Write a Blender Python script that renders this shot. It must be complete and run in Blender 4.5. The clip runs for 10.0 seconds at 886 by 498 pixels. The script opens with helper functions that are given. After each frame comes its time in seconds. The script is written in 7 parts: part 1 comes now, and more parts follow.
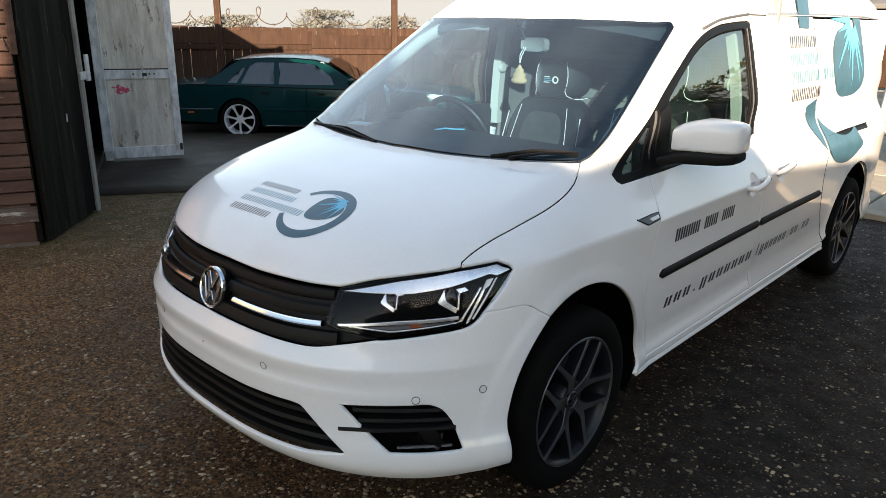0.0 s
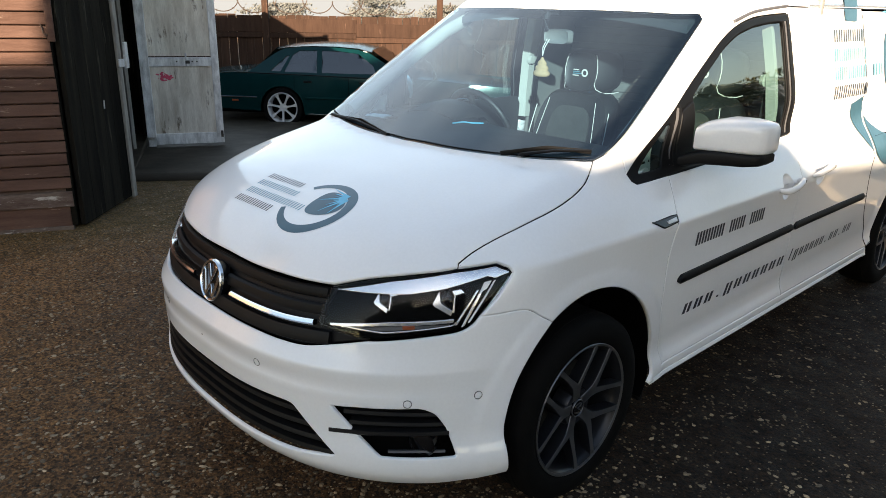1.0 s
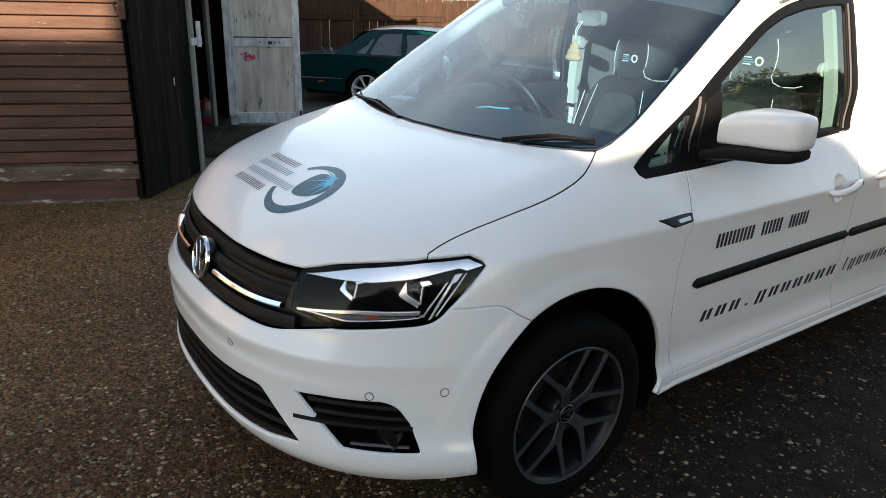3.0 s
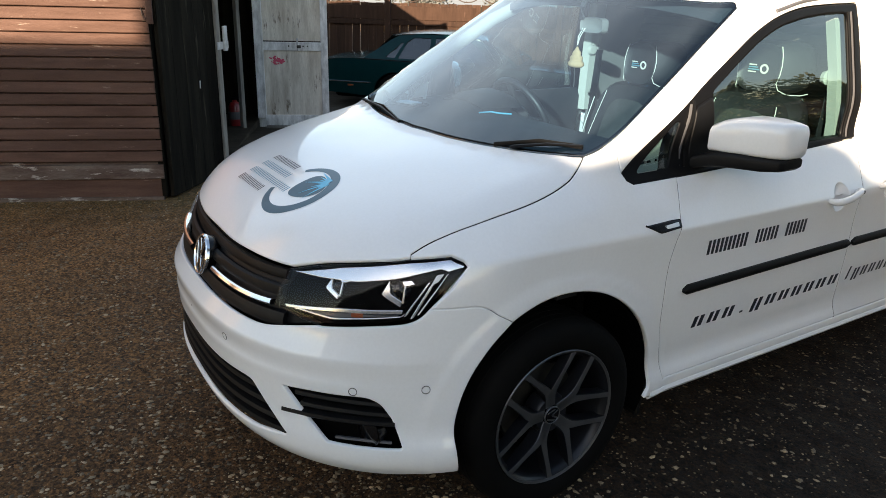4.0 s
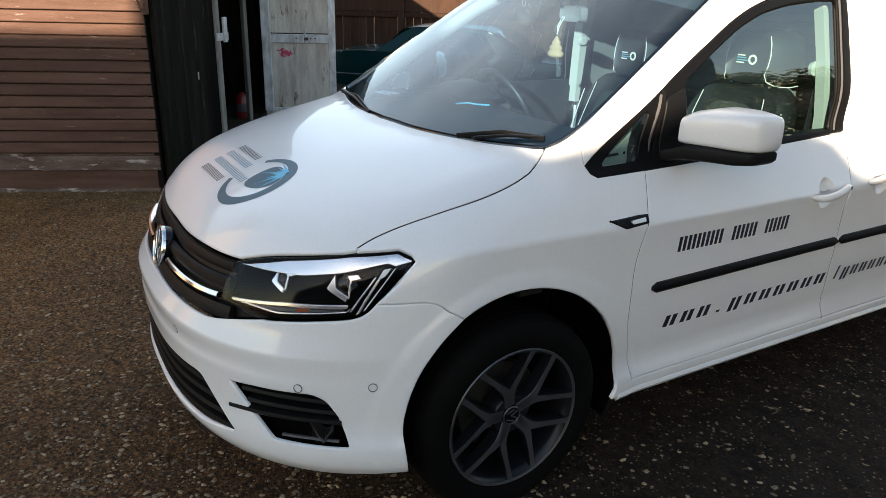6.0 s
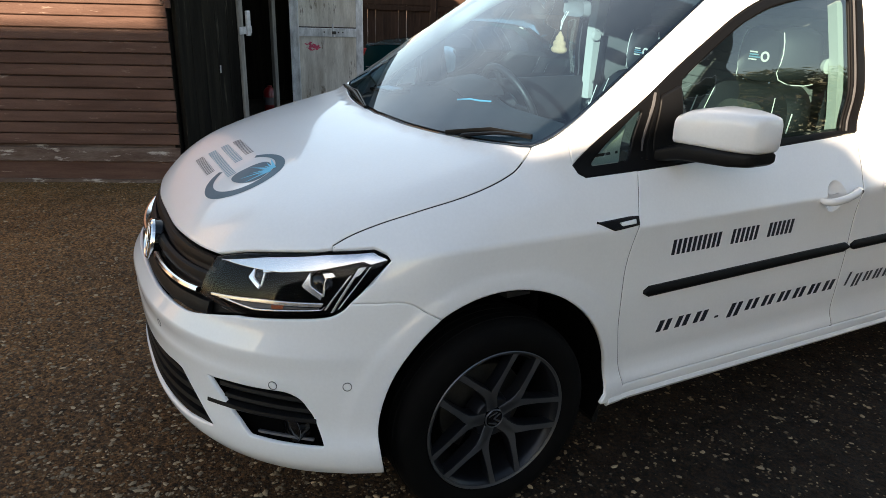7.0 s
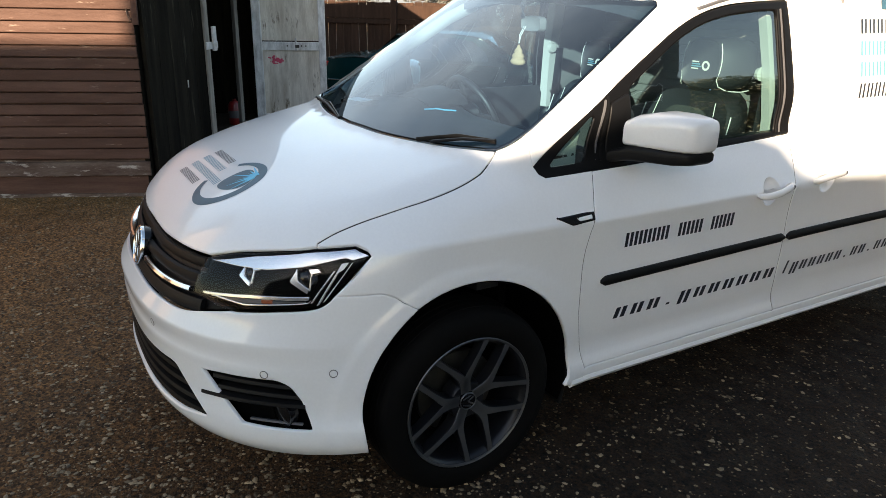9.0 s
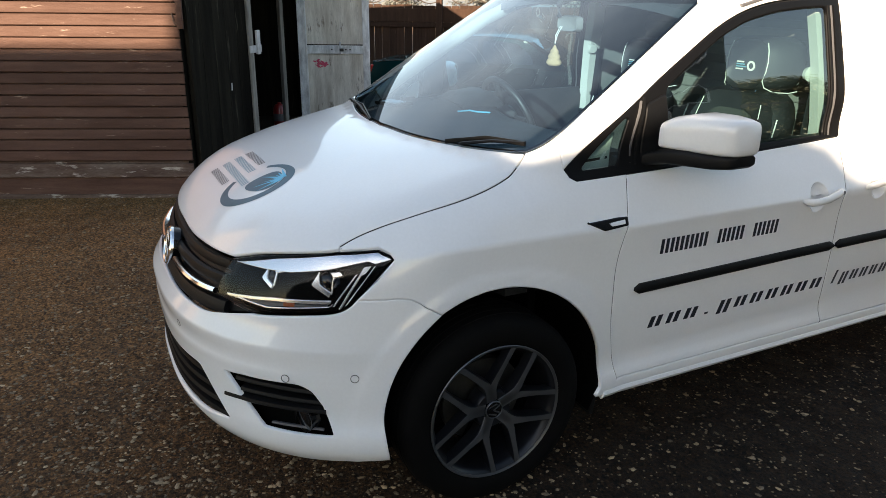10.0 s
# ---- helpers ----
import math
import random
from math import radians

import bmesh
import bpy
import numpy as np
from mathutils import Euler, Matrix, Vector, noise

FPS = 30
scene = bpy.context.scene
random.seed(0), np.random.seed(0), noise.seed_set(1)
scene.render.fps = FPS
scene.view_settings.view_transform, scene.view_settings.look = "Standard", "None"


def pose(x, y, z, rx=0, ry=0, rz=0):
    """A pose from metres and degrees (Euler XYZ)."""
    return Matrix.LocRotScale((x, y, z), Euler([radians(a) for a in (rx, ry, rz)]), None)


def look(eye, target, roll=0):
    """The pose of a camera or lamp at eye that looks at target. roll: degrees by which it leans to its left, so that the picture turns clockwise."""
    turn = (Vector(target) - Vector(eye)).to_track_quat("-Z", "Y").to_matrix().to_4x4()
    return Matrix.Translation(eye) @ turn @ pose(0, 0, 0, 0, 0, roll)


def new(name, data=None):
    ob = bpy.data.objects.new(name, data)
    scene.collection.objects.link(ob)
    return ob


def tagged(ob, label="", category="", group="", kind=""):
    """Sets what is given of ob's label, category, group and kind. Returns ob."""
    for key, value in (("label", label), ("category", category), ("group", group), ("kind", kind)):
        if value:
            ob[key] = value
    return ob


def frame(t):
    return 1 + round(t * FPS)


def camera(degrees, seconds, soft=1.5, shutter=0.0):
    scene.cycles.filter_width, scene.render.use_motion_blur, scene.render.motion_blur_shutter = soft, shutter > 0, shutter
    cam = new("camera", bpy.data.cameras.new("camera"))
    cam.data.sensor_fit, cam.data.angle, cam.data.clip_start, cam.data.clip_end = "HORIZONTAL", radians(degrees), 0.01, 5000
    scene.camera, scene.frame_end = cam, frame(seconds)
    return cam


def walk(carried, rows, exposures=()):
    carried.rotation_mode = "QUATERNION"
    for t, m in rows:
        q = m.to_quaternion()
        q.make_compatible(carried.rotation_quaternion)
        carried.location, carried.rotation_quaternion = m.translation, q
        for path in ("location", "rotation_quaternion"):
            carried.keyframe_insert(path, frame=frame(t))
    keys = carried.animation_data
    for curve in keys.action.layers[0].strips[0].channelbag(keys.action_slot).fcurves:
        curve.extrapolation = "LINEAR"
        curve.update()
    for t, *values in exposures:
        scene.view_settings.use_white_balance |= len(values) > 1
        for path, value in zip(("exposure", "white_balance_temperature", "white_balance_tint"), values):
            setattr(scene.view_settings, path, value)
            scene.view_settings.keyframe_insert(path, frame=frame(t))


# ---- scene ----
cam = camera(63.1, 10.0, 0.8)
PATH = [
    (0, (1.994, -1.887, 1.548), (0.699, -0.493, 0.932), 0.9),
    (0.5, (1.945, -1.771, 1.551), (0.614, -0.418, 0.918), 1.1),
    (1, (2.038, -1.735, 1.554), (0.658, -0.438, 0.91), 1.2),
    (1.5, (2.203, -1.717, 1.548), (0.782, -0.478, 0.88), 1.4),
    (2, (2.217, -1.651, 1.542), (0.756, -0.467, 0.86), 1.4),
    (2.5, (2.139, -1.518, 1.532), (0.64, -0.386, 0.845), 1.4),
    (4, (2.29, -1.335, 1.552), (0.702, -0.326, 0.875), 1.6),
    (4.5, (2.315, -1.312, 1.554), (0.716, -0.323, 0.871), 1.3),
    (5, (2.386, -1.267, 1.553), (0.791, -0.279, 0.861), 1.3),
    (5.5, (2.367, -1.211, 1.54), (0.77, -0.226, 0.848), 1.4),
    (6.8, (2.311, -1.007, 1.531), (0.658, -0.129, 0.827), 1.6),
    (7, (2.379, -0.986, 1.537), (0.722, -0.121, 0.828), 1.6),
    (7.5, (2.5, -0.984, 1.546), (0.837, -0.131, 0.834), 1.6),
    (8, (2.534, -1.048, 1.56), (0.879, -0.172, 0.859), 1.4),
    (8.5, (2.528, -1.104, 1.565), (0.893, -0.179, 0.88), 1.3),
    (9, (2.531, -1.101, 1.562), (0.912, -0.144, 0.882), 1.2),
    (9.5, (2.539, -1.098, 1.563), (0.902, -0.166, 0.891), 0.8),
    (10, (2.517, -1.025, 1.548), (0.834, -0.178, 0.875), 0.6),
]
walk(cam, [(t, look(eye, target, roll)) for t, eye, target, roll in PATH],
     [(0.0, 2.55, 8150, 13), (10.0, 2.55, 8150, 13)])

# ---- daylight: a low winter sun behind the camera, thin cloud ----
SUN_WAY = Vector((-0.64, 0.73, -0.24)).normalized()
world = bpy.data.worlds.new("sky")
scene.world = world
world.use_nodes = True
wn, wl = world.node_tree.nodes, world.node_tree.links
wn.clear()
w_out, w_bg = wn.new("ShaderNodeOutputWorld"), wn.new("ShaderNodeBackground")
w_sky = wn.new("ShaderNodeTexSky")
w_sky.sky_type, w_sky.sun_disc = "NISHITA", False
w_sky.sun_elevation = math.asin(-SUN_WAY.z)
w_sky.sun_rotation = math.atan2(-SUN_WAY.x, -SUN_WAY.y)
w_sky.air_density, w_sky.dust_density, w_sky.ozone_density = 1.0, 0.55, 1.9
w_geo, w_map = wn.new("ShaderNodeTexCoord"), wn.new("ShaderNodeMapping")
w_map.inputs["Scale"].default_value = (1.0, 1.0, 2.0)
w_cloud = wn.new("ShaderNodeTexNoise")
w_cloud.inputs["Scale"].default_value, w_cloud.inputs["Detail"].default_value, w_cloud.inputs["Roughness"].default_value = 1.7, 6, 0.6
w_ramp = wn.new("ShaderNodeValToRGB")
w_ramp.color_ramp.elements[0].position, w_ramp.color_ramp.elements[1].position = 0.62, 0.95
w_mix = wn.new("ShaderNodeMixRGB")
w_mix.inputs[2].default_value = (6.6, 8.4, 10.2, 1)
wl.new(w_geo.outputs["Generated"], w_map.inputs["Vector"])
wl.new(w_map.outputs["Vector"], w_cloud.inputs["Vector"])
wl.new(w_cloud.outputs["Fac"], w_ramp.inputs["Fac"])
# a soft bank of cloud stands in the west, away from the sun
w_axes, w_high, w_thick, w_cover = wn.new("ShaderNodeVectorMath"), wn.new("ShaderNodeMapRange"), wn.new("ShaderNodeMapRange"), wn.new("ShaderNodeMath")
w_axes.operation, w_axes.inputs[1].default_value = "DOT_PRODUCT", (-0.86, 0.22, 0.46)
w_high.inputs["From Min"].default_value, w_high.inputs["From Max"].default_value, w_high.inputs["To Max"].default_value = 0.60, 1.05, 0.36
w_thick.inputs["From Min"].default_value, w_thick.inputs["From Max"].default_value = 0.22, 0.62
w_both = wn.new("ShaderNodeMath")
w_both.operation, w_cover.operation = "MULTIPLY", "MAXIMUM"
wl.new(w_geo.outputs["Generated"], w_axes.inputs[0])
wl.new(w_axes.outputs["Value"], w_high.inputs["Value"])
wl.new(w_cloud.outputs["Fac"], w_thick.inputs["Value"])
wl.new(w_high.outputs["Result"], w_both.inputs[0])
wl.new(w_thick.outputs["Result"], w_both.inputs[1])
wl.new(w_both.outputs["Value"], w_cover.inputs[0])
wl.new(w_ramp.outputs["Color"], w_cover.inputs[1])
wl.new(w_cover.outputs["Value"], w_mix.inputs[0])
wl.new(w_sky.outputs["Color"], w_mix.inputs[1])
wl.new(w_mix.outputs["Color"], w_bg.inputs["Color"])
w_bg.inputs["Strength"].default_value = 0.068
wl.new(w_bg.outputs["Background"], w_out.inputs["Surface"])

sun = new("sun", bpy.data.lights.new("sun", "SUN"))
sun.data.energy, sun.data.angle, sun.data.color = 3.0, radians(0.45), (1.0, 0.895, 0.78)
sun.matrix_world = look((0, 0, 30), Vector((0, 0, 30)) + SUN_WAY)

# ---- materials ----
def material(name, base, rough=0.5, metal=0.0, vary=0.12, scale=6.0, grain=0.05, grain_scale=120.0, coat=0.0, stretch=(1, 1, 1), second=None, rough_vary=0.1, piece=0.0, specular=0.5, flake=None, island=False):
    """A surface with a broad stain, a fine grain with relief, and for pieces a shade of their own."""
    m = bpy.data.materials.new(name)
    m.use_nodes = True
    nt = m.node_tree
    n, l = nt.nodes, nt.links
    b = n["Principled BSDF"]
    b.inputs["Metallic"].default_value = metal
    b.inputs["Specular IOR Level"].default_value = specular
    b.inputs["Coat Weight"].default_value = coat
    b.inputs["Coat Roughness"].default_value = 0.04
    place, fit_map = n.new("ShaderNodeTexCoord"), n.new("ShaderNodeMapping")
    fit_map.inputs["Scale"].default_value = stretch
    where = place.outputs["Object"]
    if piece:
        # each piece is cut from another stretch of the grain
        who, far_off, shift = n.new("ShaderNodeObjectInfo"), n.new("ShaderNodeMath"), n.new("ShaderNodeVectorMath")
        far_off.operation, far_off.inputs[1].default_value = "MULTIPLY", 43.0
        l.new(who.outputs["Random"], far_off.inputs[0])
        l.new(where, shift.inputs[0])
        l.new(far_off.outputs["Value"], shift.inputs[1])
        where = shift.outputs["Vector"]
    l.new(where, fit_map.inputs["Vector"])
    broad, fine = n.new("ShaderNodeTexNoise"), n.new("ShaderNodeTexNoise")
    broad.inputs["Scale"].default_value, broad.inputs["Detail"].default_value, broad.inputs["Roughness"].default_value = scale, 6, 0.65
    fine.inputs["Scale"].default_value, fine.inputs["Detail"].default_value = grain_scale, 3
    for t in (broad, fine):
        l.new(fit_map.outputs["Vector"], t.inputs["Vector"])
    other = second or tuple(c * (1 - 2.2 * vary) for c in base)
    mix = n.new("ShaderNodeMixRGB")
    mix.inputs[1].default_value, mix.inputs[2].default_value = (*base, 1), (*other, 1)
    ramp = n.new("ShaderNodeMapRange")
    ramp.inputs["From Min"].default_value, ramp.inputs["From Max"].default_value = 0.36, 0.68
    l.new(broad.outputs["Fac"], ramp.inputs["Value"])
    l.new(ramp.outputs["Result"], mix.inputs[0])
    tint = n.new("ShaderNodeMixRGB")
    tint.blend_type = "MULTIPLY"
    tint.inputs[0].default_value = min(1.0, 2.5 * vary + 0.1)
    soft = n.new("ShaderNodeMapRange")
    soft.inputs["To Min"].default_value, soft.inputs["To Max"].default_value = 0.7, 1.25
    l.new(fine.outputs["Fac"], soft.inputs["Value"])
    l.new(mix.outputs["Color"], tint.inputs[1])
    l.new(soft.outputs["Result"], tint.inputs[2])
    last = tint
    if piece:
        info, shade, own = n.new("ShaderNodeObjectInfo"), n.new("ShaderNodeMapRange"), n.new("ShaderNodeMixRGB")
        shade.inputs["To Min"].default_value, shade.inputs["To Max"].default_value = 1 - piece, 1 + piece
        own.blend_type = "MULTIPLY"
        own.inputs[0].default_value = 1
        l.new(info.outputs["Random"], shade.inputs["Value"])
        l.new(tint.outputs["Color"], own.inputs[1])
        l.new(shade.outputs["Result"], own.inputs[2])
        last = own
    if island:
        lone, dim, each = n.new("ShaderNodeNewGeometry"), n.new("ShaderNodeMapRange"), n.new("ShaderNodeMixRGB")
        dim.inputs["To Min"].default_value, dim.inputs["To Max"].default_value = 0.22, 1.25
        each.blend_type = "MULTIPLY"
        each.inputs[0].default_value = 1
        l.new(lone.outputs["Random Per Island"], dim.inputs["Value"])
        l.new(last.outputs["Color"], each.inputs[1])
        l.new(dim.outputs["Result"], each.inputs[2])
        last = each
    if flake:
        # scuffs and bare spots: a third tone where a streaky noise runs high
        tone, level, size, streak = flake
        spot, spot_map, cut, bare = n.new("ShaderNodeTexNoise"), n.new("ShaderNodeMapping"), n.new("ShaderNodeMapRange"), n.new("ShaderNodeMixRGB")
        spot_map.inputs["Scale"].default_value = streak
        spot.inputs["Scale"].default_value, spot.inputs["Detail"].default_value, spot.inputs["Roughness"].default_value = size, 7, 0.7
        cut.inputs["From Min"].default_value, cut.inputs["From Max"].default_value = level, level + 0.07
        bare.inputs[2].default_value = (*tone, 1)
        l.new(where, spot_map.inputs["Vector"])
        l.new(spot_map.outputs["Vector"], spot.inputs["Vector"])
        l.new(spot.outputs["Fac"], cut.inputs["Value"])
        l.new(cut.outputs["Result"], bare.inputs[0])
        l.new(last.outputs["Color"], bare.inputs[1])
        last = bare
    l.new(last.outputs["Color"], b.inputs["Base Color"])
    worn = n.new("ShaderNodeMapRange")
    worn.inputs["To Min"].default_value, worn.inputs["To Max"].default_value = max(0.0, rough - rough_vary * 0.5), min(1.0, rough + rough_vary)
    l.new(broad.outputs["Fac"], worn.inputs["Value"])
    l.new(worn.outputs["Result"], b.inputs["Roughness"])
    if grain:
        bump = n.new("ShaderNodeBump")
        bump.inputs["Strength"].default_value, bump.inputs["Distance"].default_value = grain, 0.004
        l.new(fine.outputs["Fac"], bump.inputs["Height"])
        l.new(bump.outputs["Normal"], b.inputs["Normal"])
    return m


def pane_material(name, tint, gloss=1.0, haze=0.0):
    """Clear sheet: see-through, with a mirror layer that grows at grazing angles."""
    m = bpy.data.materials.new(name)
    m.use_nodes = True
    n, l = m.node_tree.nodes, m.node_tree.links
    n.clear()
    out, mix = n.new("ShaderNodeOutputMaterial"), n.new("ShaderNodeMixShader")
    clear, shine, fres = n.new("ShaderNodeBsdfTransparent"), n.new("ShaderNodeBsdfGlossy"), n.new("ShaderNodeLayerWeight")
    clear.inputs["Color"].default_value = (*tint, 1)
    shine.inputs["Roughness"].default_value = 0.015
    fres.inputs["Blend"].default_value = 0.5
    power, scale = n.new("ShaderNodeMath"), n.new("ShaderNodeMath")
    power.operation, scale.operation, scale.use_clamp = "POWER", "MULTIPLY_ADD", True
    power.inputs[1].default_value = 4.0
    scale.inputs[1].default_value, scale.inputs[2].default_value = 0.9, 0.055 * gloss
    l.new(fres.outputs["Facing"], power.inputs[0])
    l.new(power.outputs["Value"], scale.inputs[0])
    l.new(scale.outputs["Value"], mix.inputs[0])
    l.new(clear.outputs["BSDF"], mix.inputs[1])
    l.new(shine.outputs["BSDF"], mix.inputs[2])
    last = mix
    if haze:
        film, dust, smear = n.new("ShaderNodeMixShader"), n.new("ShaderNodeBsdfDiffuse"), n.new("ShaderNodeTexNoise")
        dust.inputs["Color"].default_value = (0.6, 0.6, 0.6, 1)
        smear.inputs["Scale"].default_value = 3.0
        level = n.new("ShaderNodeMath")
        level.operation = "MULTIPLY"
        level.inputs[1].default_value = haze
        l.new(smear.outputs["Fac"], level.inputs[0])
        l.new(level.outputs["Value"], film.inputs[0])
        l.new(mix.outputs["Shader"], film.inputs[1])
        l.new(dust.outputs["BSDF"], film.inputs[2])
        last = film
    l.new(last.outputs["Shader"], out.inputs["Surface"])
    return m


WHITE_PAINT = material("white_paint", (0.81, 0.81, 0.81), 0.30, vary=0.015, scale=2.5, grain=0.0, coat=0.8, rough_vary=0.05)
BLACK_PLASTIC = material("black_plastic", (0.0052, 0.0052, 0.0056), 0.5, vary=0.1, grain=0.12, grain_scale=400, specular=0.2)
BLACK_SATIN = material("black_satin", (0.004, 0.004, 0.0045), 0.45, vary=0.08, grain=0.0, specular=0.15)
BLACK_GLOSS = material("black_gloss", (0.004, 0.004, 0.005), 0.10, vary=0.05, grain=0.0)
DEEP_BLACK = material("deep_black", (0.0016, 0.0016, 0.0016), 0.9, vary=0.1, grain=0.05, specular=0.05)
RUBBER = material("tyre_rubber", (0.0020, 0.0019, 0.0019), 0.8, vary=0.2, scale=14, grain=0.25, grain_scale=260, second=(0.0040, 0.0037, 0.0034), specular=0.1)
CHROME = material("chrome", (0.88, 0.89, 0.9), 0.08, metal=1.0, vary=0.02, grain=0.0)
SILVER = material("silver_trim", (0.78, 0.79, 0.81), 0.2, metal=0.85, vary=0.03, grain=0.0)
ALLOY_DARK = material("dark_alloy", (0.012, 0.013, 0.016), 0.32, metal=0.3, vary=0.1, grain=0.05, specular=0.4)
ALLOY_FACE = material("machined_alloy", (0.13, 0.135, 0.145), 0.30, metal=0.7, vary=0.1, grain=0.06, grain_scale=500)
STEEL = material("brake_steel", (0.07, 0.066, 0.06), 0.5, metal=0.8, vary=0.2, grain=0.1)
LAMP_WHITE = material("lamp_white", (0.78, 0.79, 0.8), 0.2, vary=0.03, grain=0.0)
AMBER = material("amber_lens", (0.32, 0.08, 0.035), 0.15, vary=0.1, grain=0.0, coat=0.5)
RED_LENS = material("red_lens", (0.42, 0.02, 0.015), 0.15, vary=0.1, grain=0.0, coat=0.6)
SENSOR_GREY = material("sensor_ring", (0.09, 0.09, 0.095), 0.5, vary=0.05, grain=0.0)
LETTER_DARK = material("dark_vinyl", (0.014, 0.018, 0.026), 0.35, vary=0.05, grain=0.0)
LETTER_CYAN = material("cyan_vinyl", (0.085, 0.29, 0.37), 0.35, vary=0.05, grain=0.0)
VINYL_TEAL = material("teal_vinyl", (0.034, 0.105, 0.15), 0.32, vary=0.08, scale=9, grain=0.0)
VINYL_RAY = material("bright_cyan_vinyl", (0.08, 0.52, 0.75), 0.35, vary=0.05, grain=0.0)
# Tint bluer than real glass; the sky's blue reflection is partly put in it.
SCREEN_GLASS = pane_material("windscreen_glass", (0.52, 0.73, 0.85), 2.8)
SIDE_GLASS = pane_material("door_glass", (0.58, 0.79, 0.80), 3.3)
LAMP_GLASS = pane_material("lamp_cover", (0.97, 0.97, 0.97), 0.3)
LEATHER = material("black_leather", (0.018, 0.019, 0.021), 0.42, vary=0.15, scale=10, grain=0.2, grain_scale=350)
FABRIC = material("charcoal_fabric", (0.040, 0.042, 0.040), 0.85, vary=0.12, scale=12, grain=0.3, grain_scale=500)
PIPING = material("pale_piping", (0.72, 0.70, 0.66), 0.6, vary=0.05, grain=0.1)
TRIM_CREAM = material("pale_cab_trim", (0.46, 0.46, 0.42), 0.6, vary=0.05, scale=3, grain=0.1, grain_scale=300)
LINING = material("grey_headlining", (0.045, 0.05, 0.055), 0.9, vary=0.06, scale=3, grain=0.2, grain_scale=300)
DASH = material("dashboard_grey", (0.014, 0.0155, 0.018), 0.6, vary=0.1, scale=6, grain=0.25, grain_scale=450)
BULKHEAD = material("ribbed_bulkhead_grey", (0.19, 0.19, 0.18), 0.55, vary=0.08, scale=4, grain=0.1)
MIRROR_GREY = material("pale_grey_plastic", (0.20, 0.20, 0.19), 0.45, vary=0.05, grain=0.05, grain_scale=300)
PAPER = material("pale_paper", (0.7, 0.7, 0.66), 0.8, vary=0.05, grain=0.05)
TOY_TAN = material("tan_plush", (0.60, 0.40, 0.23), 0.85, vary=0.1, scale=20, grain=0.3, grain_scale=300)
BLUE_CABLE = material("blue_cable", (0.06, 0.45, 0.62), 0.4, vary=0.05, grain=0.0)
GREEN_PAINT = material("metallic_green_paint", (0.0010, 0.030, 0.032), 0.14, metal=0.2, vary=0.08, scale=3, grain=0.0, coat=0.0, specular=0.18)
WHEEL_SILVER = material("silver_wheel_paint", (0.62, 0.63, 0.65), 0.3, metal=0.15, vary=0.04, grain=0.0, coat=0.4)
CAR_GLASS = pane_material("car_glass", (0.22, 0.29, 0.30), 2.2)
SHED_BROWN = material("brown_stained_board", (0.112, 0.062, 0.047), 0.75, vary=0.30, scale=2.2, grain=0.6, grain_scale=45, stretch=(1, 1, 9), second=(0.070, 0.036, 0.026), piece=0.14, specular=0.2, flake=((0.34, 0.26, 0.21), 0.635, 6.0, (0.7, 1, 5)))
SHED_WORN = material("peeling_brown_board", (0.080, 0.049, 0.039), 0.85, vary=0.3, scale=5, grain=0.7, grain_scale=40, stretch=(0.7, 0.7, 3.5), second=(0.15, 0.115, 0.095), piece=0.08, specular=0.2, flake=((0.42, 0.38, 0.34), 0.56, 5.0, (0.9, 0.9, 3.5)))
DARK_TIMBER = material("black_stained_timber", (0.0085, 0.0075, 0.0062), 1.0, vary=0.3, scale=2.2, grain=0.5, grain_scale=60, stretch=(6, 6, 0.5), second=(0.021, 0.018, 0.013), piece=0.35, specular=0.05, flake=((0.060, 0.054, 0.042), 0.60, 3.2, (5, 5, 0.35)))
GREY_TIMBER = material("weathered_pale_timber", (0.27, 0.25, 0.22), 0.85, vary=0.25, scale=4, grain=0.6, grain_scale=50, stretch=(5, 5, 0.7), second=(0.13, 0.115, 0.10), piece=0.12)
DOOR_WHITE = material("peeling_white_door_paint", (0.80, 0.745, 0.66), 0.75, vary=0.25, scale=2.4, grain=0.4, grain_scale=45, stretch=(4, 4, 0.55), second=(0.48, 0.41, 0.33), flake=((0.20, 0.15, 0.11), 0.585, 3.0, (3, 3, 0.7)))
DOOR_FRAME_WHITE = material("flaking_white_rail_paint", (0.85, 0.85, 0.84), 0.7, vary=0.12, scale=5, grain=0.3, grain_scale=60, stretch=(3, 3, 1), second=(0.42, 0.41, 0.40))
PINK_MARK = material("pink_spray_mark", (0.75, 0.10, 0.17), 0.7, vary=0.1, grain=0.1)
FENCE_WOOD = material("red_brown_fence_board", (0.055, 0.029, 0.019), 0.85, vary=0.2, scale=3, grain=0.5, grain_scale=50, stretch=(5, 5, 0.7), second=(0.034, 0.018, 0.012), piece=0.22, specular=0.2, flake=((0.12, 0.07, 0.05), 0.62, 4.0, (5, 5, 0.6)))
WIRE = material("rusty_wire", (0.10, 0.07, 0.055), 0.6, metal=0.5, vary=0.2, grain=0.1)
LATCH_WHITE = material("painted_iron", (0.55, 0.56, 0.57), 0.5, metal=0.2, vary=0.15, scale=20, grain=0.2)
CONCRETE = material("damp_concrete", (0.042, 0.032, 0.021), 0.6, vary=0.25, scale=1.6, grain=0.35, grain_scale=90, second=(0.019, 0.014, 0.009), rough_vary=0.3, specular=0.2)
PALE_CONCRETE = material("pale_concrete_slab", (0.42, 0.36, 0.28), 0.85, vary=0.15, scale=2, grain=0.3, grain_scale=80, piece=0.1)
BRICK_PALE = material("grey_render", (0.115, 0.125, 0.135), 0.85, vary=0.12, scale=1.5, grain=0.3, grain_scale=60)
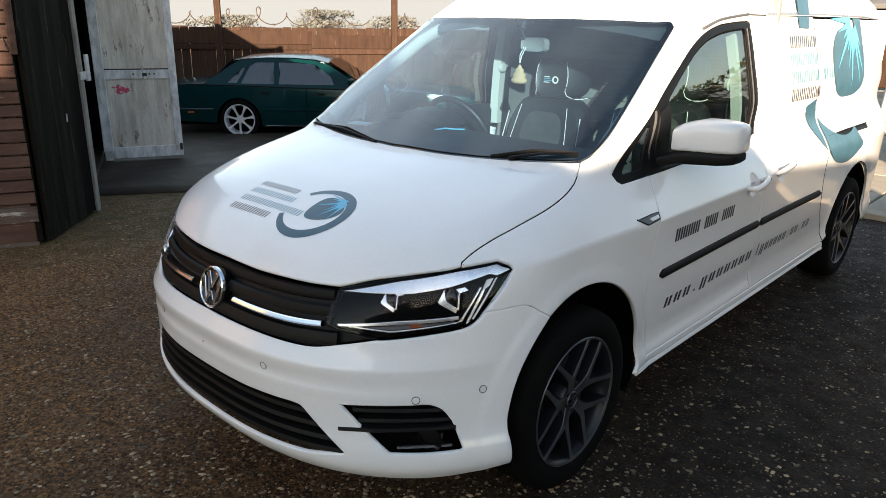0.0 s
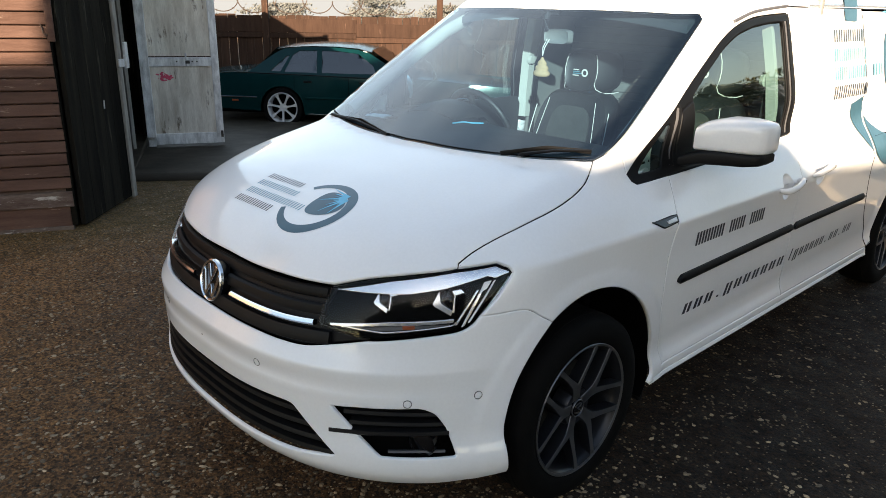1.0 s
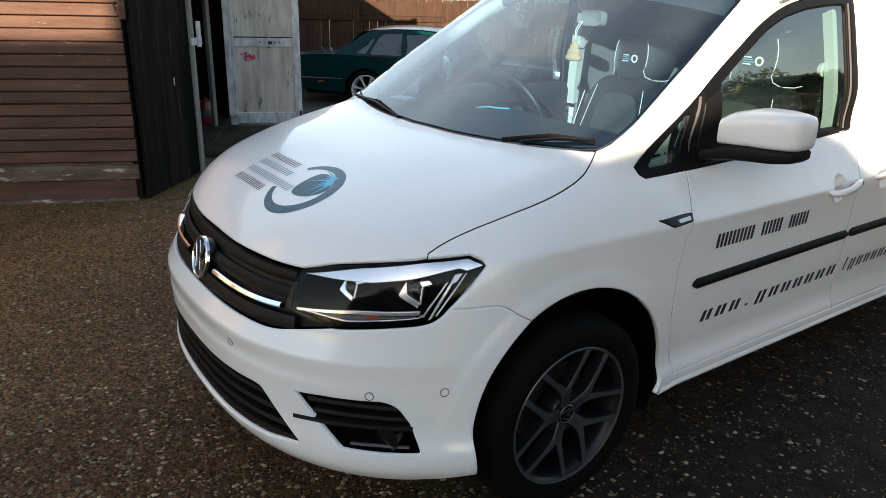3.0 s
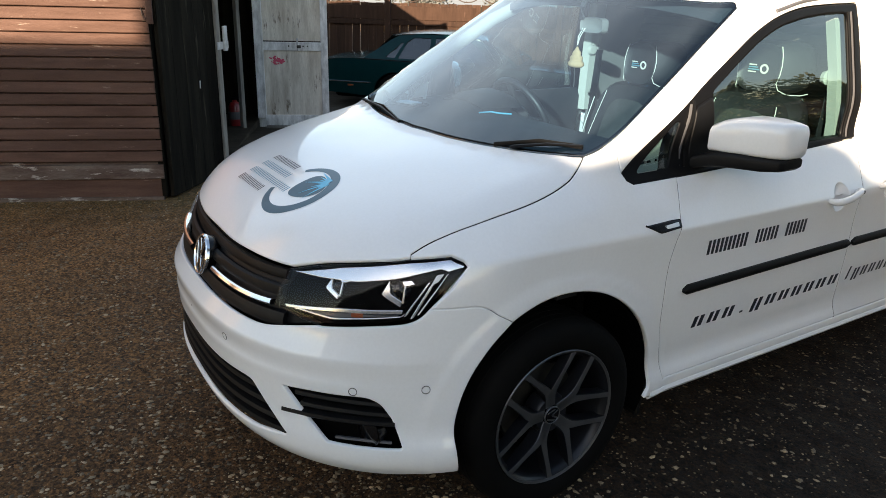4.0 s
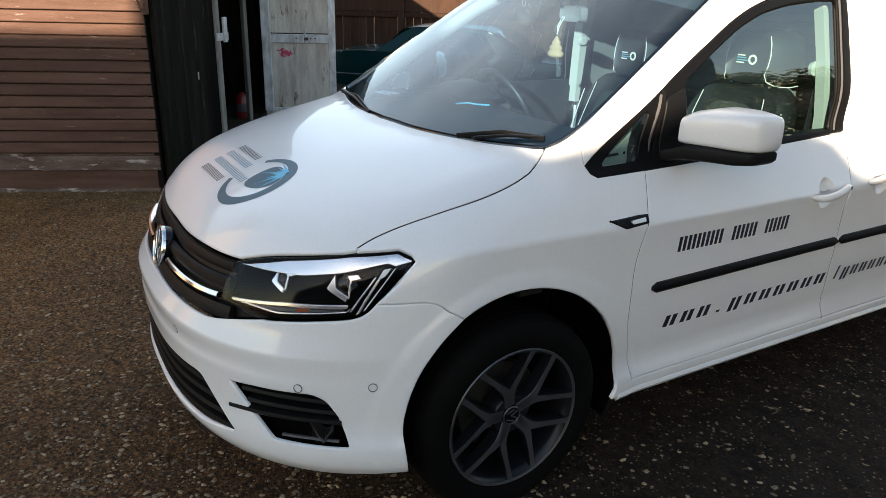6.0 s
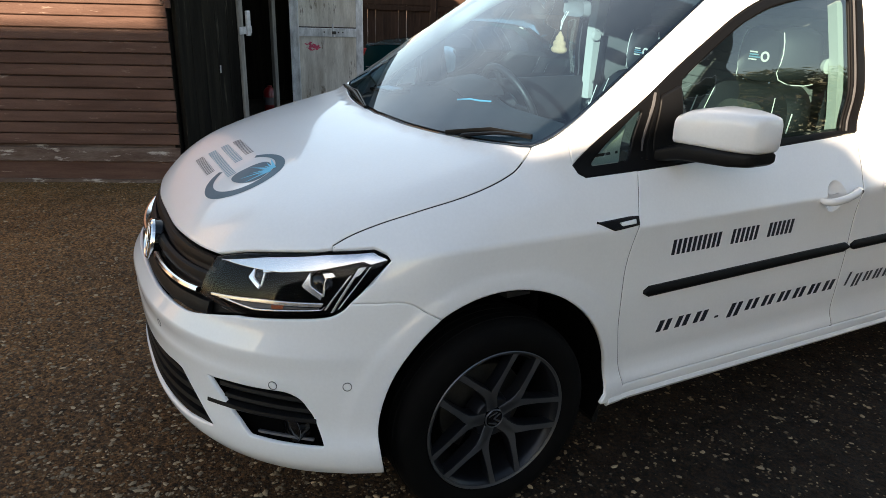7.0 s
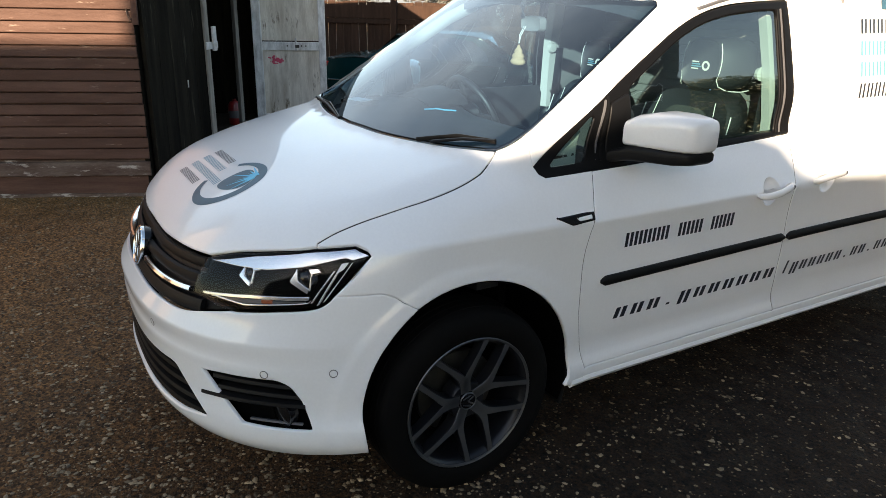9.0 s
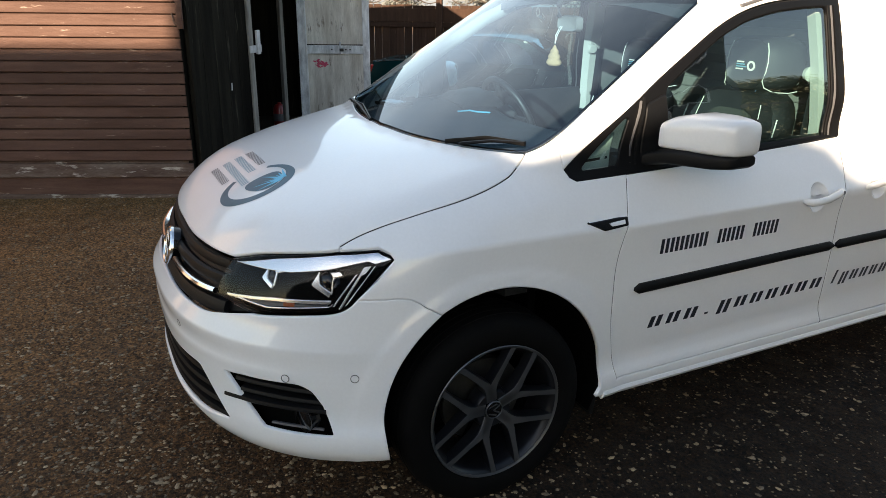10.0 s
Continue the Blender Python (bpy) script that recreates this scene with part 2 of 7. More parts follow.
BRICK_WARM = material("red_brown_brick", (0.36, 0.26, 0.185), 0.85, vary=0.15, scale=2.5, grain=0.4, grain_scale=40)
ROOF_GREY = material("grey_roof_sheet", (0.16, 0.155, 0.15), 0.75, vary=0.15, scale=2, grain=0.3, grain_scale=40)
FIRE_RED = material("red_enamel", (0.22, 0.012, 0.012), 0.3, vary=0.08, grain=0.0, coat=0.4)
LEAF = material("hedge_leaf", (0.055, 0.075, 0.03), 0.6, vary=0.3, scale=2, grain=0.2, second=(0.11, 0.095, 0.045))
# Aerial haze on the far trees is put into this pale leaf colour.
HAZY_LEAF = material("hazy_far_leaf", (0.115, 0.12, 0.11), 0.9, vary=0.2, scale=2, grain=0.1, second=(0.15, 0.155, 0.15))
BARK = material("bark", (0.10, 0.075, 0.055), 0.9, vary=0.25, scale=6, grain=0.7, grain_scale=30)
GREY_VAN_PAINT = material("silver_grey_paint", (0.42, 0.43, 0.44), 0.3, vary=0.03, grain=0.0, coat=0.8)
STONE_PALE = material("pale_chip", (0.50, 0.355, 0.21), 0.6, vary=0.3, scale=9, grain=0.2, second=(0.10, 0.07, 0.046), specular=0.4, island=True)


def ground_material():
    """Brown, stony yard surface: coarse grit, loose chips, damp patches, moss along the shed, shade painted in towards
    the van.
    """
    m = bpy.data.materials.new("stony_yard")
    m.use_nodes = True
    n, l = m.node_tree.nodes, m.node_tree.links
    b = n["Principled BSDF"]
    b.inputs["Specular IOR Level"].default_value = 0.25
    place = n.new("ShaderNodeTexCoord")
    patch, mid, grit = (n.new("ShaderNodeTexNoise") for _ in range(3))
    for t, s in ((patch, 0.9), (mid, 7.0), (grit, 85.0)):
        t.inputs["Scale"].default_value, t.inputs["Detail"].default_value, t.inputs["Roughness"].default_value = s, 5, 0.65
        l.new(place.outputs["Object"], t.inputs["Vector"])
    chips = n.new("ShaderNodeTexVoronoi")
    chips.inputs["Scale"].default_value = 62.0
    l.new(place.outputs["Object"], chips.inputs["Vector"])
    a = n.new("ShaderNodeMixRGB")
    a.inputs[1].default_value, a.inputs[2].default_value = (0.032, 0.0150, 0.0056, 1), (0.082, 0.050, 0.030, 1)
    l.new(patch.outputs["Fac"], a.inputs[0])
    # worn turns brown grit into darker asphalt, with shade beside the van painted in.
    lie, shade_run, worn = n.new("ShaderNodeVectorMath"), n.new("ShaderNodeMapRange"), n.new("ShaderNodeMixRGB")
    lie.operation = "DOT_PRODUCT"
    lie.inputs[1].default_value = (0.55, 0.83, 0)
    shade_run.inputs["From Min"].default_value, shade_run.inputs["From Max"].default_value = -2.7, 0.45
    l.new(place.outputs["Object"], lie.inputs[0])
    l.new(lie.outputs["Value"], shade_run.inputs["Value"])
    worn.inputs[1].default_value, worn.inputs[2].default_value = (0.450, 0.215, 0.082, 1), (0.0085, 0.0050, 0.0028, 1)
    l.new(shade_run.outputs["Result"], worn.inputs[0])
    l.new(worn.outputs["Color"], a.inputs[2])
    c = n.new("ShaderNodeMixRGB")
    c.blend_type = "OVERLAY"
    c.inputs[0].default_value = 1.0
    clump, shade = n.new("ShaderNodeTexVoronoi"), n.new("ShaderNodeMixRGB")
    clump.inputs["Scale"].default_value = 78.0
    l.new(place.outputs["Object"], clump.inputs["Vector"])
    shade.blend_type = "MULTIPLY"
    shade.inputs[0].default_value = 0.80
    grey = n.new("ShaderNodeMapRange")
    grey.inputs["To Min"].default_value, grey.inputs["To Max"].default_value = 0.20, 1.9
    apart = n.new("ShaderNodeSeparateColor")
    l.new(clump.outputs["Color"], apart.inputs["Color"])
    l.new(apart.outputs["Red"], grey.inputs["Value"])
    l.new(a.outputs["Color"], shade.inputs[1])
    l.new(grey.outputs["Result"], shade.inputs[2])
    sharp = n.new("ShaderNodeMapRange")
    sharp.inputs["From Min"].default_value, sharp.inputs["From Max"].default_value = 0.30, 0.70
    l.new(grit.outputs["Fac"], sharp.inputs["Value"])
    l.new(shade.outputs["Color"], c.inputs[1])
    l.new(sharp.outputs["Result"], c.inputs[2])
    # single chips, lighter than the bed
    pick = n.new("ShaderNodeSeparateColor")
    l.new(chips.outputs["Color"], pick.inputs["Color"])
    far, near, both = n.new("ShaderNodeMath"), n.new("ShaderNodeMath"), n.new("ShaderNodeMath")
    far.operation, near.operation, both.operation = "GREATER_THAN", "LESS_THAN", "MULTIPLY"
    far.inputs[1].default_value, near.inputs[1].default_value = 0.80, 0.0046 * 62
    l.new(pick.outputs["Red"], far.inputs[0])
    l.new(chips.outputs["Distance"], near.inputs[0])
    l.new(far.outputs["Value"], both.inputs[0])
    l.new(near.outputs["Value"], both.inputs[1])
    tone = n.new("ShaderNodeMixRGB")
    tone.inputs[1].default_value, tone.inputs[2].default_value = (0.080, 0.046, 0.024, 1), (0.33, 0.24, 0.145, 1)
    l.new(pick.outputs["Green"], tone.inputs[0])
    d = n.new("ShaderNodeMixRGB")
    l.new(both.outputs["Value"], d.inputs[0])
    l.new(c.outputs["Color"], d.inputs[1])
    l.new(tone.outputs["Color"], d.inputs[2])
    # moss in a ragged band along the foot of the shed
    axes, along = n.new("ShaderNodeSeparateXYZ"), n.new("ShaderNodeVectorMath")
    along.operation = "DOT_PRODUCT"
    along.inputs[1].default_value = (0.919, -0.394, 0)
    l.new(place.outputs["Object"], along.inputs[0])
    reach, ragged, moss = n.new("ShaderNodeMapRange"), n.new("ShaderNodeMath"), n.new("ShaderNodeMixRGB")
    reach.inputs["From Min"].default_value, reach.inputs["From Max"].default_value = -2.15, -2.95
    l.new(along.outputs["Value"], reach.inputs["Value"])
    ragged.operation, ragged.use_clamp = "MULTIPLY", True
    l.new(reach.outputs["Result"], ragged.inputs[0])
    l.new(mid.outputs["Fac"], ragged.inputs[1])
    moss.inputs[2].default_value = (0.060, 0.055, 0.014, 1)
    l.new(ragged.outputs["Value"], moss.inputs[0])
    l.new(d.outputs["Color"], moss.inputs[1])
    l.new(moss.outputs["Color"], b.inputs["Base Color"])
    damp = n.new("ShaderNodeMapRange")
    damp.inputs["From Min"].default_value, damp.inputs["From Max"].default_value = 0.35, 0.7
    damp.inputs["To Min"].default_value, damp.inputs["To Max"].default_value = 0.55, 0.9
    l.new(mid.outputs["Fac"], damp.inputs["Value"])
    l.new(damp.outputs["Result"], b.inputs["Roughness"])
    height, bump = n.new("ShaderNodeMath"), n.new("ShaderNodeBump")
    height.operation = "MULTIPLY_ADD"
    height.inputs[1].default_value = 0.5
    l.new(both.outputs["Value"], height.inputs[0])
    l.new(grit.outputs["Fac"], height.inputs[2])
    bump.inputs["Strength"].default_value, bump.inputs["Distance"].default_value = 1.0, 0.026
    l.new(height.outputs["Value"], bump.inputs["Height"])
    l.new(bump.outputs["Normal"], b.inputs["Normal"])
    return m


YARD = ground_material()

# Self-lit backdrop: the pale sky and mist are put into its emission.
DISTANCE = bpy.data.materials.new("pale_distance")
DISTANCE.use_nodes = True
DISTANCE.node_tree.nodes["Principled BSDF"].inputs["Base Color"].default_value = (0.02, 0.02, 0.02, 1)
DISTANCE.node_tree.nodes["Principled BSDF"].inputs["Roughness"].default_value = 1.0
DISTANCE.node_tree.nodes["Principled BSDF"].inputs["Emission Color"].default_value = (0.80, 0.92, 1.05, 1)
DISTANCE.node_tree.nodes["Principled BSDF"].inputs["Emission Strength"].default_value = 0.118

# ---- the van's skin: one smooth closed form, from which every panel is cut ----
# x is across (0 in the middle), y runs back from the front axle, z up.
def smooth_table(points):
    """A smooth curve through a few (position, value) pairs."""
    px = np.array([p[0] for p in points], float)
    py = np.array([p[1] for p in points], float)
    slope = np.gradient(py, px)

    def curve(v):
        v = np.clip(np.asarray(v, float), px[0], px[-1])
        i = np.clip(np.searchsorted(px, v) - 1, 0, len(px) - 2)
        h = px[i + 1] - px[i]
        s = (v - px[i]) / h
        return ((2 * s**3 - 3 * s**2 + 1) * py[i] + (s**3 - 2 * s**2 + s) * h * slope[i]
                + (3 * s**2 - 2 * s**3) * py[i + 1] + (s**3 - s**2) * h * slope[i + 1])
    return curve


half_width = smooth_table([(0.15, 0.815), (0.24, 0.848), (0.28, 0.869), (0.30, 0.873), (0.345, 0.871), (0.375, 0.861), (0.40, 0.858), (0.46, 0.8625), (0.60, 0.8725), (0.78, 0.8785), (0.84, 0.8830), (0.862, 0.8855), (0.870, 0.8856), (0.879, 0.8810), (0.905, 0.867), (0.94, 0.848), (1.04, 0.787),
                           (1.21, 0.782), (1.36, 0.752), (1.53, 0.712), (1.75, 0.640), (1.9, 0.60)])
nose = smooth_table([(0.15, 0.74), (0.22, 0.795), (0.25, 0.832), (0.28, 0.853), (0.34, 0.862), (0.42, 0.861), (0.50, 0.864), (0.522, 0.866), (0.530, 0.8655), (0.543, 0.8625), (0.556, 0.8630), (0.592, 0.8690), (0.600, 0.8690), (0.608, 0.8640), (0.622, 0.855), (0.65, 0.838), (0.70, 0.820), (0.80, 0.786),
                     (0.90, 0.745), (1.1, 0.64)])
pinch = smooth_table([(0.15, -0.03), (0.36, -0.03), (0.55, -0.004), (0.75, 0.02), (0.9, 0.045), (1.1, 0.06)])
bonnet_line = smooth_table([(-1.0, 0.70), (-0.72, 0.862), (-0.6, 0.925), (-0.5, 0.966), (-0.4, 0.995), (-0.2, 1.038), (0.0, 1.070), (0.2, 1.10), (0.5, 1.13), (5, 1.13)])
bonnet_drop = smooth_table([(-1.0, 0.08), (-0.45, 0.072), (-0.2, 0.05), (0.15, 0.02), (0.4, 0.02)])
roof_line = smooth_table([(0.0, 1.50), (0.8, 1.685), (1.1, 1.745), (1.6, 1.80), (2.4, 1.815), (3.2, 1.80), (3.9, 1.76)])
WHEEL_BASE, AXLE, FLAT = 3.006, 0.318, 0.15


def soft_max(a, b, k):
    h = np.maximum(k - np.abs(a - b), 0) / k
    return np.maximum(a, b) + h * h * k / 4


def screen_height(ax, y):
    return 1.097 + 0.607 * (y - 0.144) + 0.085 * (1 - (ax / 0.725) ** 2)


def flare(arch):
    """The raised band pressed round each wheel arch."""
    t = np.clip((0.482 - arch) / 0.034, 0, 1)
    return t * t * (3 - 2 * t)


def skin(x, y, z):
    """Below 0 inside the van, above 0 outside it."""
    ax = np.abs(x)
    ramp = np.clip((0.45 - y) / 0.9, 0, 1)
    arch = np.minimum(np.hypot(y, z - AXLE), np.hypot(y - WHEEL_BASE, z - AXLE))
    a = half_width(z) - pinch(z) * ramp * ramp * (3 - 2 * ramp) + 0.005 * flare(arch) + 0.005 * np.exp(-((np.maximum(arch, 0.38) - 0.38) / 0.04) ** 2)
    a = a * (1 - 0.10 * np.clip((y - 3.15) / 0.8, 0, 1) ** 2)
    b = nose(z) - FLAT
    ahead = np.clip((-FLAT - y) / b, 0, 3)
    side = (((ax / a) ** 2.6 + ahead**2.04) ** (1 / 2.3) - 1) * 0.8
    top = np.maximum(bonnet_line(y) - bonnet_drop(y) * (np.minimum(ax, 1) / 0.73) ** 3,
                     -soft_max(-screen_height(ax, y), -(roof_line(y) - 0.05 * (ax / 0.6) ** 2), 0.10))
    body = soft_max(side, z - top, 0.13)
    return np.maximum(body, y - 3.95)


def cast(origin, way, near, far):
    """Where rays from inside the van leave its skin."""
    lo = np.full(len(origin), near, float)
    hi = np.full(len(origin), far, float)
    for _ in range(34):
        mid = (lo + hi) / 2
        p = origin + way * mid[:, None]
        inside = skin(p[:, 0], p[:, 1], p[:, 2]) < 0
        lo, hi = np.where(inside, mid, lo), np.where(inside, hi, mid)
    return origin + way * ((lo + hi) / 2)[:, None]


def skin_normal(p):
    e = 0.004
    g = np.stack([skin(p[:, 0] + e * (i == 0), p[:, 1] + e * (i == 1), p[:, 2] + e * (i == 2))
                  - skin(p[:, 0] - e * (i == 0), p[:, 1] - e * (i == 1), p[:, 2] - e * (i == 2)) for i in range(3)], 1)
    return g / np.linalg.norm(g, axis=1)[:, None]


POLE = 0.62


def spread(view, p):
    """Flat coordinates of points on the skin: top (x, y), side (y, z), wrap (arc round the nose, z), roll (y, arc round the length)."""
    p = np.asarray(p, float)
    if view == "top":
        return p[:, :2].copy()
    if view == "side":
        return p[:, 1:].copy()
    if view == "wrap":
        return np.stack([np.arctan2(p[:, 0], 0.1 - p[:, 1]) * 0.9, p[:, 2]], 1)
    return np.stack([p[:, 1], np.arctan2(p[:, 0], p[:, 2] - POLE) * -0.6], 1)


def settle(view, q):
    """The points on the skin that have these flat coordinates."""
    q = np.asarray(q, float)
    n, one, nil = len(q), np.ones(len(q)), np.zeros(len(q))
    if view == "top":
        return cast(np.stack([q[:, 0], q[:, 1], 0.5 * one], 1), np.stack([nil, nil, one], 1), 0.0, 1.6)
    if view == "side":
        return cast(np.stack([0.1 * one, q[:, 0], q[:, 1]], 1), np.stack([one, nil, nil], 1), 0.0, 1.2)
    if view == "wrap":
        a = q[:, 0] / 0.9
        return cast(np.stack([nil, 0.1 * one, q[:, 1]], 1), np.stack([np.sin(a), -np.cos(a), nil], 1), 0.1, 1.6)
    a = q[:, 1] / -0.6
    return cast(np.stack([nil, q[:, 0], POLE * one], 1), np.stack([np.sin(a), nil, np.cos(a)], 1), 0.05, 1.6)


# ---- mesh tools ----
from mathutils.geometry import delaunay_2d_cdt


def under(ob, parent):
    """Hangs ob under parent without moving it."""
    if parent is not None:
        ob.parent = parent
        ob.matrix_parent_inverse = parent.matrix_basis.inverted() if parent.parent is None else (parent.matrix_parent_inverse @ parent.matrix_basis).inverted() @ parent.parent.matrix_basis.inverted()
    return ob


def thing(name, place, label, category, group="", kind=""):
    ob = new(name)
    ob.empty_display_size = 0.2
    ob.matrix_basis = Matrix.Translation(place) if not isinstance(place, Matrix) else place
    return tagged(ob, label, category, group, kind)


def mesh_part(name, verts, faces, mat, parent=None, label="", normals=None, smooth=True):
    me = bpy.data.meshes.new(name)
    me.from_pydata([tuple(map(float, v)) for v in verts], [], [tuple(map(int, f)) for f in faces])
    me.materials.append(mat)
    if smooth:
        me.polygons.foreach_set("use_smooth", [True] * len(me.polygons))
    me.update()
    if normals is not None:
        me.normals_split_custom_set_from_vertices([tuple(map(float, v)) for v in normals])
    ob = new(name, me)
    under(ob, parent)
    return tagged(ob, label)


def part(name, bm, mat, parent=None, label="", smooth=False, sharp=40):
    """Links a bmesh as one mesh object under a thing or a part."""
    me = bpy.data.meshes.new(name)
    bm.normal_update()
    if smooth:
        for f in bm.faces:
            f.smooth = True
        for e in bm.edges:
            if len(e.link_faces) == 2 and e.calc_face_angle(0) > radians(sharp):
                e.smooth = False
    bm.to_mesh(me)
    bm.free()
    me.materials.append(mat)
    ob = new(name, me)
    under(ob, parent)
    return tagged(ob, label)


def block(size, at=(0, 0, 0), turn=None, bevel=0.004, segments=2, bm=None):
    """A box with worn edges."""
    own = bmesh.new()
    bmesh.ops.create_cube(own, size=1.0)
    bmesh.ops.scale(own, vec=size, verts=own.verts)
    if bevel:
        bmesh.ops.bevel(own, geom=own.edges[:], offset=min(bevel, 0.45 * min(size)), segments=segments, profile=0.5, affect="EDGES")
    m = Matrix.Translation(at) @ (turn if turn is not None else Matrix())
    bmesh.ops.transform(own, matrix=m, verts=own.verts)
    return merge(bm, own)


def merge(bm, own):
    if bm is None:
        return own
    me = bpy.data.meshes.new("joined")
    own.to_mesh(me)
    own.free()
    bm.from_mesh(me)
    bpy.data.meshes.remove(me)
    return bm


def lathe(profile, steps=48, turn=None, bm=None, closed=False):
    """Turns (radius, height) pairs round z, then places them."""
    own = bmesh.new()
    rings = []
    for r, h in profile:
        rings.append([own.verts.new((r * math.cos(2 * math.pi * i / steps), r * math.sin(2 * math.pi * i / steps), h)) for i in range(steps)])
    for a, b in list(zip(rings, rings[1:])) + ([(rings[-1], rings[0])] if closed else []):
        for i in range(steps):
            j = (i + 1) % steps
            own.faces.new((a[i], a[j], b[j], b[i]))
    if not closed:
        for ring, h in ((rings[0], 0), (rings[-1], 1)):
            if (profile[0] if h == 0 else profile[-1])[0] > 1e-5:
                own.faces.new(ring)
    bmesh.ops.remove_doubles(own, verts=own.verts, dist=1e-5)
    bmesh.ops.recalc_face_normals(own, faces=own.faces)
    if turn is not None:
        bmesh.ops.transform(own, matrix=turn, verts=own.verts)
    return merge(bm, own)


def tube(path, radius, sides=8, bm=None, flat=None, closed=False):
    """A round (or flat) bar along a path; radius may vary along it."""
    own = bmesh.new()
    pts = [Vector(p) for p in path]
    rings = []
    up = Vector((0, 0, 1))
    for i, p in enumerate(pts):
        a = pts[i - 1] if i or closed else p
        b = pts[(i + 1) % len(pts)] if i < len(pts) - 1 or closed else p
        d = (b - a).normalized()
        s = d.cross(up)
        s = s.normalized() if s.length > 1e-3 else Vector((1, 0, 0))
        u = s.cross(d).normalized()
        r = radius[i] if isinstance(radius, (list, tuple)) else radius
        w, h = flat if flat else (1, 1)
        rings.append([own.verts.new(p + (s * math.cos(2 * math.pi * k / sides) * w + u * math.sin(2 * math.pi * k / sides) * h) * r) for k in range(sides)])
    for a, b in list(zip(rings, rings[1:])) + ([(rings[-1], rings[0])] if closed else []):
        for k in range(sides):
            j = (k + 1) % sides
            own.faces.new((a[k], a[j], b[j], b[k]))
    if not closed:
        own.faces.new(rings[0])
        own.faces.new(rings[-1])
    bmesh.ops.recalc_face_normals(own, faces=own.faces)
    return merge(bm, own)


def prism(outline, depth, turn=None, bevel=0.0, bm=None, segments=2):
    """A flat outline (x, y) given a thickness along z."""
    own = bmesh.new()
    lower = [own.verts.new((x, y, 0)) for x, y in outline]
    f = own.faces.new(lower)
    got = bmesh.ops.extrude_face_region(own, geom=[f])
    bmesh.ops.translate(own, vec=(0, 0, depth), verts=[v for v in got["geom"] if isinstance(v, bmesh.types.BMVert)])
    bmesh.ops.recalc_face_normals(own, faces=own.faces)
    if bevel:
        bmesh.ops.bevel(own, geom=own.edges[:], offset=bevel, segments=segments, profile=0.5, affect="EDGES")
    if turn is not None:
        bmesh.ops.transform(own, matrix=turn, verts=own.verts)
    return merge(bm, own)


def loft(rings, closed_ring=True, caps=True, bm=None):
    """Joins rings of equally many points."""
    own = bmesh.new()
    rows = [[own.verts.new(p) for p in ring] for ring in rings]
    n = len(rows[0])
    for a, b in zip(rows, rows[1:]):
        for k in range(n if closed_ring else n - 1):
            j = (k + 1) % n
            own.faces.new((a[k], a[j], b[j], b[k]))
    if caps and closed_ring:
        own.faces.new(rows[0])
        own.faces.new(rows[-1])
    bmesh.ops.recalc_face_normals(own, faces=own.faces)
    return merge(bm, own)


# ---- cutting panels out of the van's skin ----
def dense(points, step=0.012, closed=False):
    p = np.asarray(points, float)
    if closed:
        p = np.vstack([p, p[:1]])
    out = []
    for a, b in zip(p[:-1], p[1:]):
        k = max(1, int(math.ceil(np.linalg.norm(b - a) / step)))
        out += [a + (b - a) * i / k for i in range(k)]
    if not closed:
        out.append(p[-1])
    return np.array(out)


def flowing(points, step=0.012):
    """A smooth curve through a few points."""
    p = np.asarray(points, float)
    p = np.vstack([2 * p[0] - p[1], p, 2 * p[-1] - p[-2]])
    out = []
    for i in range(1, len(p) - 2):
        a, b, c, d = p[i - 1:i + 3]
        k = max(2, int(math.ceil(np.linalg.norm(c - b) / step)))
        for t in np.linspace(0, 1, k, endpoint=False):
            out.append(0.5 * (2 * b + (c - a) * t + (2 * a - 5 * b + 4 * c - d) * t * t + (3 * b - a - 3 * c + d) * t**3))
    out.append(p[-2])
    return np.array(out)


def edge(view, points, smooth=True):
    """A line on the skin through points given in one of its flat views."""
    return settle(view, flowing(points) if smooth else dense(points))


def rounded(points, radius, step=0.01):
    """A closed flat outline with rounded corners; a third number gives a corner its own radius."""
    out, n = [], len(points)
    for i in range(n):
        a, b, c = (np.array(points[(i + k) % n][:2], float) for k in (-1, 0, 1))
        r = points[i][2] if len(points[i]) > 2 else radius
        u, v = a - b, c - b
        cut = min(r, 0.45 * np.linalg.norm(u), 0.45 * np.linalg.norm(v))
        s, e = b + u / np.linalg.norm(u) * cut, b + v / np.linalg.norm(v) * cut
        for t in np.linspace(0, 1, 6):
            out.append((1 - t) ** 2 * s + 2 * t * (1 - t) * b + t * t * e)
    return dense(np.array(out), step, True)


def joined(*lines):
    """One closed loop out of lines laid end to end."""
    pts = [lines[0]]
    for line in lines[1:]:
        pts.append(line if np.linalg.norm(line[0] - pts[-1][-1]) <= np.linalg.norm(line[-1] - pts[-1][-1]) else line[::-1])
    p = np.vstack(pts)
    keep = [0]
    for i in range(1, len(p)):
        if np.linalg.norm(p[i] - p[keep[-1]]) > 0.004:
            keep.append(i)
    if np.linalg.norm(p[keep[-1]] - p[0]) < 0.004:
        keep.pop()
    return p[keep]


def mirrored(line):
    return np.asarray(line) * (-1, 1, 1)


def within(points, loops):
    """Which points lie inside an odd number of loops."""
    odd = np.zeros(len(points), bool)
    for loop in loops:
        a, b = loop, np.roll(loop, -1, 0)
        for (x1, y1), (x2, y2) in zip(a, b):
            if y1 == y2:
                continue
            cross = (y1 > points[:, 1]) != (y2 > points[:, 1])
            odd ^= cross & (points[:, 0] < (x2 - x1) * (points[:, 1] - y1) / (y2 - y1) + x1)
    return odd


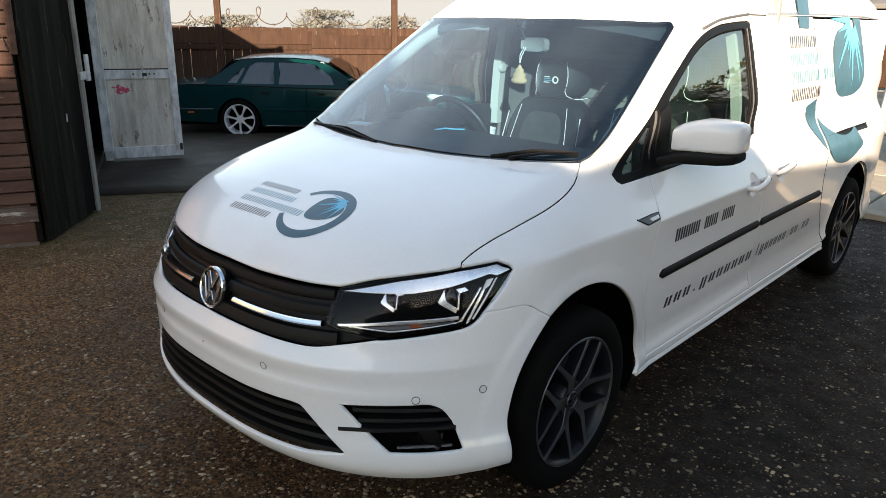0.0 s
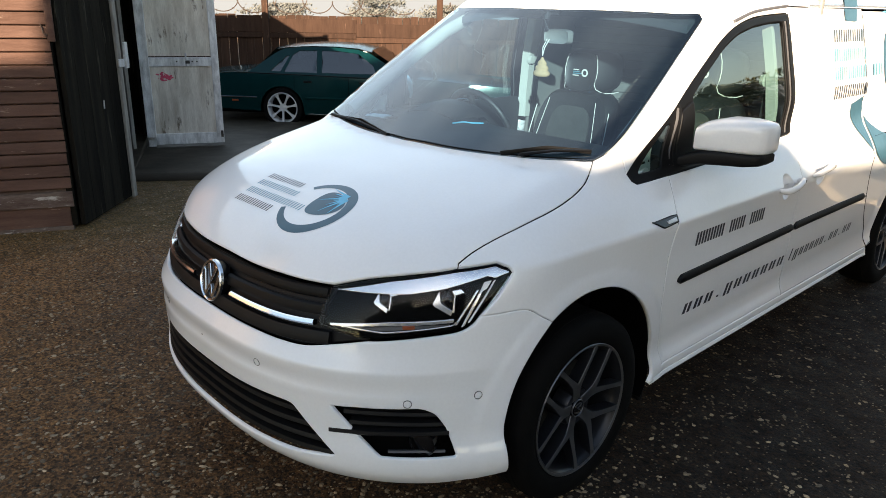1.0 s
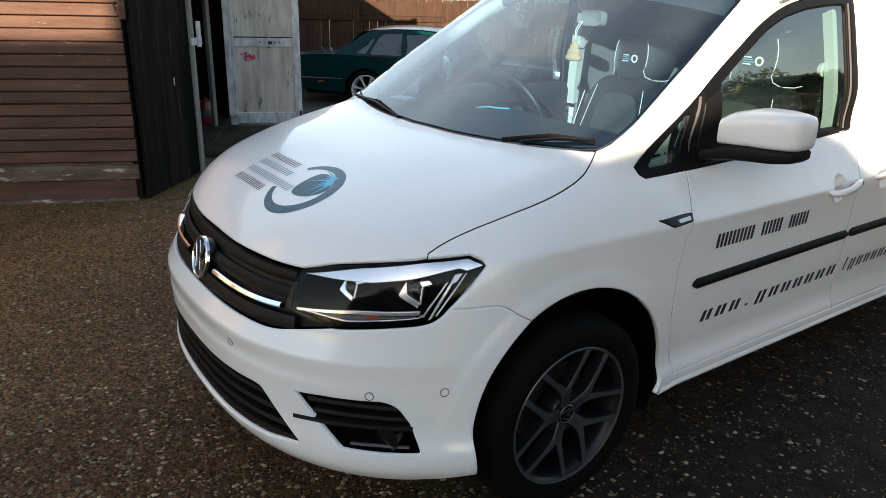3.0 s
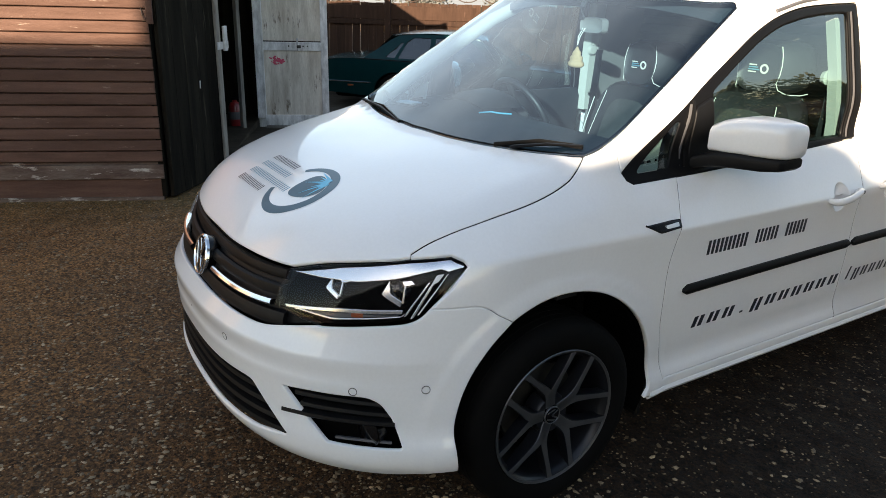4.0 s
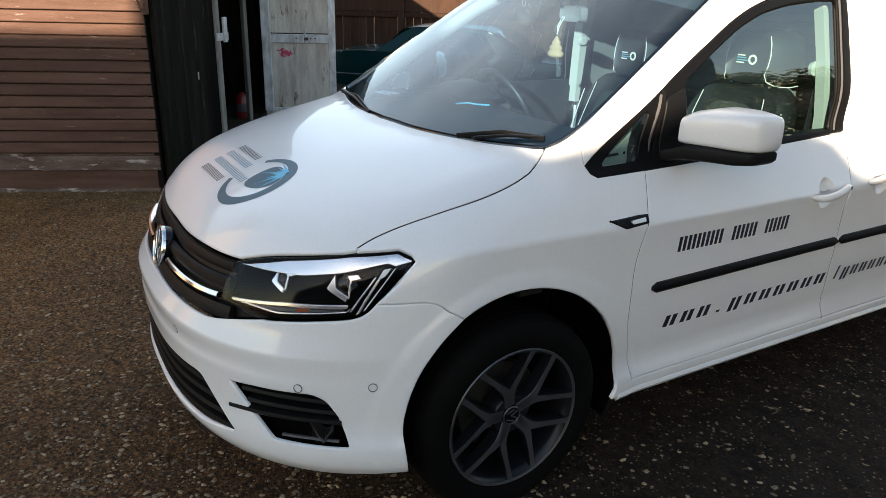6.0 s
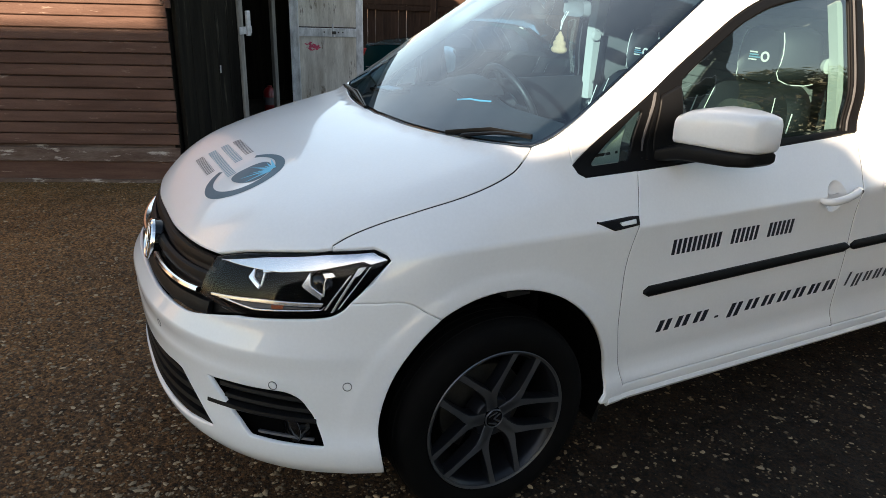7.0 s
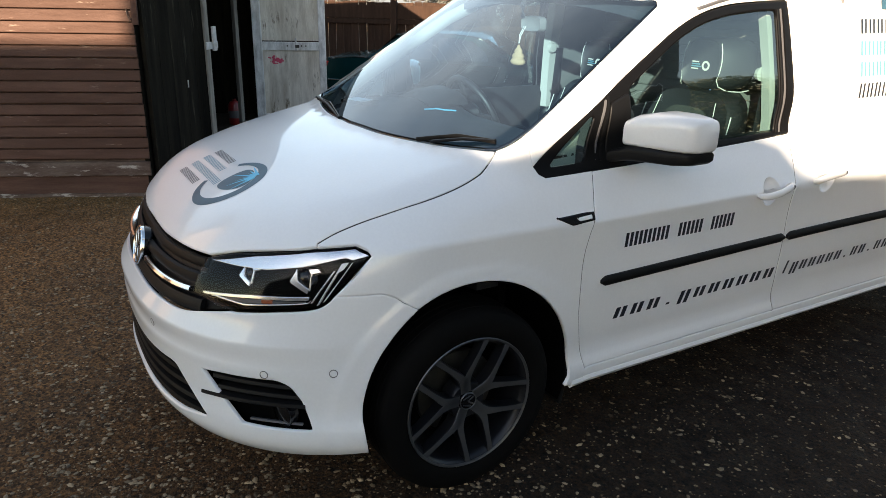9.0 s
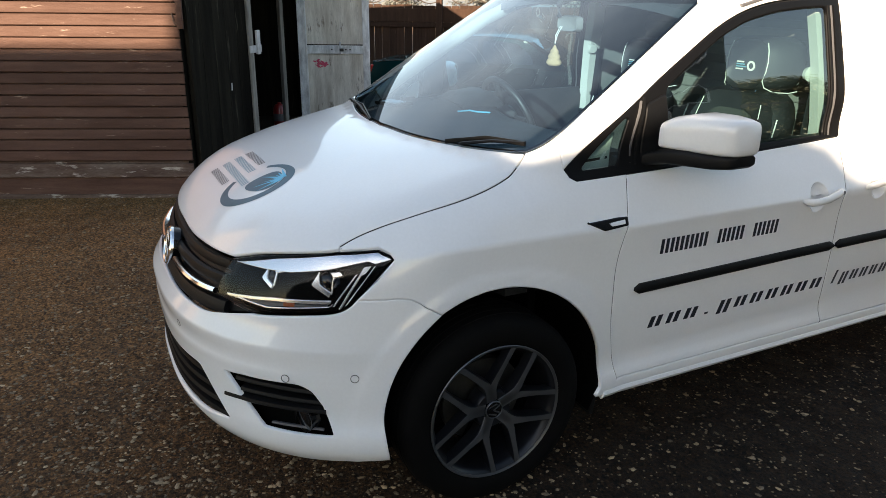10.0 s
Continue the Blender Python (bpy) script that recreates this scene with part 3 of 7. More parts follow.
def inset(q, amount, hole):
    """Moves an outline into the material by some millimetres."""
    a, b, c = np.roll(q, 1, 0), q, np.roll(q, -1, 0)
    u = (b - a) / np.maximum(np.linalg.norm(b - a, axis=1), 1e-9)[:, None]
    v = (c - b) / np.maximum(np.linalg.norm(c - b, axis=1), 1e-9)[:, None]
    nu, nv = np.stack([-u[:, 1], u[:, 0]], 1), np.stack([-v[:, 1], v[:, 0]], 1)
    m = nu + nv
    m /= np.maximum(np.linalg.norm(m, axis=1), 0.3)[:, None]
    k = 1 / np.maximum(np.einsum("ij,ij->i", m, nu), 0.5)
    area = 0.5 * np.sum(a[:, 0] * b[:, 1] - b[:, 0] * a[:, 1])
    return q + m * (k * amount * (1 if area > 0 else -1) * (-1 if hole else 1))[:, None]


def panel(name, loops, view, mat, parent, label="", lift=0.0, depth=0.014, step=0.03, gap=0.0015, roll=0.004, flip=False):
    """A sheet cut out of the skin along closed loops (the first its outline, others openings), with rolled edges."""
    flat = [spread(view, loop) for loop in loops]
    if gap:
        outer = [inset(q, gap, i > 0) for i, q in enumerate(flat)]
        inner = [inset(q, gap + roll, i > 0) for i, q in enumerate(flat)]
    else:
        outer = inner = flat
    allq = np.vstack(inner)
    lo, hi = inner[0].min(0), inner[0].max(0)
    gx, gy = np.meshgrid(np.arange(lo[0] + step * 0.37, hi[0], step), np.arange(lo[1] + step * 0.41, hi[1], step * 0.9))
    gx[1::2] += step / 2
    grid = np.stack([gx.ravel(), gy.ravel()], 1)
    grid = grid[within(grid, inner)] if len(grid) else grid
    if len(grid):
        near = np.array([np.min(np.sum((allq - g) ** 2, 1)) for g in grid])
        grid = grid[near > (0.45 * step) ** 2]
    co, ed, k = [], [], 0
    for q in inner:
        co += [Vector(p) for p in q]
        ed += [(k + i, k + (i + 1) % len(q)) for i in range(len(q))]
        k += len(q)
    co += [Vector(p) for p in grid]
    vs, _, fs, _, _, _ = delaunay_2d_cdt(co, ed, [], 0, 1e-6)
    vq = np.array([tuple(v) for v in vs])
    fs = np.array([tuple(f) for f in fs if len(f) == 3])
    fs = fs[within(vq[fs].mean(1), inner)]
    p = settle(view, vq)
    nrm = skin_normal(p)
    verts, normals, faces = [p + nrm * lift], [nrm], []
    tri = np.cross(p[fs[:, 1]] - p[fs[:, 0]], p[fs[:, 2]] - p[fs[:, 0]])
    wrong = np.einsum("ij,ij->i", tri, nrm[fs[:, 0]]) < 0
    fs[wrong] = fs[wrong][:, ::-1]
    faces += [tuple(f) for f in fs]
    if depth and gap:
        base = len(p)
        for i, (qi, qo) in enumerate(zip(inner, outer)):
            pi, po = settle(view, qi), settle(view, qo)
            ni, no = skin_normal(pi), skin_normal(po)
            out = po - pi
            out /= np.maximum(np.linalg.norm(out, axis=1), 1e-9)[:, None]
            m = len(pi)
            mid = (ni + out) / np.linalg.norm(ni + out, axis=1)[:, None]
            verts += [pi + ni * lift, po + no * (lift - 0.0016), po + no * (lift - depth)]
            normals += [ni, mid, out]
            for r in range(2):
                for j in range(m):
                    a, b = base + r * m + j, base + r * m + (j + 1) % m
                    quad = (a, b, b + m, a + m)
                    pa, pb, pc = (np.vstack(verts)[x] for x in (a, b, a + m)) if j == 0 else (None, None, None)
                    if j == 0:
                        want = mid[0] if r == 0 else out[0]
                        swap = np.dot(np.cross(pb - pa, pc - pa), want) < 0
                    faces.append(quad[::-1] if swap else quad)
            base += 3 * m
    verts, normals = np.vstack(verts), np.vstack(normals)
    if flip:
        verts, normals = verts * (-1, 1, 1), normals * (-1, 1, 1)
        faces = [f[::-1] for f in faces]
    return mesh_part(name, verts, faces, mat, parent, label, normals)


def rib(name, view, line, profile, mat, parent, label="", flip=False, taper=0.0):
    """A moulding along a line on the skin. Its profile is (across, outwards) pairs, across being measured upwards in the flat view."""
    q = flowing(line, 0.02)
    d = np.gradient(q, axis=0)
    d /= np.linalg.norm(d, axis=1)[:, None]
    side = np.stack([-d[:, 1], d[:, 0]], 1)
    n = len(q)
    ends = np.minimum(np.arange(n), np.arange(n)[::-1]) / max(1, n - 1) * 2
    size = np.ones(n) if not taper else np.clip(ends / taper, 0.15, 1) ** 0.6
    rings = []
    for a, o in profile:
        p = settle(view, q + side * (a * size)[:, None])
        rings.append(p + skin_normal(p) * o)
    rows = [[tuple(rings[k][i] * ((-1, 1, 1) if flip else (1, 1, 1))) for k in range(len(profile))] for i in range(n)]
    return part(name, loft(rows), mat, parent, label, smooth=True, sharp=35)

# ---- the yard ----
def ground_height(x, y):
    """Level under the van, falling away gently towards the fence."""
    d = -(x + 3.6) * 0.85 + y * 0.53 * np.clip((-x - 1.5) / 3, 0, 1)
    return -0.050 * np.clip(d, 0, 8)


def yard():
    xs = np.concatenate([[-400, -120, -45, -25], np.arange(-16, 10.1, 0.25), [14, 22, 45, 120, 400]])
    ys = np.concatenate([[-400, -120, -45, -22, -12], np.arange(-7, 16.1, 0.25), [20, 30, 50, 120, 400]])
    gx, gy = np.meshgrid(xs, ys)
    gz = ground_height(gx, gy)
    for i in range(gz.shape[0]):
        for j in range(gz.shape[1]):
            if abs(gx[i, j]) < 12 and abs(gy[i, j]) < 17:
                gz[i, j] += 0.010 * noise.noise(Vector((gx[i, j] * 0.8, gy[i, j] * 0.8, 3))) - 0.002
    n = len(xs)
    verts = np.stack([gx.ravel(), gy.ravel(), gz.ravel()], 1)
    faces = [(i * n + j, i * n + j + 1, (i + 1) * n + j + 1, (i + 1) * n + j) for i in range(len(ys) - 1) for j in range(n - 1)]
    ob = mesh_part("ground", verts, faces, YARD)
    tagged(ob, "brown stony yard surface with loose pale chips", "ground", kind="structure")


yard()

# damp concrete apron in front of the workshop and the green car
def apron():
    edge_line = [(-5.6, -0.45), (-4.62, 0.72), (-4.15, 1.36), (-2.2, 3.6), (-0.6, 8.4)]
    back = [(-12.5, 3.0), (-12.0, 3.6), (-11.0, 4.9), (-9.0, 7.4), (-6.5, 12.0)]
    rows = []
    for a, b in zip(dense(edge_line, 0.3)[:40], dense(back, 0.3)[:40]):
        rows.append([np.array(a) + (np.array(b) - np.array(a)) * t for t in np.linspace(0, 1, 24)])
    verts, faces = [], []
    for r in rows:
        for x, y in r:
            verts.append((x, y, float(ground_height(x, y)) + 0.022 + 0.004 * noise.noise(Vector((x, y, 0)))))
    for i in range(len(rows) - 1):
        for j in range(23):
            faces.append((i * 24 + j, (i + 1) * 24 + j, (i + 1) * 24 + j + 1, i * 24 + j + 1))
    k = len(verts)
    for i in range(len(rows)):
        x, y, z = verts[i * 24]
        verts.append((x + 0.01, y - 0.01, z - 0.06))
    for i in range(len(rows) - 1):
        faces.append((k + i, k + i + 1, (i + 1) * 24, i * 24))
    tagged(mesh_part("pavement", verts, faces, CONCRETE), "damp dark concrete apron with a worn edge", "pavement", kind="structure")


apron()


def frame_at(origin, along):
    """A pose whose x runs along a wall, y into it, z up."""
    a = Vector((along[0], along[1], 0)).normalized()
    m = Matrix.Identity(4)
    m.col[0][:3], m.col[1][:3], m.col[2][:3] = a, Vector((-a.y, a.x, 0)), (0, 0, 1)
    m.translation = origin
    return m


# ---- weatherboarded shed ----
SHED = frame_at((-3.30, -0.31, 0.0), (0.394, 0.919))  # x towards the corner


def shed():
    ob = thing("wooden_shed", SHED, "brown stained weatherboard shed with peeling lowest boards", "shed")
    long = 4.2
    pitch = 0.0832
    proto = bmesh.new()
    prof = [(0.006, 0.0), (-0.026, 0.0), (-0.030, 0.004), (-0.026, 0.0715), (-0.024, 0.0740), (0.004, 0.0745), (0.006, 0.0836)]
    rings = [[(x, o, z) for o, z in prof] for x in np.linspace(-long, 0.028, 9)]
    proto = loft(rings)
    board = part("board", proto, SHED_BROWN, ob)
    board.matrix_basis = SHED @ Matrix.Translation((0, 0, 0.294))
    for i in range(1, 22):
        c = new("board", board.data)
        c.matrix_basis = SHED @ pose(random.uniform(-0.004, 0.003), random.uniform(-0.0015, 0.0015), 0.294 + i * pitch, 0, random.uniform(-0.06, 0.06), 0)
        under(c, None)
        c.parent, c.matrix_parent_inverse = ob, SHED.inverted()
    low = part("board", loft([[(x, o - 0.004, z * 1.42) for o, z in prof] for x in np.linspace(-long, 0.028, 9)]), SHED_WORN, ob, "lowest lapped board, its paint peeled to grey")
    low.matrix_basis = SHED @ Matrix.Translation((0, 0, 0.163))
    plinth = part("plinth_board", block((long, 0.03, 0.15), (-long / 2, 0.0, 0.085), bevel=0.004), SHED_BROWN, ob)
    plinth.matrix_basis = SHED
    foot = part("foot_rail", block((long - 0.02, 0.05, 0.035), (-long / 2 + 0.02, -0.005, 0.012), Matrix.Rotation(0.004, 4, "Y"), bevel=0.004), SHED_WORN, ob)
    foot.matrix_basis = SHED
    wall = part("wall", block((long - 0.02, 2.4, 2.14), (-long / 2, 1.215, 1.08), bevel=0.01), SHED_BROWN, ob)
    wall.matrix_basis = SHED
    post = part("corner_board", block((0.045, 0.09, 2.12), (0.012, 0.035, 1.08), bevel=0.004), DARK_TIMBER, ob)
    post.matrix_basis = SHED
    batten = part("batten", block((0.045, 0.022, 0.55), (0.045, -0.02, 1.545), Matrix.Rotation(0.02, 4, "Y"), bevel=0.003), SHED_BROWN, ob)
    batten.matrix_basis = SHED
    hook = part("hook", tube([(-0.01, -0.03, 1.38), (0.0, -0.045, 1.33), (0.012, -0.045, 1.30), (0.02, -0.035, 1.315)], 0.004, 6), WIRE, ob)
    hook.matrix_basis = SHED
    top = part("roof", block((long + 0.3, 2.9, 0.06), (-long / 2, 1.2, 2.26), Matrix.Rotation(radians(-6), 4, "X"), bevel=0.01), ROOF_GREY, ob)
    top.matrix_basis = SHED


shed()

# ---- workshop with open doors ----
GATE = frame_at((-3.98, 0.36, -0.02), (-0.906, 0.423))  # x along the doorway away from the van


def workshop():
    ob = thing("workshop", GATE, "dark timber workshop with an open doorway", "building")
    w = 2.85

    def put(name, bm, mat, label=""):
        o = part(name, bm, mat, ob, label)
        o.matrix_basis = GATE
        return o
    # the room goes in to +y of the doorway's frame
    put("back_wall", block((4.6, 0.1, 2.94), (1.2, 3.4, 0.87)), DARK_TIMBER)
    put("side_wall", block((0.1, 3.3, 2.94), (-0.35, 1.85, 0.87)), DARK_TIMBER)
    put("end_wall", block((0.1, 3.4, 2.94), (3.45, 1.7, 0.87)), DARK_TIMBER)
    put("roof", block((4.8, 3.6, 0.1), (1.4, 1.76, 2.40)), ROOF_GREY)
    put("floor", block((3.7, 3.4, 0.08), (1.6, 1.78, -0.09), bevel=0.01), CONCRETE)
    put("lintel", block((4.2, 0.12, 0.2), (1.5, 0.04, 2.25)), DARK_TIMBER)
    put("jamb", block((0.07, 0.1, 2.3), (w, 0.0, 1.15), bevel=0.005), DOOR_FRAME_WHITE, "white painted door jamb")
    put("door_post", block((0.14, 0.16, 2.3), (w + 0.16, 0.02, 1.15), bevel=0.01), DARK_TIMBER)
    put("shelf", block((1.6, 0.35, 0.04), (1.8, 3.1, 1.15)), GREY_TIMBER)
    put("front_wall", block((0.9, 0.1, 2.34), (w + 0.65, 0.05, 1.17)), DARK_TIMBER)


workshop()


def dark_leaf():
    """The near leaf of the workshop's doors, swung out against the shed's corner."""
    base = frame_at((-3.30, -0.24, -0.01), (-0.66, 0.60))
    ob = thing("workshop_door", base, "black-stained plank door with a pale weathered edge, standing open", "door")
    wide = 0.83
    n = 5
    for i in range(n):
        x = (i + 0.5) * wide / n
        p = part("plank", block((wide / n - 0.0015, 0.035, 2.4), (x, 0.0, 1.22), Matrix.Rotation(random.uniform(-0.004, 0.004), 4, "Y"), bevel=0.002, segments=1), DARK_TIMBER, ob)
        p.matrix_basis = base
    e = part("edge_board", block((0.068, 0.075, 2.42), (wide + 0.032, 0.0, 1.215), bevel=0.010), GREY_TIMBER, ob, "pale weathered edge board")
    e.matrix_basis = base
    pl = part("latch_plate", block((0.19, 0.012, 0.060), (wide + 0.085, -0.040, 1.075), bevel=0.003), LATCH_WHITE, ob, "white painted latch plate")
    pl.matrix_basis = base
    b = part("latch_bolt", block((0.055, 0.022, 0.20), (wide + 0.115, -0.050, 1.13), bevel=0.006), LATCH_WHITE, ob, "white painted bolt")
    b.matrix_basis = base
    s = part("hinge_strap", block((0.010, 0.008, 0.060), (0.52, -0.022, 0.80), Matrix.Rotation(0.06, 4, "Y"), bevel=0.002), LATCH_WHITE, ob)
    s.matrix_basis = base


dark_leaf()


def white_leaf():
    base = frame_at((-6.64, 1.55, -0.14), (0.41, 0.912))
    ob = thing("workshop_door", base, "tall white panelled door, paint streaked and worn, standing open", "door")
    w, h = 0.87, 2.35

    def put(name, bm, mat, label=""):
        o = part(name, bm, mat, ob, label)
        o.matrix_basis = base
    put("panel", block((w - 0.12, 0.018, 0.80), (w / 2, 0.006, 0.54), bevel=0.003), DOOR_WHITE, "streaked lower panel")
    put("panel", block((w - 0.12, 0.018, 1.22), (w / 2, 0.006, 1.66), bevel=0.003), DOOR_WHITE, "streaked upper panel")
    put("stile", block((0.085, 0.045, h), (0.042, 0, h / 2), bevel=0.005), DOOR_FRAME_WHITE)
    put("stile", block((0.085, 0.045, h), (w - 0.042, 0, h / 2 + 0.02), bevel=0.005), DOOR_FRAME_WHITE)
    put("rail", block((w - 0.17, 0.042, 0.10), (w / 2, 0, 0.985), bevel=0.005), DOOR_FRAME_WHITE)
    put("rail", block((w - 0.17, 0.046, 0.13), (w / 2, 0, 0.085), bevel=0.005), DOOR_FRAME_WHITE)
    put("rail", block((w - 0.17, 0.042, 0.11), (w / 2, 0, h - 0.055), bevel=0.005), DOOR_FRAME_WHITE)
    put("latch", block((0.02, 0.02, 0.15), (w * 0.58, -0.03, 1.01), bevel=0.003), LATCH_WHITE)
    put("latch", block((0.05, 0.03, 0.035), (w * 0.60, -0.03, 0.985), bevel=0.004), STEEL)
    for k in (0.46, 0.66, 0.72):
        put("bolt", lathe([(0, 0.012), (0.008, 0.010), (0.010, 0)], 10, Matrix.Translation((w * k, -0.022, 0.99)) @ Matrix.Rotation(radians(90), 4, "X")), STEEL)
    put("bracket", block((0.03, 0.012, 0.22), (0.0, -0.02, 0.33), bevel=0.003), WIRE, "rusty hinge")
    put("bracket", block((0.03, 0.012, 0.08), (w - 0.02, -0.026, 0.13), bevel=0.003), STEEL)
    spray = bmesh.new()
    rng = random.Random(4)
    for i in range(70):
        dx, dz, r = rng.gauss(0, 0.034), rng.gauss(0, 0.019), rng.uniform(0.004, 0.015)
        loop = [(dx + r * 1.3 * math.cos(2 * math.pi * k / 9), dz + r * 0.8 * math.sin(2 * math.pi * k / 9)) for k in range(9)]
        spray = prism(loop, 0.0008 + 0.00005 * i, Matrix.Translation((0.25, -0.0042, 0.815)) @ Matrix.Rotation(radians(90), 4, "X"), bm=spray)
    put("paint_mark", spray, PINK_MARK, "pink spray paint mark")


white_leaf()


def extinguisher():
    at = Vector((-6.47, 1.20, -0.09))
    ob = thing("fire_extinguisher", at, "red fire extinguisher with a pale label on the workshop floor", "extinguisher")
    part("cylinder", lathe([(0, 0), (0.07, 0.005), (0.078, 0.03), (0.078, 0.25), (0.055, 0.29), (0.025, 0.305), (0.025, 0.325), (0, 0.325)], 24, Matrix.Translation(at)), FIRE_RED, ob, smooth=True)
    part("valve", block((0.03, 0.12, 0.03), at + Vector((0, 0.02, 0.34)), bevel=0.006), DEEP_BLACK, ob)
    part("label", lathe([(0.0785, 0.10), (0.0795, 0.10), (0.0795, 0.19), (0.0785, 0.19)], 24, Matrix.Translation(at)), SENSOR_GREY, ob, "grey label band")


extinguisher()


def lean_pole(base, top, r, name, label):
    ob = thing(name, base, label, "pole")
    part("shaft", tube([base, (Vector(base) + Vector(top)) / 2 + Vector((0.01, 0, 0)), top], r, 8), GREY_TIMBER, ob, smooth=True)


lean_pole((-5.9, 0.75, -0.06), (-6.25, 0.80, 1.35), 0.02, "broom_handle", "wooden pole leaning in the workshop doorway")



def door_post():
    at = (-6.27, 1.23, -0.1)
    ob = thing("timber_post", at, "pale weathered timber post in the workshop doorway", "post")
    part("upright", block((0.055, 0.05, 2.4), (at[0], at[1], 1.1), Matrix.Rotation(0.45, 4, "Z"), bevel=0.005), GREY_TIMBER, ob)


door_post()

# ---- fence along the back of the yard ----
FENCE = frame_at((-12.6, 2.45, -0.50), (0.606, 0.795))
FENCE_TOP = 1.80


def fence():
    ob = thing("wooden_fence", FENCE, "tall red-brown close-board fence with rails and posts", "fence")
    long = 16.0
    pitch = 0.152
    proto = part("board", block((pitch - 0.005, 0.02, FENCE_TOP - 0.03), (0, 0, FENCE_TOP / 2 + 0.01), bevel=0.003, segments=1), FENCE_WOOD, ob)
    proto.matrix_basis = FENCE
    for i in range(1, int(long / pitch)):
        c = new("board", proto.data)
        c.parent, c.matrix_parent_inverse = ob, FENCE.inverted()
        c.matrix_basis = FENCE @ pose(i * pitch, random.uniform(-0.004, 0.004), random.uniform(-0.012, 0.012), 0, random.uniform(-0.25, 0.25), 0)
    for x0, x1, z in ((0, 5.3, FENCE_TOP - 0.36), (5.3, 10.7, FENCE_TOP - 0.43), (10.7, 16, FENCE_TOP - 0.36), (0, 16, 0.35)):
        r = part("rail", block((x1 - x0, 0.045, 0.09), ((x0 + x1) / 2, -0.03, z), bevel=0.005), FENCE_WOOD, ob)
        r.matrix_basis = FENCE
        if z > 1:
            cap = part("capping", block((x1 - x0, 0.03, 0.24), ((x0 + x1) / 2, -0.018, z + 0.175), bevel=0.004), FENCE_WOOD, ob)
            cap.matrix_basis = FENCE
    for x in (0.4, 3.65, 6.85, 10.1, 13.3):
        p = part("post", block((0.11, 0.11, FENCE_TOP + 0.75), (x, -0.06, (FENCE_TOP + 0.75) / 2), bevel=0.008), FENCE_WOOD, ob)
        p.matrix_basis = FENCE


fence()


def coiled_wire():
    ob = thing("barbed_wire", FENCE @ Matrix.Translation((0, 0, FENCE_TOP)), "loose coils of rusty barbed wire along the fence top", "wire")
    for x0, x1, turns, r in ((0.2, 3.6, 6, 0.20), (3.7, 6.3, 5, 0.19), (6.9, 10.0, 5, 0.15)):
        path = []
        n = turns * 22
        for i in range(n + 1):
            t = i / n
            a = t * turns * 2 * math.pi
            rr = r * (0.55 + 0.6 * abs(noise.noise(Vector((t * 5, x0, 2)))) + 0.25 * math.sin(a * 0.37))
            path.append(FENCE @ Vector((x0 + (x1 - x0) * t + rr * 0.9 * math.cos(a), -0.03 + 0.05 * math.sin(a * 0.5), FENCE_TOP + 0.06 + rr * 0.8 + rr * math.sin(a))))
        strand = part("strand", tube(path, 0.009, 5), WIRE, ob)
        barb = bmesh.new()
        for i in range(4, n, 7):
            p = path[i]
            for k in range(2):
                d = Vector((random.uniform(-1, 1), random.uniform(-1, 1), random.uniform(-1, 1))).normalized() * 0.03
                barb = tube([p - d, p + d], 0.0035, 4, bm=barb)
        part("barbs", barb, WIRE, strand)


coiled_wire()


# ---- closes the yard behind the camera: an unseen building added to cast its shadow ----
def back_building():
    at = Vector((7.6, 0, 0))
    ob = thing("yard_building", at, "unseen grey rendered building added to shade the yard with its stepped roofline", "building")
    # Roofline steps are shaped to fit the shadow edges on shed, van and car.
    wall_line = [(-23, 0), (-23, 5.95), (-18.2, 5.80), (-16.85, 5.70), (-15.3, 5.51), (-13.0, 5.26), (-12.78, 5.24), (-12.70, 6.3), (-9.6, 6.25), (-9.0, 4.2), (-7.75, 3.66), (-7.4, 3.68), (-7.1, 3.75), (-6.6, 3.67), (-6.45, 3.54), (-6.2, 3.44), (-5.47, 3.36), (-4.3, 3.25), (-2.7, 2.9), (-2.7, 0)]
    t = Matrix.Translation((7.6, 0, 0)) @ Matrix(((0, 0, 1, 0), (1, 0, 0, 0), (0, 1, 0, 0), (0, 0, 0, 1)))
    part("wall", prism(wall_line, 0.25, t), BRICK_PALE, ob)
    part("door", block((0.06, 1.0, 2.05), (7.57, -9.5, 1.03), bevel=0.01), DARK_TIMBER, ob)
    for y in (-13.0, -11.5):
        fr = part("window", block((0.08, 1.2, 1.1), (7.57, y, 1.6), bevel=0.01), DOOR_FRAME_WHITE, ob)
        part("pane", block((0.02, 1.06, 0.96), (7.535, y, 1.6), bevel=0.003), BLACK_GLOSS, fr)


back_building()


def side_building():
    """An unseen two-storey house, added to keep sky light off the van's open side."""
    x, y0, y1, h = 6.3, 0.4, 7.2, 7.4
    ob = thing("yard_house", (x, y0, 0), "unseen grey two-storey house added to block sky light from the van's side", "house")
    part("wall", block((0.3, y1 - y0, h), (x + 0.15, (y0 + y1) / 2, h / 2), bevel=0.01), BRICK_PALE, ob)
    part("roof", block((3.0, y1 - y0 + 0.5, 0.14), (x + 1.0, (y0 + y1) / 2, h + 0.45), Matrix.Rotation(radians(-32), 4, "Y"), bevel=0.02), ROOF_GREY, ob)
    for y in (1.6, 3.8, 6.0):
        for z in (1.5, 4.0):
            fr = part("window", block((0.08, 1.1, 1.15), (x - 0.02, y, z), bevel=0.01), DOOR_FRAME_WHITE, ob)
            part("pane", block((0.02, 0.96, 1.0), (x - 0.06, y, z), bevel=0.003), BLACK_GLOSS, fr)


side_building()


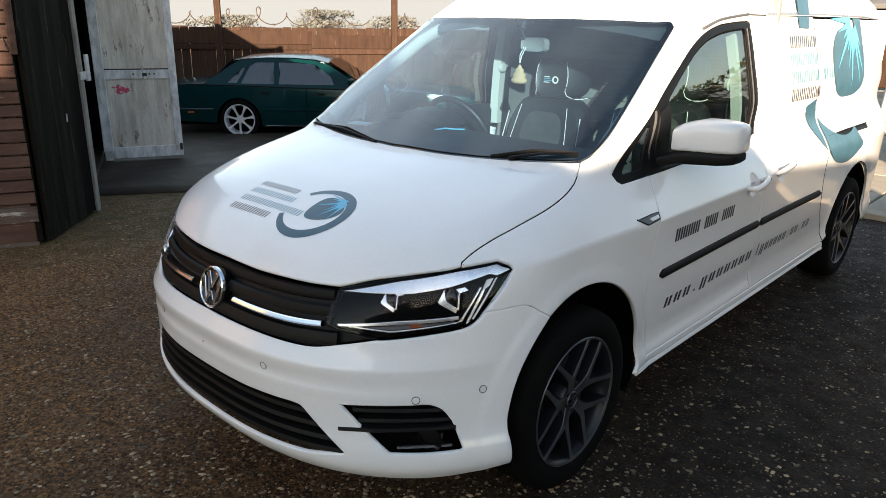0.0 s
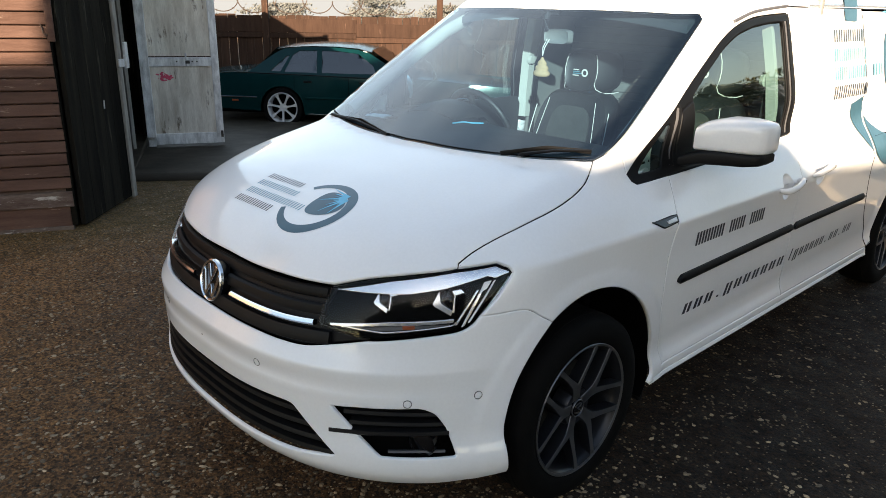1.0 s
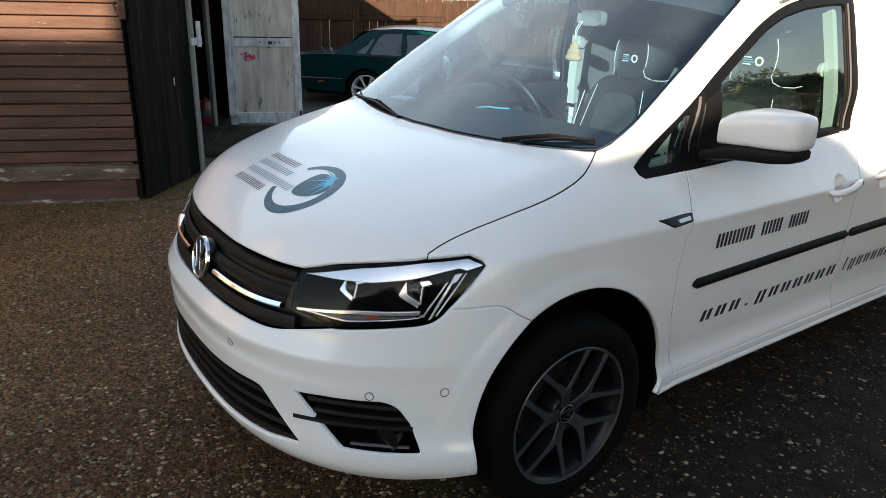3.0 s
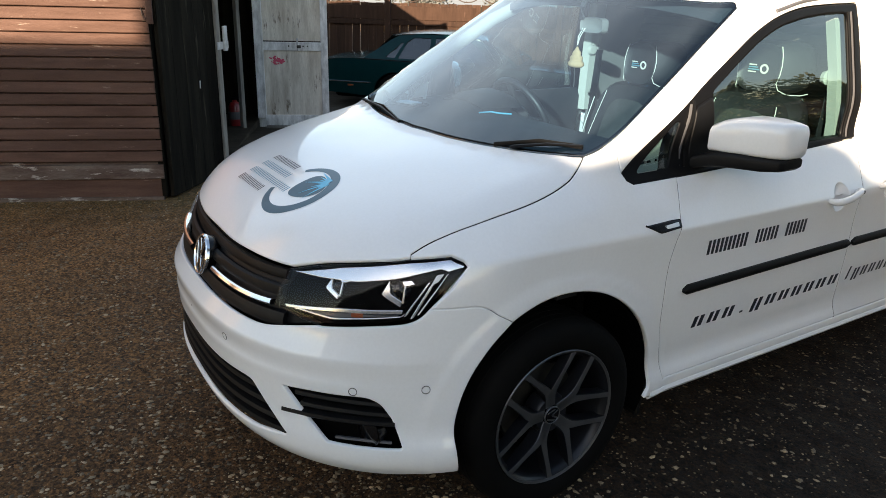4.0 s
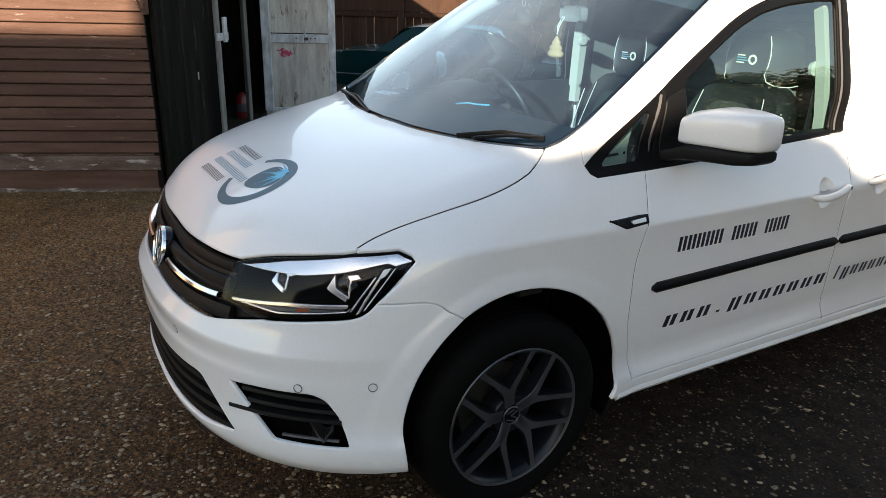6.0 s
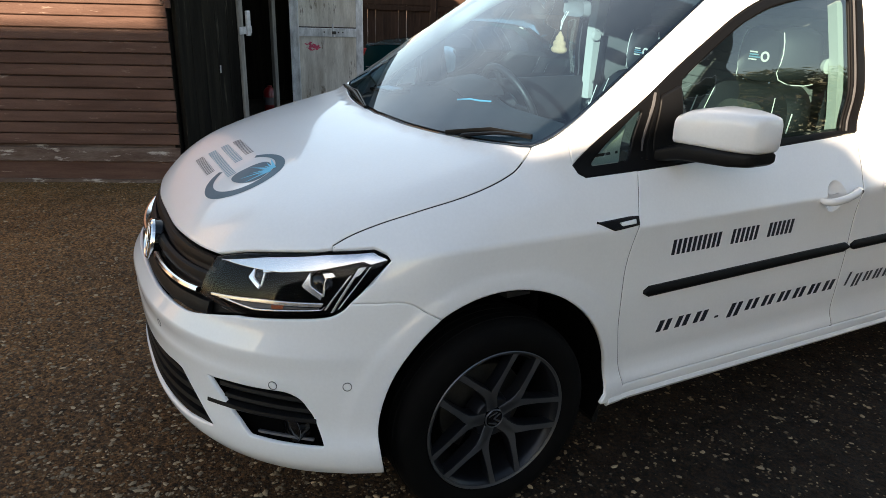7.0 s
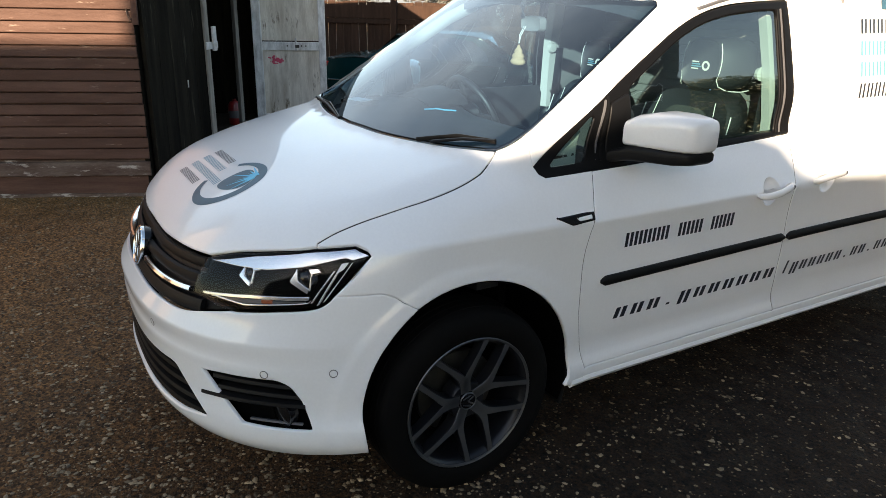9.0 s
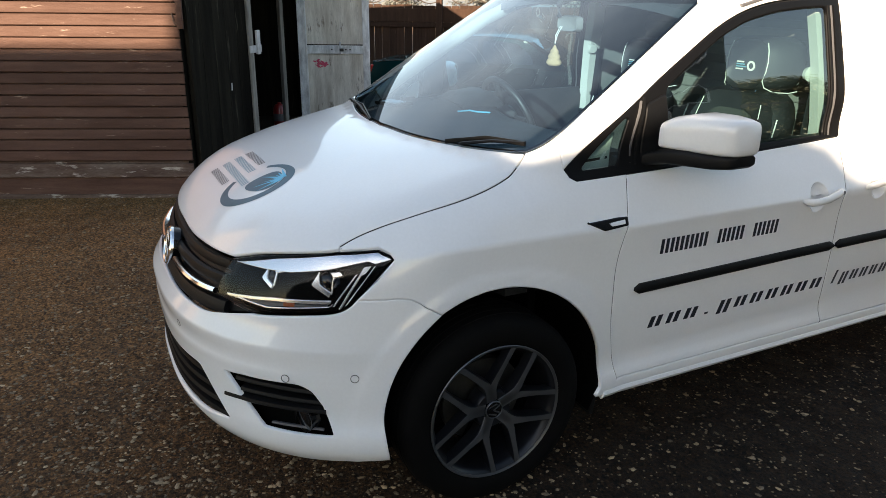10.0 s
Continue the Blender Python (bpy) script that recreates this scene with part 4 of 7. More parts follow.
def brick_store():
    """Unseen sunlit brick store past the shed, added to bounce light onto the van."""
    m = SHED @ Matrix.Translation((-4.6, 0.4, 0))
    ob = thing("brick_store", m, "unseen red-brown brick store added to bounce warm sun onto the van's front", "building")
    for name, bm, mat in (("wall", block((10.5, 0.3, 6.0), (-5.25, 0.15, 3.0), bevel=0.01), BRICK_WARM),
                          ("roof", block((11.0, 3.2, 0.12), (-5.25, 1.4, 6.35), Matrix.Rotation(radians(16), 4, "X"), bevel=0.02), ROOF_GREY),
                          ("door", block((2.2, 0.06, 2.3), (-3.4, -0.02, 1.16), bevel=0.01), DARK_TIMBER)):
        o = part(name, bm, mat, ob)
        o.matrix_basis = m


brick_store()

# ---- the white van ----
van = thing("delivery_van", (0, 1.5, 0), "white long panel van with teal livery parked in the yard", "van")

# lines on the skin that neighbouring panels share
NOSE_LINE = [(0.0, 0.803), (0.167, 0.802), (0.294, 0.805), (0.401, 0.807), (0.492, 0.811)]
LAMP_TOP = [(0.492, 0.811), (0.588, 0.838), (0.682, 0.854), (0.776, 0.867), (0.836, 0.877)]
nose_edge = edge("wrap", NOSE_LINE)
lamp_top = edge("wrap", LAMP_TOP)
shut_edge = edge("top", [(0.722, -0.438), (0.726, -0.39), (0.737, -0.32), (0.750, -0.235), (0.757, -0.14), (0.757, -0.05), (0.750, 0.03), (0.737, 0.095), (0.724, 0.135), (0.714, 0.156)])
cowl_edge = edge("top", [(0.714, 0.156), (0.676, 0.121), (0.585, 0.079), (0.48, 0.043), (0.355, 0.009), (0.2, -0.017), (0.0, -0.029)])
screen_side = edge("top", [(0.714, 0.156), (0.727, 0.20), (0.734, 0.26), (0.732, 0.33), (0.712, 0.486), (0.686, 0.66), (0.660, 0.835)])
screen_foot, screen_rise = screen_side[:10], screen_side[9:]
screen_head = edge("top", [(0.660, 0.835), (0.640, 0.850), (0.561, 0.819), (0.335, 0.774), (0.12, 0.748), (0.0, 0.744)])
lamp_outer = edge("wrap", [(0.836, 0.877), (0.945, 0.886)], False)
lamp_tip = edge("wrap", [(0.945, 0.886), (0.978, 0.874), (0.988, 0.858), (0.945, 0.802), (0.893, 0.750)], False)
lamp_under = edge("wrap", [(0.893, 0.750), (0.872, 0.727), (0.834, 0.709), (0.742, 0.698), (0.630, 0.684), (0.605, 0.683)])
lamp_inner = edge("wrap", [(0.605, 0.683), (0.535, 0.694), (0.462, 0.706), (0.470, 0.757), (0.492, 0.811)], False)
grille_foot = edge("wrap", [(0.605, 0.683), (0.511, 0.663), (0.435, 0.648), (0.36, 0.645), (0.2, 0.647), (0.0, 0.648)])
wing_seam = edge("wrap", [(0.893, 0.750), (0.95, 0.749), (1.012, 0.748), (1.045, 0.738), (1.076, 0.717), (1.119, 0.691)])


def arch_line(cy, r, a0, a1, cz=0.345, tuck=0.0):
    a = np.radians(np.linspace(a0, a1, 40))
    r = r - tuck * np.clip((61.5 - np.degrees(a)) / 77.0, 0, 1) ** 0.7
    return settle("side", np.stack([cy - r * np.cos(a), cz + r * np.sin(a)], 1))


ARCH = (-0.008, 0.394)
arch_front = arch_line(*ARCH, -14.0, 61.5, tuck=0.033)
arch_top = arch_line(*ARCH, 61.5, 184)
arch_front[-1] = arch_top[0] = wing_seam[-1] = (wing_seam[-1] + arch_top[0]) / 2
door_front = edge("side", [(0.457, 0.332), (0.436, 0.42), (0.418, 0.52), (0.409, 0.65), (0.412, 0.77), (0.447, 0.92), (0.480, 1.014)])
door_rear = edge("side", [(1.472, 0.332), (1.462, 0.44), (1.452, 0.64), (1.447, 0.82), (1.474, 0.95), (1.506, 1.053)])
door_rear_high = edge("side", [(1.506, 1.053), (1.492, 1.243), (1.474, 1.427), (1.458, 1.548)])
sill_top = edge("side", [(0.457, 0.332), (1.472, 0.332)], False)
belt = edge("side", [(0.480, 1.014), (0.8, 1.022), (1.04, 1.034), (1.324, 1.045), (1.506, 1.053)])
quarter_tip = edge("side", [(0.256, 1.045), (0.270, 1.022), (0.292, 1.010), (0.38, 1.012), (0.480, 1.014)], False)
window_top = edge("side", [(1.458, 1.548), (1.277, 1.540), (1.12, 1.527), (0.985, 1.498), (0.865, 1.449), (0.734, 1.373), (0.603, 1.293), (0.522, 1.238), (0.41, 1.162), (0.256, 1.045)])
pillar_seam = settle("roll", dense([spread("roll", screen_rise[:1])[0], spread("roll", quarter_tip[:1])[0]]))
roof_edge = edge("top", [(0.640, 0.850), (0.622, 0.95), (0.606, 1.2), (0.60, 1.6), (0.60, 2.6), (0.585, 3.3), (0.55, 3.75)])
split = int(np.argmin(np.abs(roof_edge[:, 1] - 1.458)))
roof_edge[split, 1] = 1.458


def across(line):
    """A line from the van's middle outwards, carried over to the other side, as one."""
    return np.vstack([mirrored(line)[::-1], line[1:]])


def both(function, *args, **kw):
    return [function(*args, flip=f, **kw) for f in (False, True)]


# bonnet
bonnet_front = np.vstack([nose_edge, lamp_top[1:]])
panel("bonnet", [joined(across(bonnet_front), shut_edge, across(cowl_edge[::-1])[::-1], mirrored(shut_edge))], "top", WHITE_PAINT, van, "white bonnet with printed company logo", step=0.024, gap=0.0027)

# wings
both(panel, "front_wing", [joined(lamp_outer, lamp_tip, wing_seam, arch_top, edge("side", [(0.384, 0.32), (0.37, 0.285), (0.42, 0.275), (0.457, 0.30), (0.457, 0.332)], False), door_front, quarter_tip[::-1], pillar_seam, screen_foot, shut_edge[::-1])], "roll", WHITE_PAINT, van, gap=0.0006, step=0.015)
# black strips under the gaps between bonnet, wings and doors stand in for shade
GAP = [(-0.006, -0.012), (-0.006, -0.0028), (0.006, -0.0028), (0.006, -0.012)]
both(rib, "bonnet_gap", "top", [tuple(p) for p in spread("top", shut_edge)[::5]], GAP, DEEP_BLACK, van)
both(rib, "door_gap", "side", [tuple(p) for p in spread("side", door_front)[::5]], GAP, DEEP_BLACK, van)
both(rib, "door_gap", "side", [tuple(p) for p in spread("side", door_rear)[::5]], GAP, DEEP_BLACK, van)

# bumper with its openings
LOW_GRILLE = [(0.0, 0.464), (0.2, 0.464), (0.375, 0.467), (0.400, 0.463), (0.449, 0.409), (0.527, 0.333), (0.41, 0.312), (0.334, 0.308), (0.2, 0.304), (0.0, 0.302)]
FOG = [(0.512, 0.488), (0.588, 0.494), (0.742, 0.497, 0.03), (0.776, 0.480, 0.03), (0.803, 0.436), (0.834, 0.346, 0.01), (0.714, 0.346), (0.643, 0.347), (0.587, 0.402), (0.552, 0.442)]
low_loop = settle("wrap", rounded(LOW_GRILLE[:-1] + [(0.0, 0.302)] + [(-u, z) for u, z in LOW_GRILLE[1:-1]][::-1], 0.012))
fog_loop = settle("wrap", rounded(FOG, 0.004))
seam_low = np.vstack([lamp_under[::-1], wing_seam[1:]])
lip = edge("wrap", [(0.0, 0.244), (0.3, 0.245), (0.6, 0.246), (0.8, 0.246), (0.938, 0.257)])
bumper_loop = joined(across(np.vstack([grille_foot[::-1], seam_low[1:]])), arch_front[::-1], across(lip)[::-1], mirrored(arch_front))
bumper = panel("front_bumper", [bumper_loop, low_loop, fog_loop, mirrored(fog_loop)[::-1]], "wrap", WHITE_PAINT, van, "white bumper with black lower grille and fog lamp inserts", step=0.0135, gap=0.0006)
panel("number_plate_mount", [settle("wrap", rounded([(-0.004, 0.545), (0.004, 0.545), (0.004, 0.541), (-0.004, 0.541)], 0.001))], "wrap", SENSOR_GREY, bumper, lift=0.001, depth=0, gap=0, step=0.01)
for x in (0.283, 0.708, 0.887, -0.283, -0.708, -0.887):
    z = {0.283: 0.558, 0.708: 0.513, 0.887: 0.523}[abs(x)]
    c = settle("wrap", np.array([(x, z)]))
    nv = Vector(skin_normal(c)[0])
    m = Matrix.Translation(Vector(c[0])) @ nv.to_track_quat("Z", "Y").to_matrix().to_4x4()
    ring = part("parking_sensor", lathe([(0.0125, -0.003), (0.0125, 0.0012), (0.0108, 0.0016), (0.0105, -0.003)], 20, m), SENSOR_GREY, bumper, smooth=True)
    part("sensor_face", lathe([(0, 0.0012), (0.0095, 0.001), (0.0102, -0.002)], 20, m), WHITE_PAINT, ring, smooth=True)

# lower grille: backing and four louvres
part_loop = settle("wrap", rounded([(-0.56, 0.49), (0.56, 0.49), (0.56, 0.285), (-0.56, 0.285)], 0.02))
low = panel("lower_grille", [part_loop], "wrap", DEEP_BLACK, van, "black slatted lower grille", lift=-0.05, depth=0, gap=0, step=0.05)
for i, z in enumerate((0.330, 0.366, 0.402, 0.438)):
    u = 0.54 - i * 0.038
    rib("slat", "wrap", [(-u, z + 0.004), (-u / 2, z), (0, z), (u / 2, z), (u, z + 0.004)], [(-0.012, -0.045), (-0.010, -0.014), (-0.004, -0.007), (0.008, -0.010), (0.013, -0.045)], BLACK_PLASTIC, low)

# fog lamp inserts
for flip in (False, True):
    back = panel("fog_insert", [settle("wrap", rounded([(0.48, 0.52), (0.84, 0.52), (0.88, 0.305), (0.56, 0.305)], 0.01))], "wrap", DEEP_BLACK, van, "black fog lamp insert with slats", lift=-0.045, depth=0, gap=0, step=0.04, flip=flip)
    for z, u0, u1 in ((0.470, 0.545, 0.785), (0.438, 0.56, 0.80)):
        rib("slat", "wrap", [(u0, z), ((u0 + u1) / 2, z + 0.003), (u1, z)], [(-0.010, -0.04), (-0.008, -0.014), (-0.002, -0.009), (0.007, -0.012), (0.010, -0.04)], BLACK_PLASTIC, back, flip=flip)
    rib("wing_slat", "wrap", [(0.508, 0.411), (0.57, 0.416), (0.70, 0.420), (0.812, 0.418)], [(-0.009, -0.03), (-0.009, -0.002), (-0.003, 0.004), (0.006, 0.002), (0.009, -0.03)], BLACK_PLASTIC, back, flip=flip)
    c = settle("wrap", np.array([(0.745, 0.382)]))
    nv = Vector(skin_normal(c)[0])
    aim = Vector((0.35, -0.93, 0.0))
    m = Matrix.Translation(Vector(c[0]) - nv * 0.02) @ aim.to_track_quat("Z", "Y").to_matrix().to_4x4()
    if flip:
        m = Matrix.Diagonal((-1, 1, 1, 1)) @ m
    rim = part("fog_lamp", lathe([(0.0, -0.012), (0.030, -0.008), (0.038, 0.0), (0.041, 0.0), (0.043, -0.03)], 28, m), BLACK_GLOSS, back, "round fog lamp", smooth=True)
    part("lens", lathe([(0.0, 0.007), (0.02, 0.006), (0.037, 0.001)], 28, m), BLACK_GLOSS, rim, smooth=True)
    rib("lamp_bar", "wrap", [(0.66, 0.362), (0.73, 0.364), (0.805, 0.362)], [(-0.003, -0.02), (-0.003, -0.010), (0.003, -0.010), (0.003, -0.02)], SENSOR_GREY, back, flip=flip)

# upper grille
g_top, g_bot = across(nose_edge), across(grille_foot[::-1])
grille = panel("grille", [joined(g_top, lamp_inner[::-1], g_bot[::-1], mirrored(lamp_inner))], "wrap", BLACK_PLASTIC, van, "black horizontal-bar grille with chrome strips", lift=-0.028, depth=0.02, step=0.03)
for z0, h, o in ((0.786, 0.030, -0.004), (0.742, 0.034, -0.006)):
    rib("grille_bar", "wrap", [(-0.478, z0 + 0.008), (-0.3, z0), (0, z0 - 0.004), (0.3, z0), (0.478, z0 + 0.008)],
        [(-h * 0.5, -0.028), (-h * 0.46, -0.014), (-h * 0.2, o - 0.004), (h * 0.25, o - 0.003), (h * 0.48, -0.016), (h * 0.5, -0.028)], BLACK_SATIN, grille)
rib("grille_lip", "wrap", [(-0.50, 0.674), (-0.42, 0.671), (-0.3, 0.667), (0, 0.668), (0.3, 0.667), (0.42, 0.671), (0.50, 0.674)],
    [(-0.017, -0.022), (-0.015, -0.008), (-0.004, -0.003), (0.018, -0.008), (0.022, -0.022)], BLACK_PLASTIC, grille)
for s in (-1, 1):
    line = [(0.118, 0.707), (0.24, 0.706), (0.33, 0.7065), (0.40, 0.709), (0.456, 0.713)]
    rib("chrome_strip", "wrap", [(s * u, z) for u, z in line][::s], [(-0.0075, -0.016), (-0.0075, 0.002), (-0.003, 0.007), (0.004, 0.006), (0.0075, 0.001), (0.0075, -0.016)], CHROME, grille, "chrome strip")

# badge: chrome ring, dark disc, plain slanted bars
tilt = Matrix.Translation((0, -0.814, 0.716)) @ Matrix.Rotation(radians(76), 4, "X")
badge = part("badge", lathe([(0.0, 0.0), (0.060, 0.0), (0.066, -0.004), (0.066, -0.03)], 48, tilt), BLACK_GLOSS, van, "round chrome-ringed badge", smooth=True)
part("badge_ring", lathe([(0.057, -0.004), (0.059, 0.006), (0.063, 0.0085), (0.067, 0.005), (0.068, -0.003), (0.057, -0.007)], 56, tilt, closed=True), CHROME, badge, smooth=True)
for pts in ([(-0.032, 0.046), (-0.018, 0.050), (0.004, 0.004), (-0.004, -0.004)], [(0.032, 0.046), (0.018, 0.050), (-0.004, 0.004), (0.004, -0.004)],
            [(-0.054, 0.018), (-0.043, 0.028), (-0.016, -0.050), (-0.028, -0.050)], [(0.054, 0.018), (0.043, 0.028), (0.016, -0.050), (0.028, -0.050)],
            [(-0.028, -0.050), (-0.016, -0.052), (0.006, -0.012), (-0.006, -0.012)], [(0.028, -0.050), (0.016, -0.052), (-0.006, -0.012), (0.006, -0.012)]):
    part("badge_bar", prism(pts, 0.006, tilt, 0.0012), CHROME, badge)

# headlamps
LAMP_LOOP = np.vstack([lamp_top, lamp_outer[1:], lamp_tip[1:], lamp_under[1:], lamp_inner[1:-1]])
for flip in (False, True):
    lamp = panel("headlamp", [LAMP_LOOP], "wrap", DEEP_BLACK, van, "clear headlamp with two projectors and silver trim", lift=-0.032, depth=0.03, gap=0.003, flip=flip)

    def inlay(name, pts, mat, lift, label="", r=0.003, depth=0.01, step=0.02):
        return panel(name, [settle("wrap", rounded(pts, r, 0.008))], "wrap", mat, lamp, label, lift=lift, depth=depth, gap=0.0004, roll=0.0012, step=step, flip=flip)
    inlay("chrome_blade", [(0.505, 0.806), (0.652, 0.841), (0.833, 0.869), (0.943, 0.880), (0.982, 0.860), (0.938, 0.8475), (0.918, 0.855), (0.80, 0.827), (0.70, 0.812), (0.60, 0.8085)], SILVER, -0.010, "silver brow")
    inlay("lower_strip", [(0.494, 0.7185), (0.66, 0.738), (0.825, 0.7455), (0.822, 0.735), (0.66, 0.7275), (0.50, 0.711)], SILVER, -0.010, "silver strip")
    inlay("running_light", [(0.908, 0.840), (0.928, 0.843), (0.913, 0.822), (0.893, 0.812)], LAMP_WHITE, -0.009, "white running light")
    inlay("running_light", [(0.892, 0.812), (0.903, 0.818), (0.852, 0.724), (0.843, 0.720)], SILVER, -0.011)
    inlay("side_strip", [(0.934, 0.840), (0.940, 0.844), (0.866, 0.733), (0.861, 0.731)], LAMP_WHITE, -0.009)
    inlay("side_strip", [(0.978, 0.846), (0.984, 0.849), (0.890, 0.739), (0.884, 0.735)], SILVER, -0.009)
    inlay("inner_strip", [(0.886, 0.820), (0.893, 0.822), (0.833, 0.727), (0.826, 0.726)], SILVER, -0.014)
    inlay("lower_frame", [(0.527, 0.712), (0.535, 0.713), (0.642, 0.7045), (0.819, 0.725), (0.831, 0.738), (0.822, 0.7285), (0.642, 0.7095), (0.545, 0.7165)], SILVER, -0.012)
    inlay("indicator_bowl", [(0.57, 0.7145), (0.642, 0.7105), (0.815, 0.729), (0.66, 0.7245)], SENSOR_GREY, -0.016)
    inlay("indicator", [(0.690, 0.728), (0.722, 0.730), (0.724, 0.7195), (0.692, 0.717)], AMBER, -0.012, "amber indicator bulb")
    for u, z, w in ((0.636, 0.795, 0.027), (0.800, 0.797, 0.036)):
        c = settle("wrap", np.array([(u, z)]))
        nv = Vector(skin_normal(c)[0])
        aim = (Vector((0.10, -0.98, 0.05)) + nv * 0.4).normalized()
        m = Matrix.Translation(Vector(c[0]) - nv * 0.040) @ aim.to_track_quat("Z", "Y").to_matrix().to_4x4()
        if flip:
            m = Matrix.Diagonal((-1, 1, 1, 1)) @ m
        pr = part("projector", lathe([(0.0, 0.018), (w * 0.5, 0.015), (w * 0.8, 0.006), (w * 0.86, 0.0), (w * 1.02, 0.004), (w * 1.06, -0.02)], 32, m), BLACK_GLOSS, lamp, "dark projector lens", smooth=True)
        k = w / 0.042
        cradle = [(-0.014, 0.036), (-0.036, -0.006), (-0.031, -0.013), (0.026, -0.048), (0.031, -0.030), (-0.002, -0.008), (-0.008, -0.003)]
        side = -1 if flip else 1
        inl = [(u - 0.004 + x * k * 0.95, z - 0.004 + y * k) for x, y in cradle]
        inlay("cradle", inl, SILVER, -0.016, "silver cradle", r=0.0015, step=0.012)
        inlay("cradle", [(u + x * k, z + y * k) for x, y in ((0.029, 0.026), (0.035, 0.026), (0.030, -0.042), (0.024, -0.042))], SILVER, -0.016, "silver cradle", r=0.001, step=0.012)
        cap_plate = [(u + x * k, z + y * k) for x, y in ((0.020, 0.030), (0.050, 0.034), (0.062, 0.022), (0.030, 0.014))]
        inlay("cradle", cap_plate, SILVER, -0.013, "silver cradle", r=0.0015)
    panel("lamp_cover", [LAMP_LOOP], "wrap", LAMP_GLASS, lamp, "clear cover", lift=0.0, depth=0.006, gap=0.003, flip=flip, step=0.03)

# windscreen
screen_loop = joined(across(cowl_edge[::-1]), screen_side, across(screen_head[::-1])[::-1], mirrored(screen_side))
q = spread("top", screen_loop)
band = settle("top", inset(q, 0.013, False))
screen = panel("windscreen", [screen_loop], "top", SCREEN_GLASS, van, "clear windscreen with a black border", lift=-0.002, depth=0.005, gap=0.002, step=0.05)
panel("black_border", [screen_loop, band], "top", DEEP_BLACK, screen, lift=-0.0045, depth=0, gap=0.0005, roll=0.002, step=0.03)
panel("scuttle", [joined(across(cowl_edge[::-1]), settle("top", spread("top", across(cowl_edge[::-1])) + (0, 0.014)))], "top", DEEP_BLACK, van, lift=-0.001, depth=0, gap=0.0008, step=0.03)

# pillars, roof, sides
both(panel, "side_frame", [joined(screen_rise, roof_edge[:split + 1], settle("roll", dense([spread("roll", roof_edge[split:split + 1])[0], spread("roll", window_top[:1])[0]])), window_top, pillar_seam[::-1])], "roll", WHITE_PAINT, van, gap=0.0004)
panel("roof", [joined(across(screen_head[::-1]), roof_edge, settle("top", dense([(0.55, 3.75), (-0.55, 3.75)])), mirrored(roof_edge))], "top", WHITE_PAINT, van, step=0.06, gap=0.0004)
both(panel, "sill", [joined(edge("side", [(0.457, 0.332), (2.545, 0.332)], False), edge("side", [(2.545, 0.332), (2.57, 0.27), (0.40, 0.262), (0.457, 0.332)], False))], "side", WHITE_PAINT, van)
both(rib, "sill_step", "side", [(0.40, 0.288), (1.5, 0.288), (2.55, 0.290)], [(-0.010, -0.006), (-0.008, 0.004), (0.0, 0.007), (0.010, 0.001), (0.012, -0.006)], WHITE_PAINT, van)

slide_rear = edge("side", [(2.545, 0.332), (2.50, 0.435), (2.415, 0.55), (2.375, 0.66), (2.345, 0.82), (2.33, 1.05), (2.32, 1.30), (2.30, 1.572)])
slide_top = edge("side", [(2.30, 1.572), (1.458, 1.572)], False)
slide_front = np.vstack([door_rear, door_rear_high[1:]])
HANDLES = ((1.315, 0.866), (1.655, 0.880))
cups = [settle("side", np.array([(y0 - 0.005 + 0.046 * math.cos(a), z0 - 0.004 + 0.050 * math.sin(a)) for a in np.linspace(0, 2 * math.pi, 32, endpoint=False)])) for y0, z0 in HANDLES]
doors = both(panel, "front_door", [joined(door_front, belt, door_rear[::-1], sill_top), cups[0]], "side", WHITE_PAINT, van, "white front door with a black rubbing strip", step=0.014, gap=0.0020)
slides = both(panel, "sliding_door", [joined(slide_front, edge("side", [(1.458, 1.548), (1.458, 1.572)], False), slide_top[::-1], slide_rear[::-1], edge("side", [(2.545, 0.332), (1.472, 0.332)], False)), cups[1]], "roll", WHITE_PAINT, van, "white sliding side door with company livery")
rear_arch = arch_line(WHEEL_BASE - 0.008, 0.390, 0, 186)
quarters = both(panel, "rear_quarter", [joined(slide_rear[::-1], edge("side", [(2.545, 0.332), (2.60, 0.345)], False), rear_arch, edge("side", [(3.39, 0.30), (3.50, 0.28), (3.88, 0.30)], False), edge("side", [(3.88, 0.30), (3.90, 0.9), (3.86, 1.572)]), edge("side", [(3.86, 1.572), (2.30, 1.572)], False))], "roll", WHITE_PAINT, van, "white rear side panel with company livery", step=0.04)
for flip in (False, True):
    lap = split - 3
    cant = joined(edge("side", [(float(roof_edge[lap, 1]), 1.574), (3.86, 1.572)], False), roof_edge[lap:][::-1])
    panel("cant_rail", [cant], "roll", WHITE_PAINT, van, lift=-0.0012, flip=flip, step=0.04, gap=0, depth=0)
    rib("roof_channel", "side", [(1.66, 1.578), (2.4, 1.583), (3.40, 1.578)], [(-0.008, -0.004), (-0.006, 0.004), (0.0, 0.006), (0.007, 0.003), (0.008, -0.004)], SILVER, van, flip=flip)
    rib("gutter_trim", "side", [(0.97, 1.512), (1.12, 1.545), (1.28, 1.561), (1.44, 1.572)], [(-0.006, -0.004), (-0.005, 0.006), (0.0, 0.009), (0.005, 0.005), (0.006, -0.004)], SENSOR_GREY, van, flip=flip)
part("tailgate", block((1.40, 0.04, 1.35), (0, 3.90, 0.95), bevel=0.015), WHITE_PAINT, van)

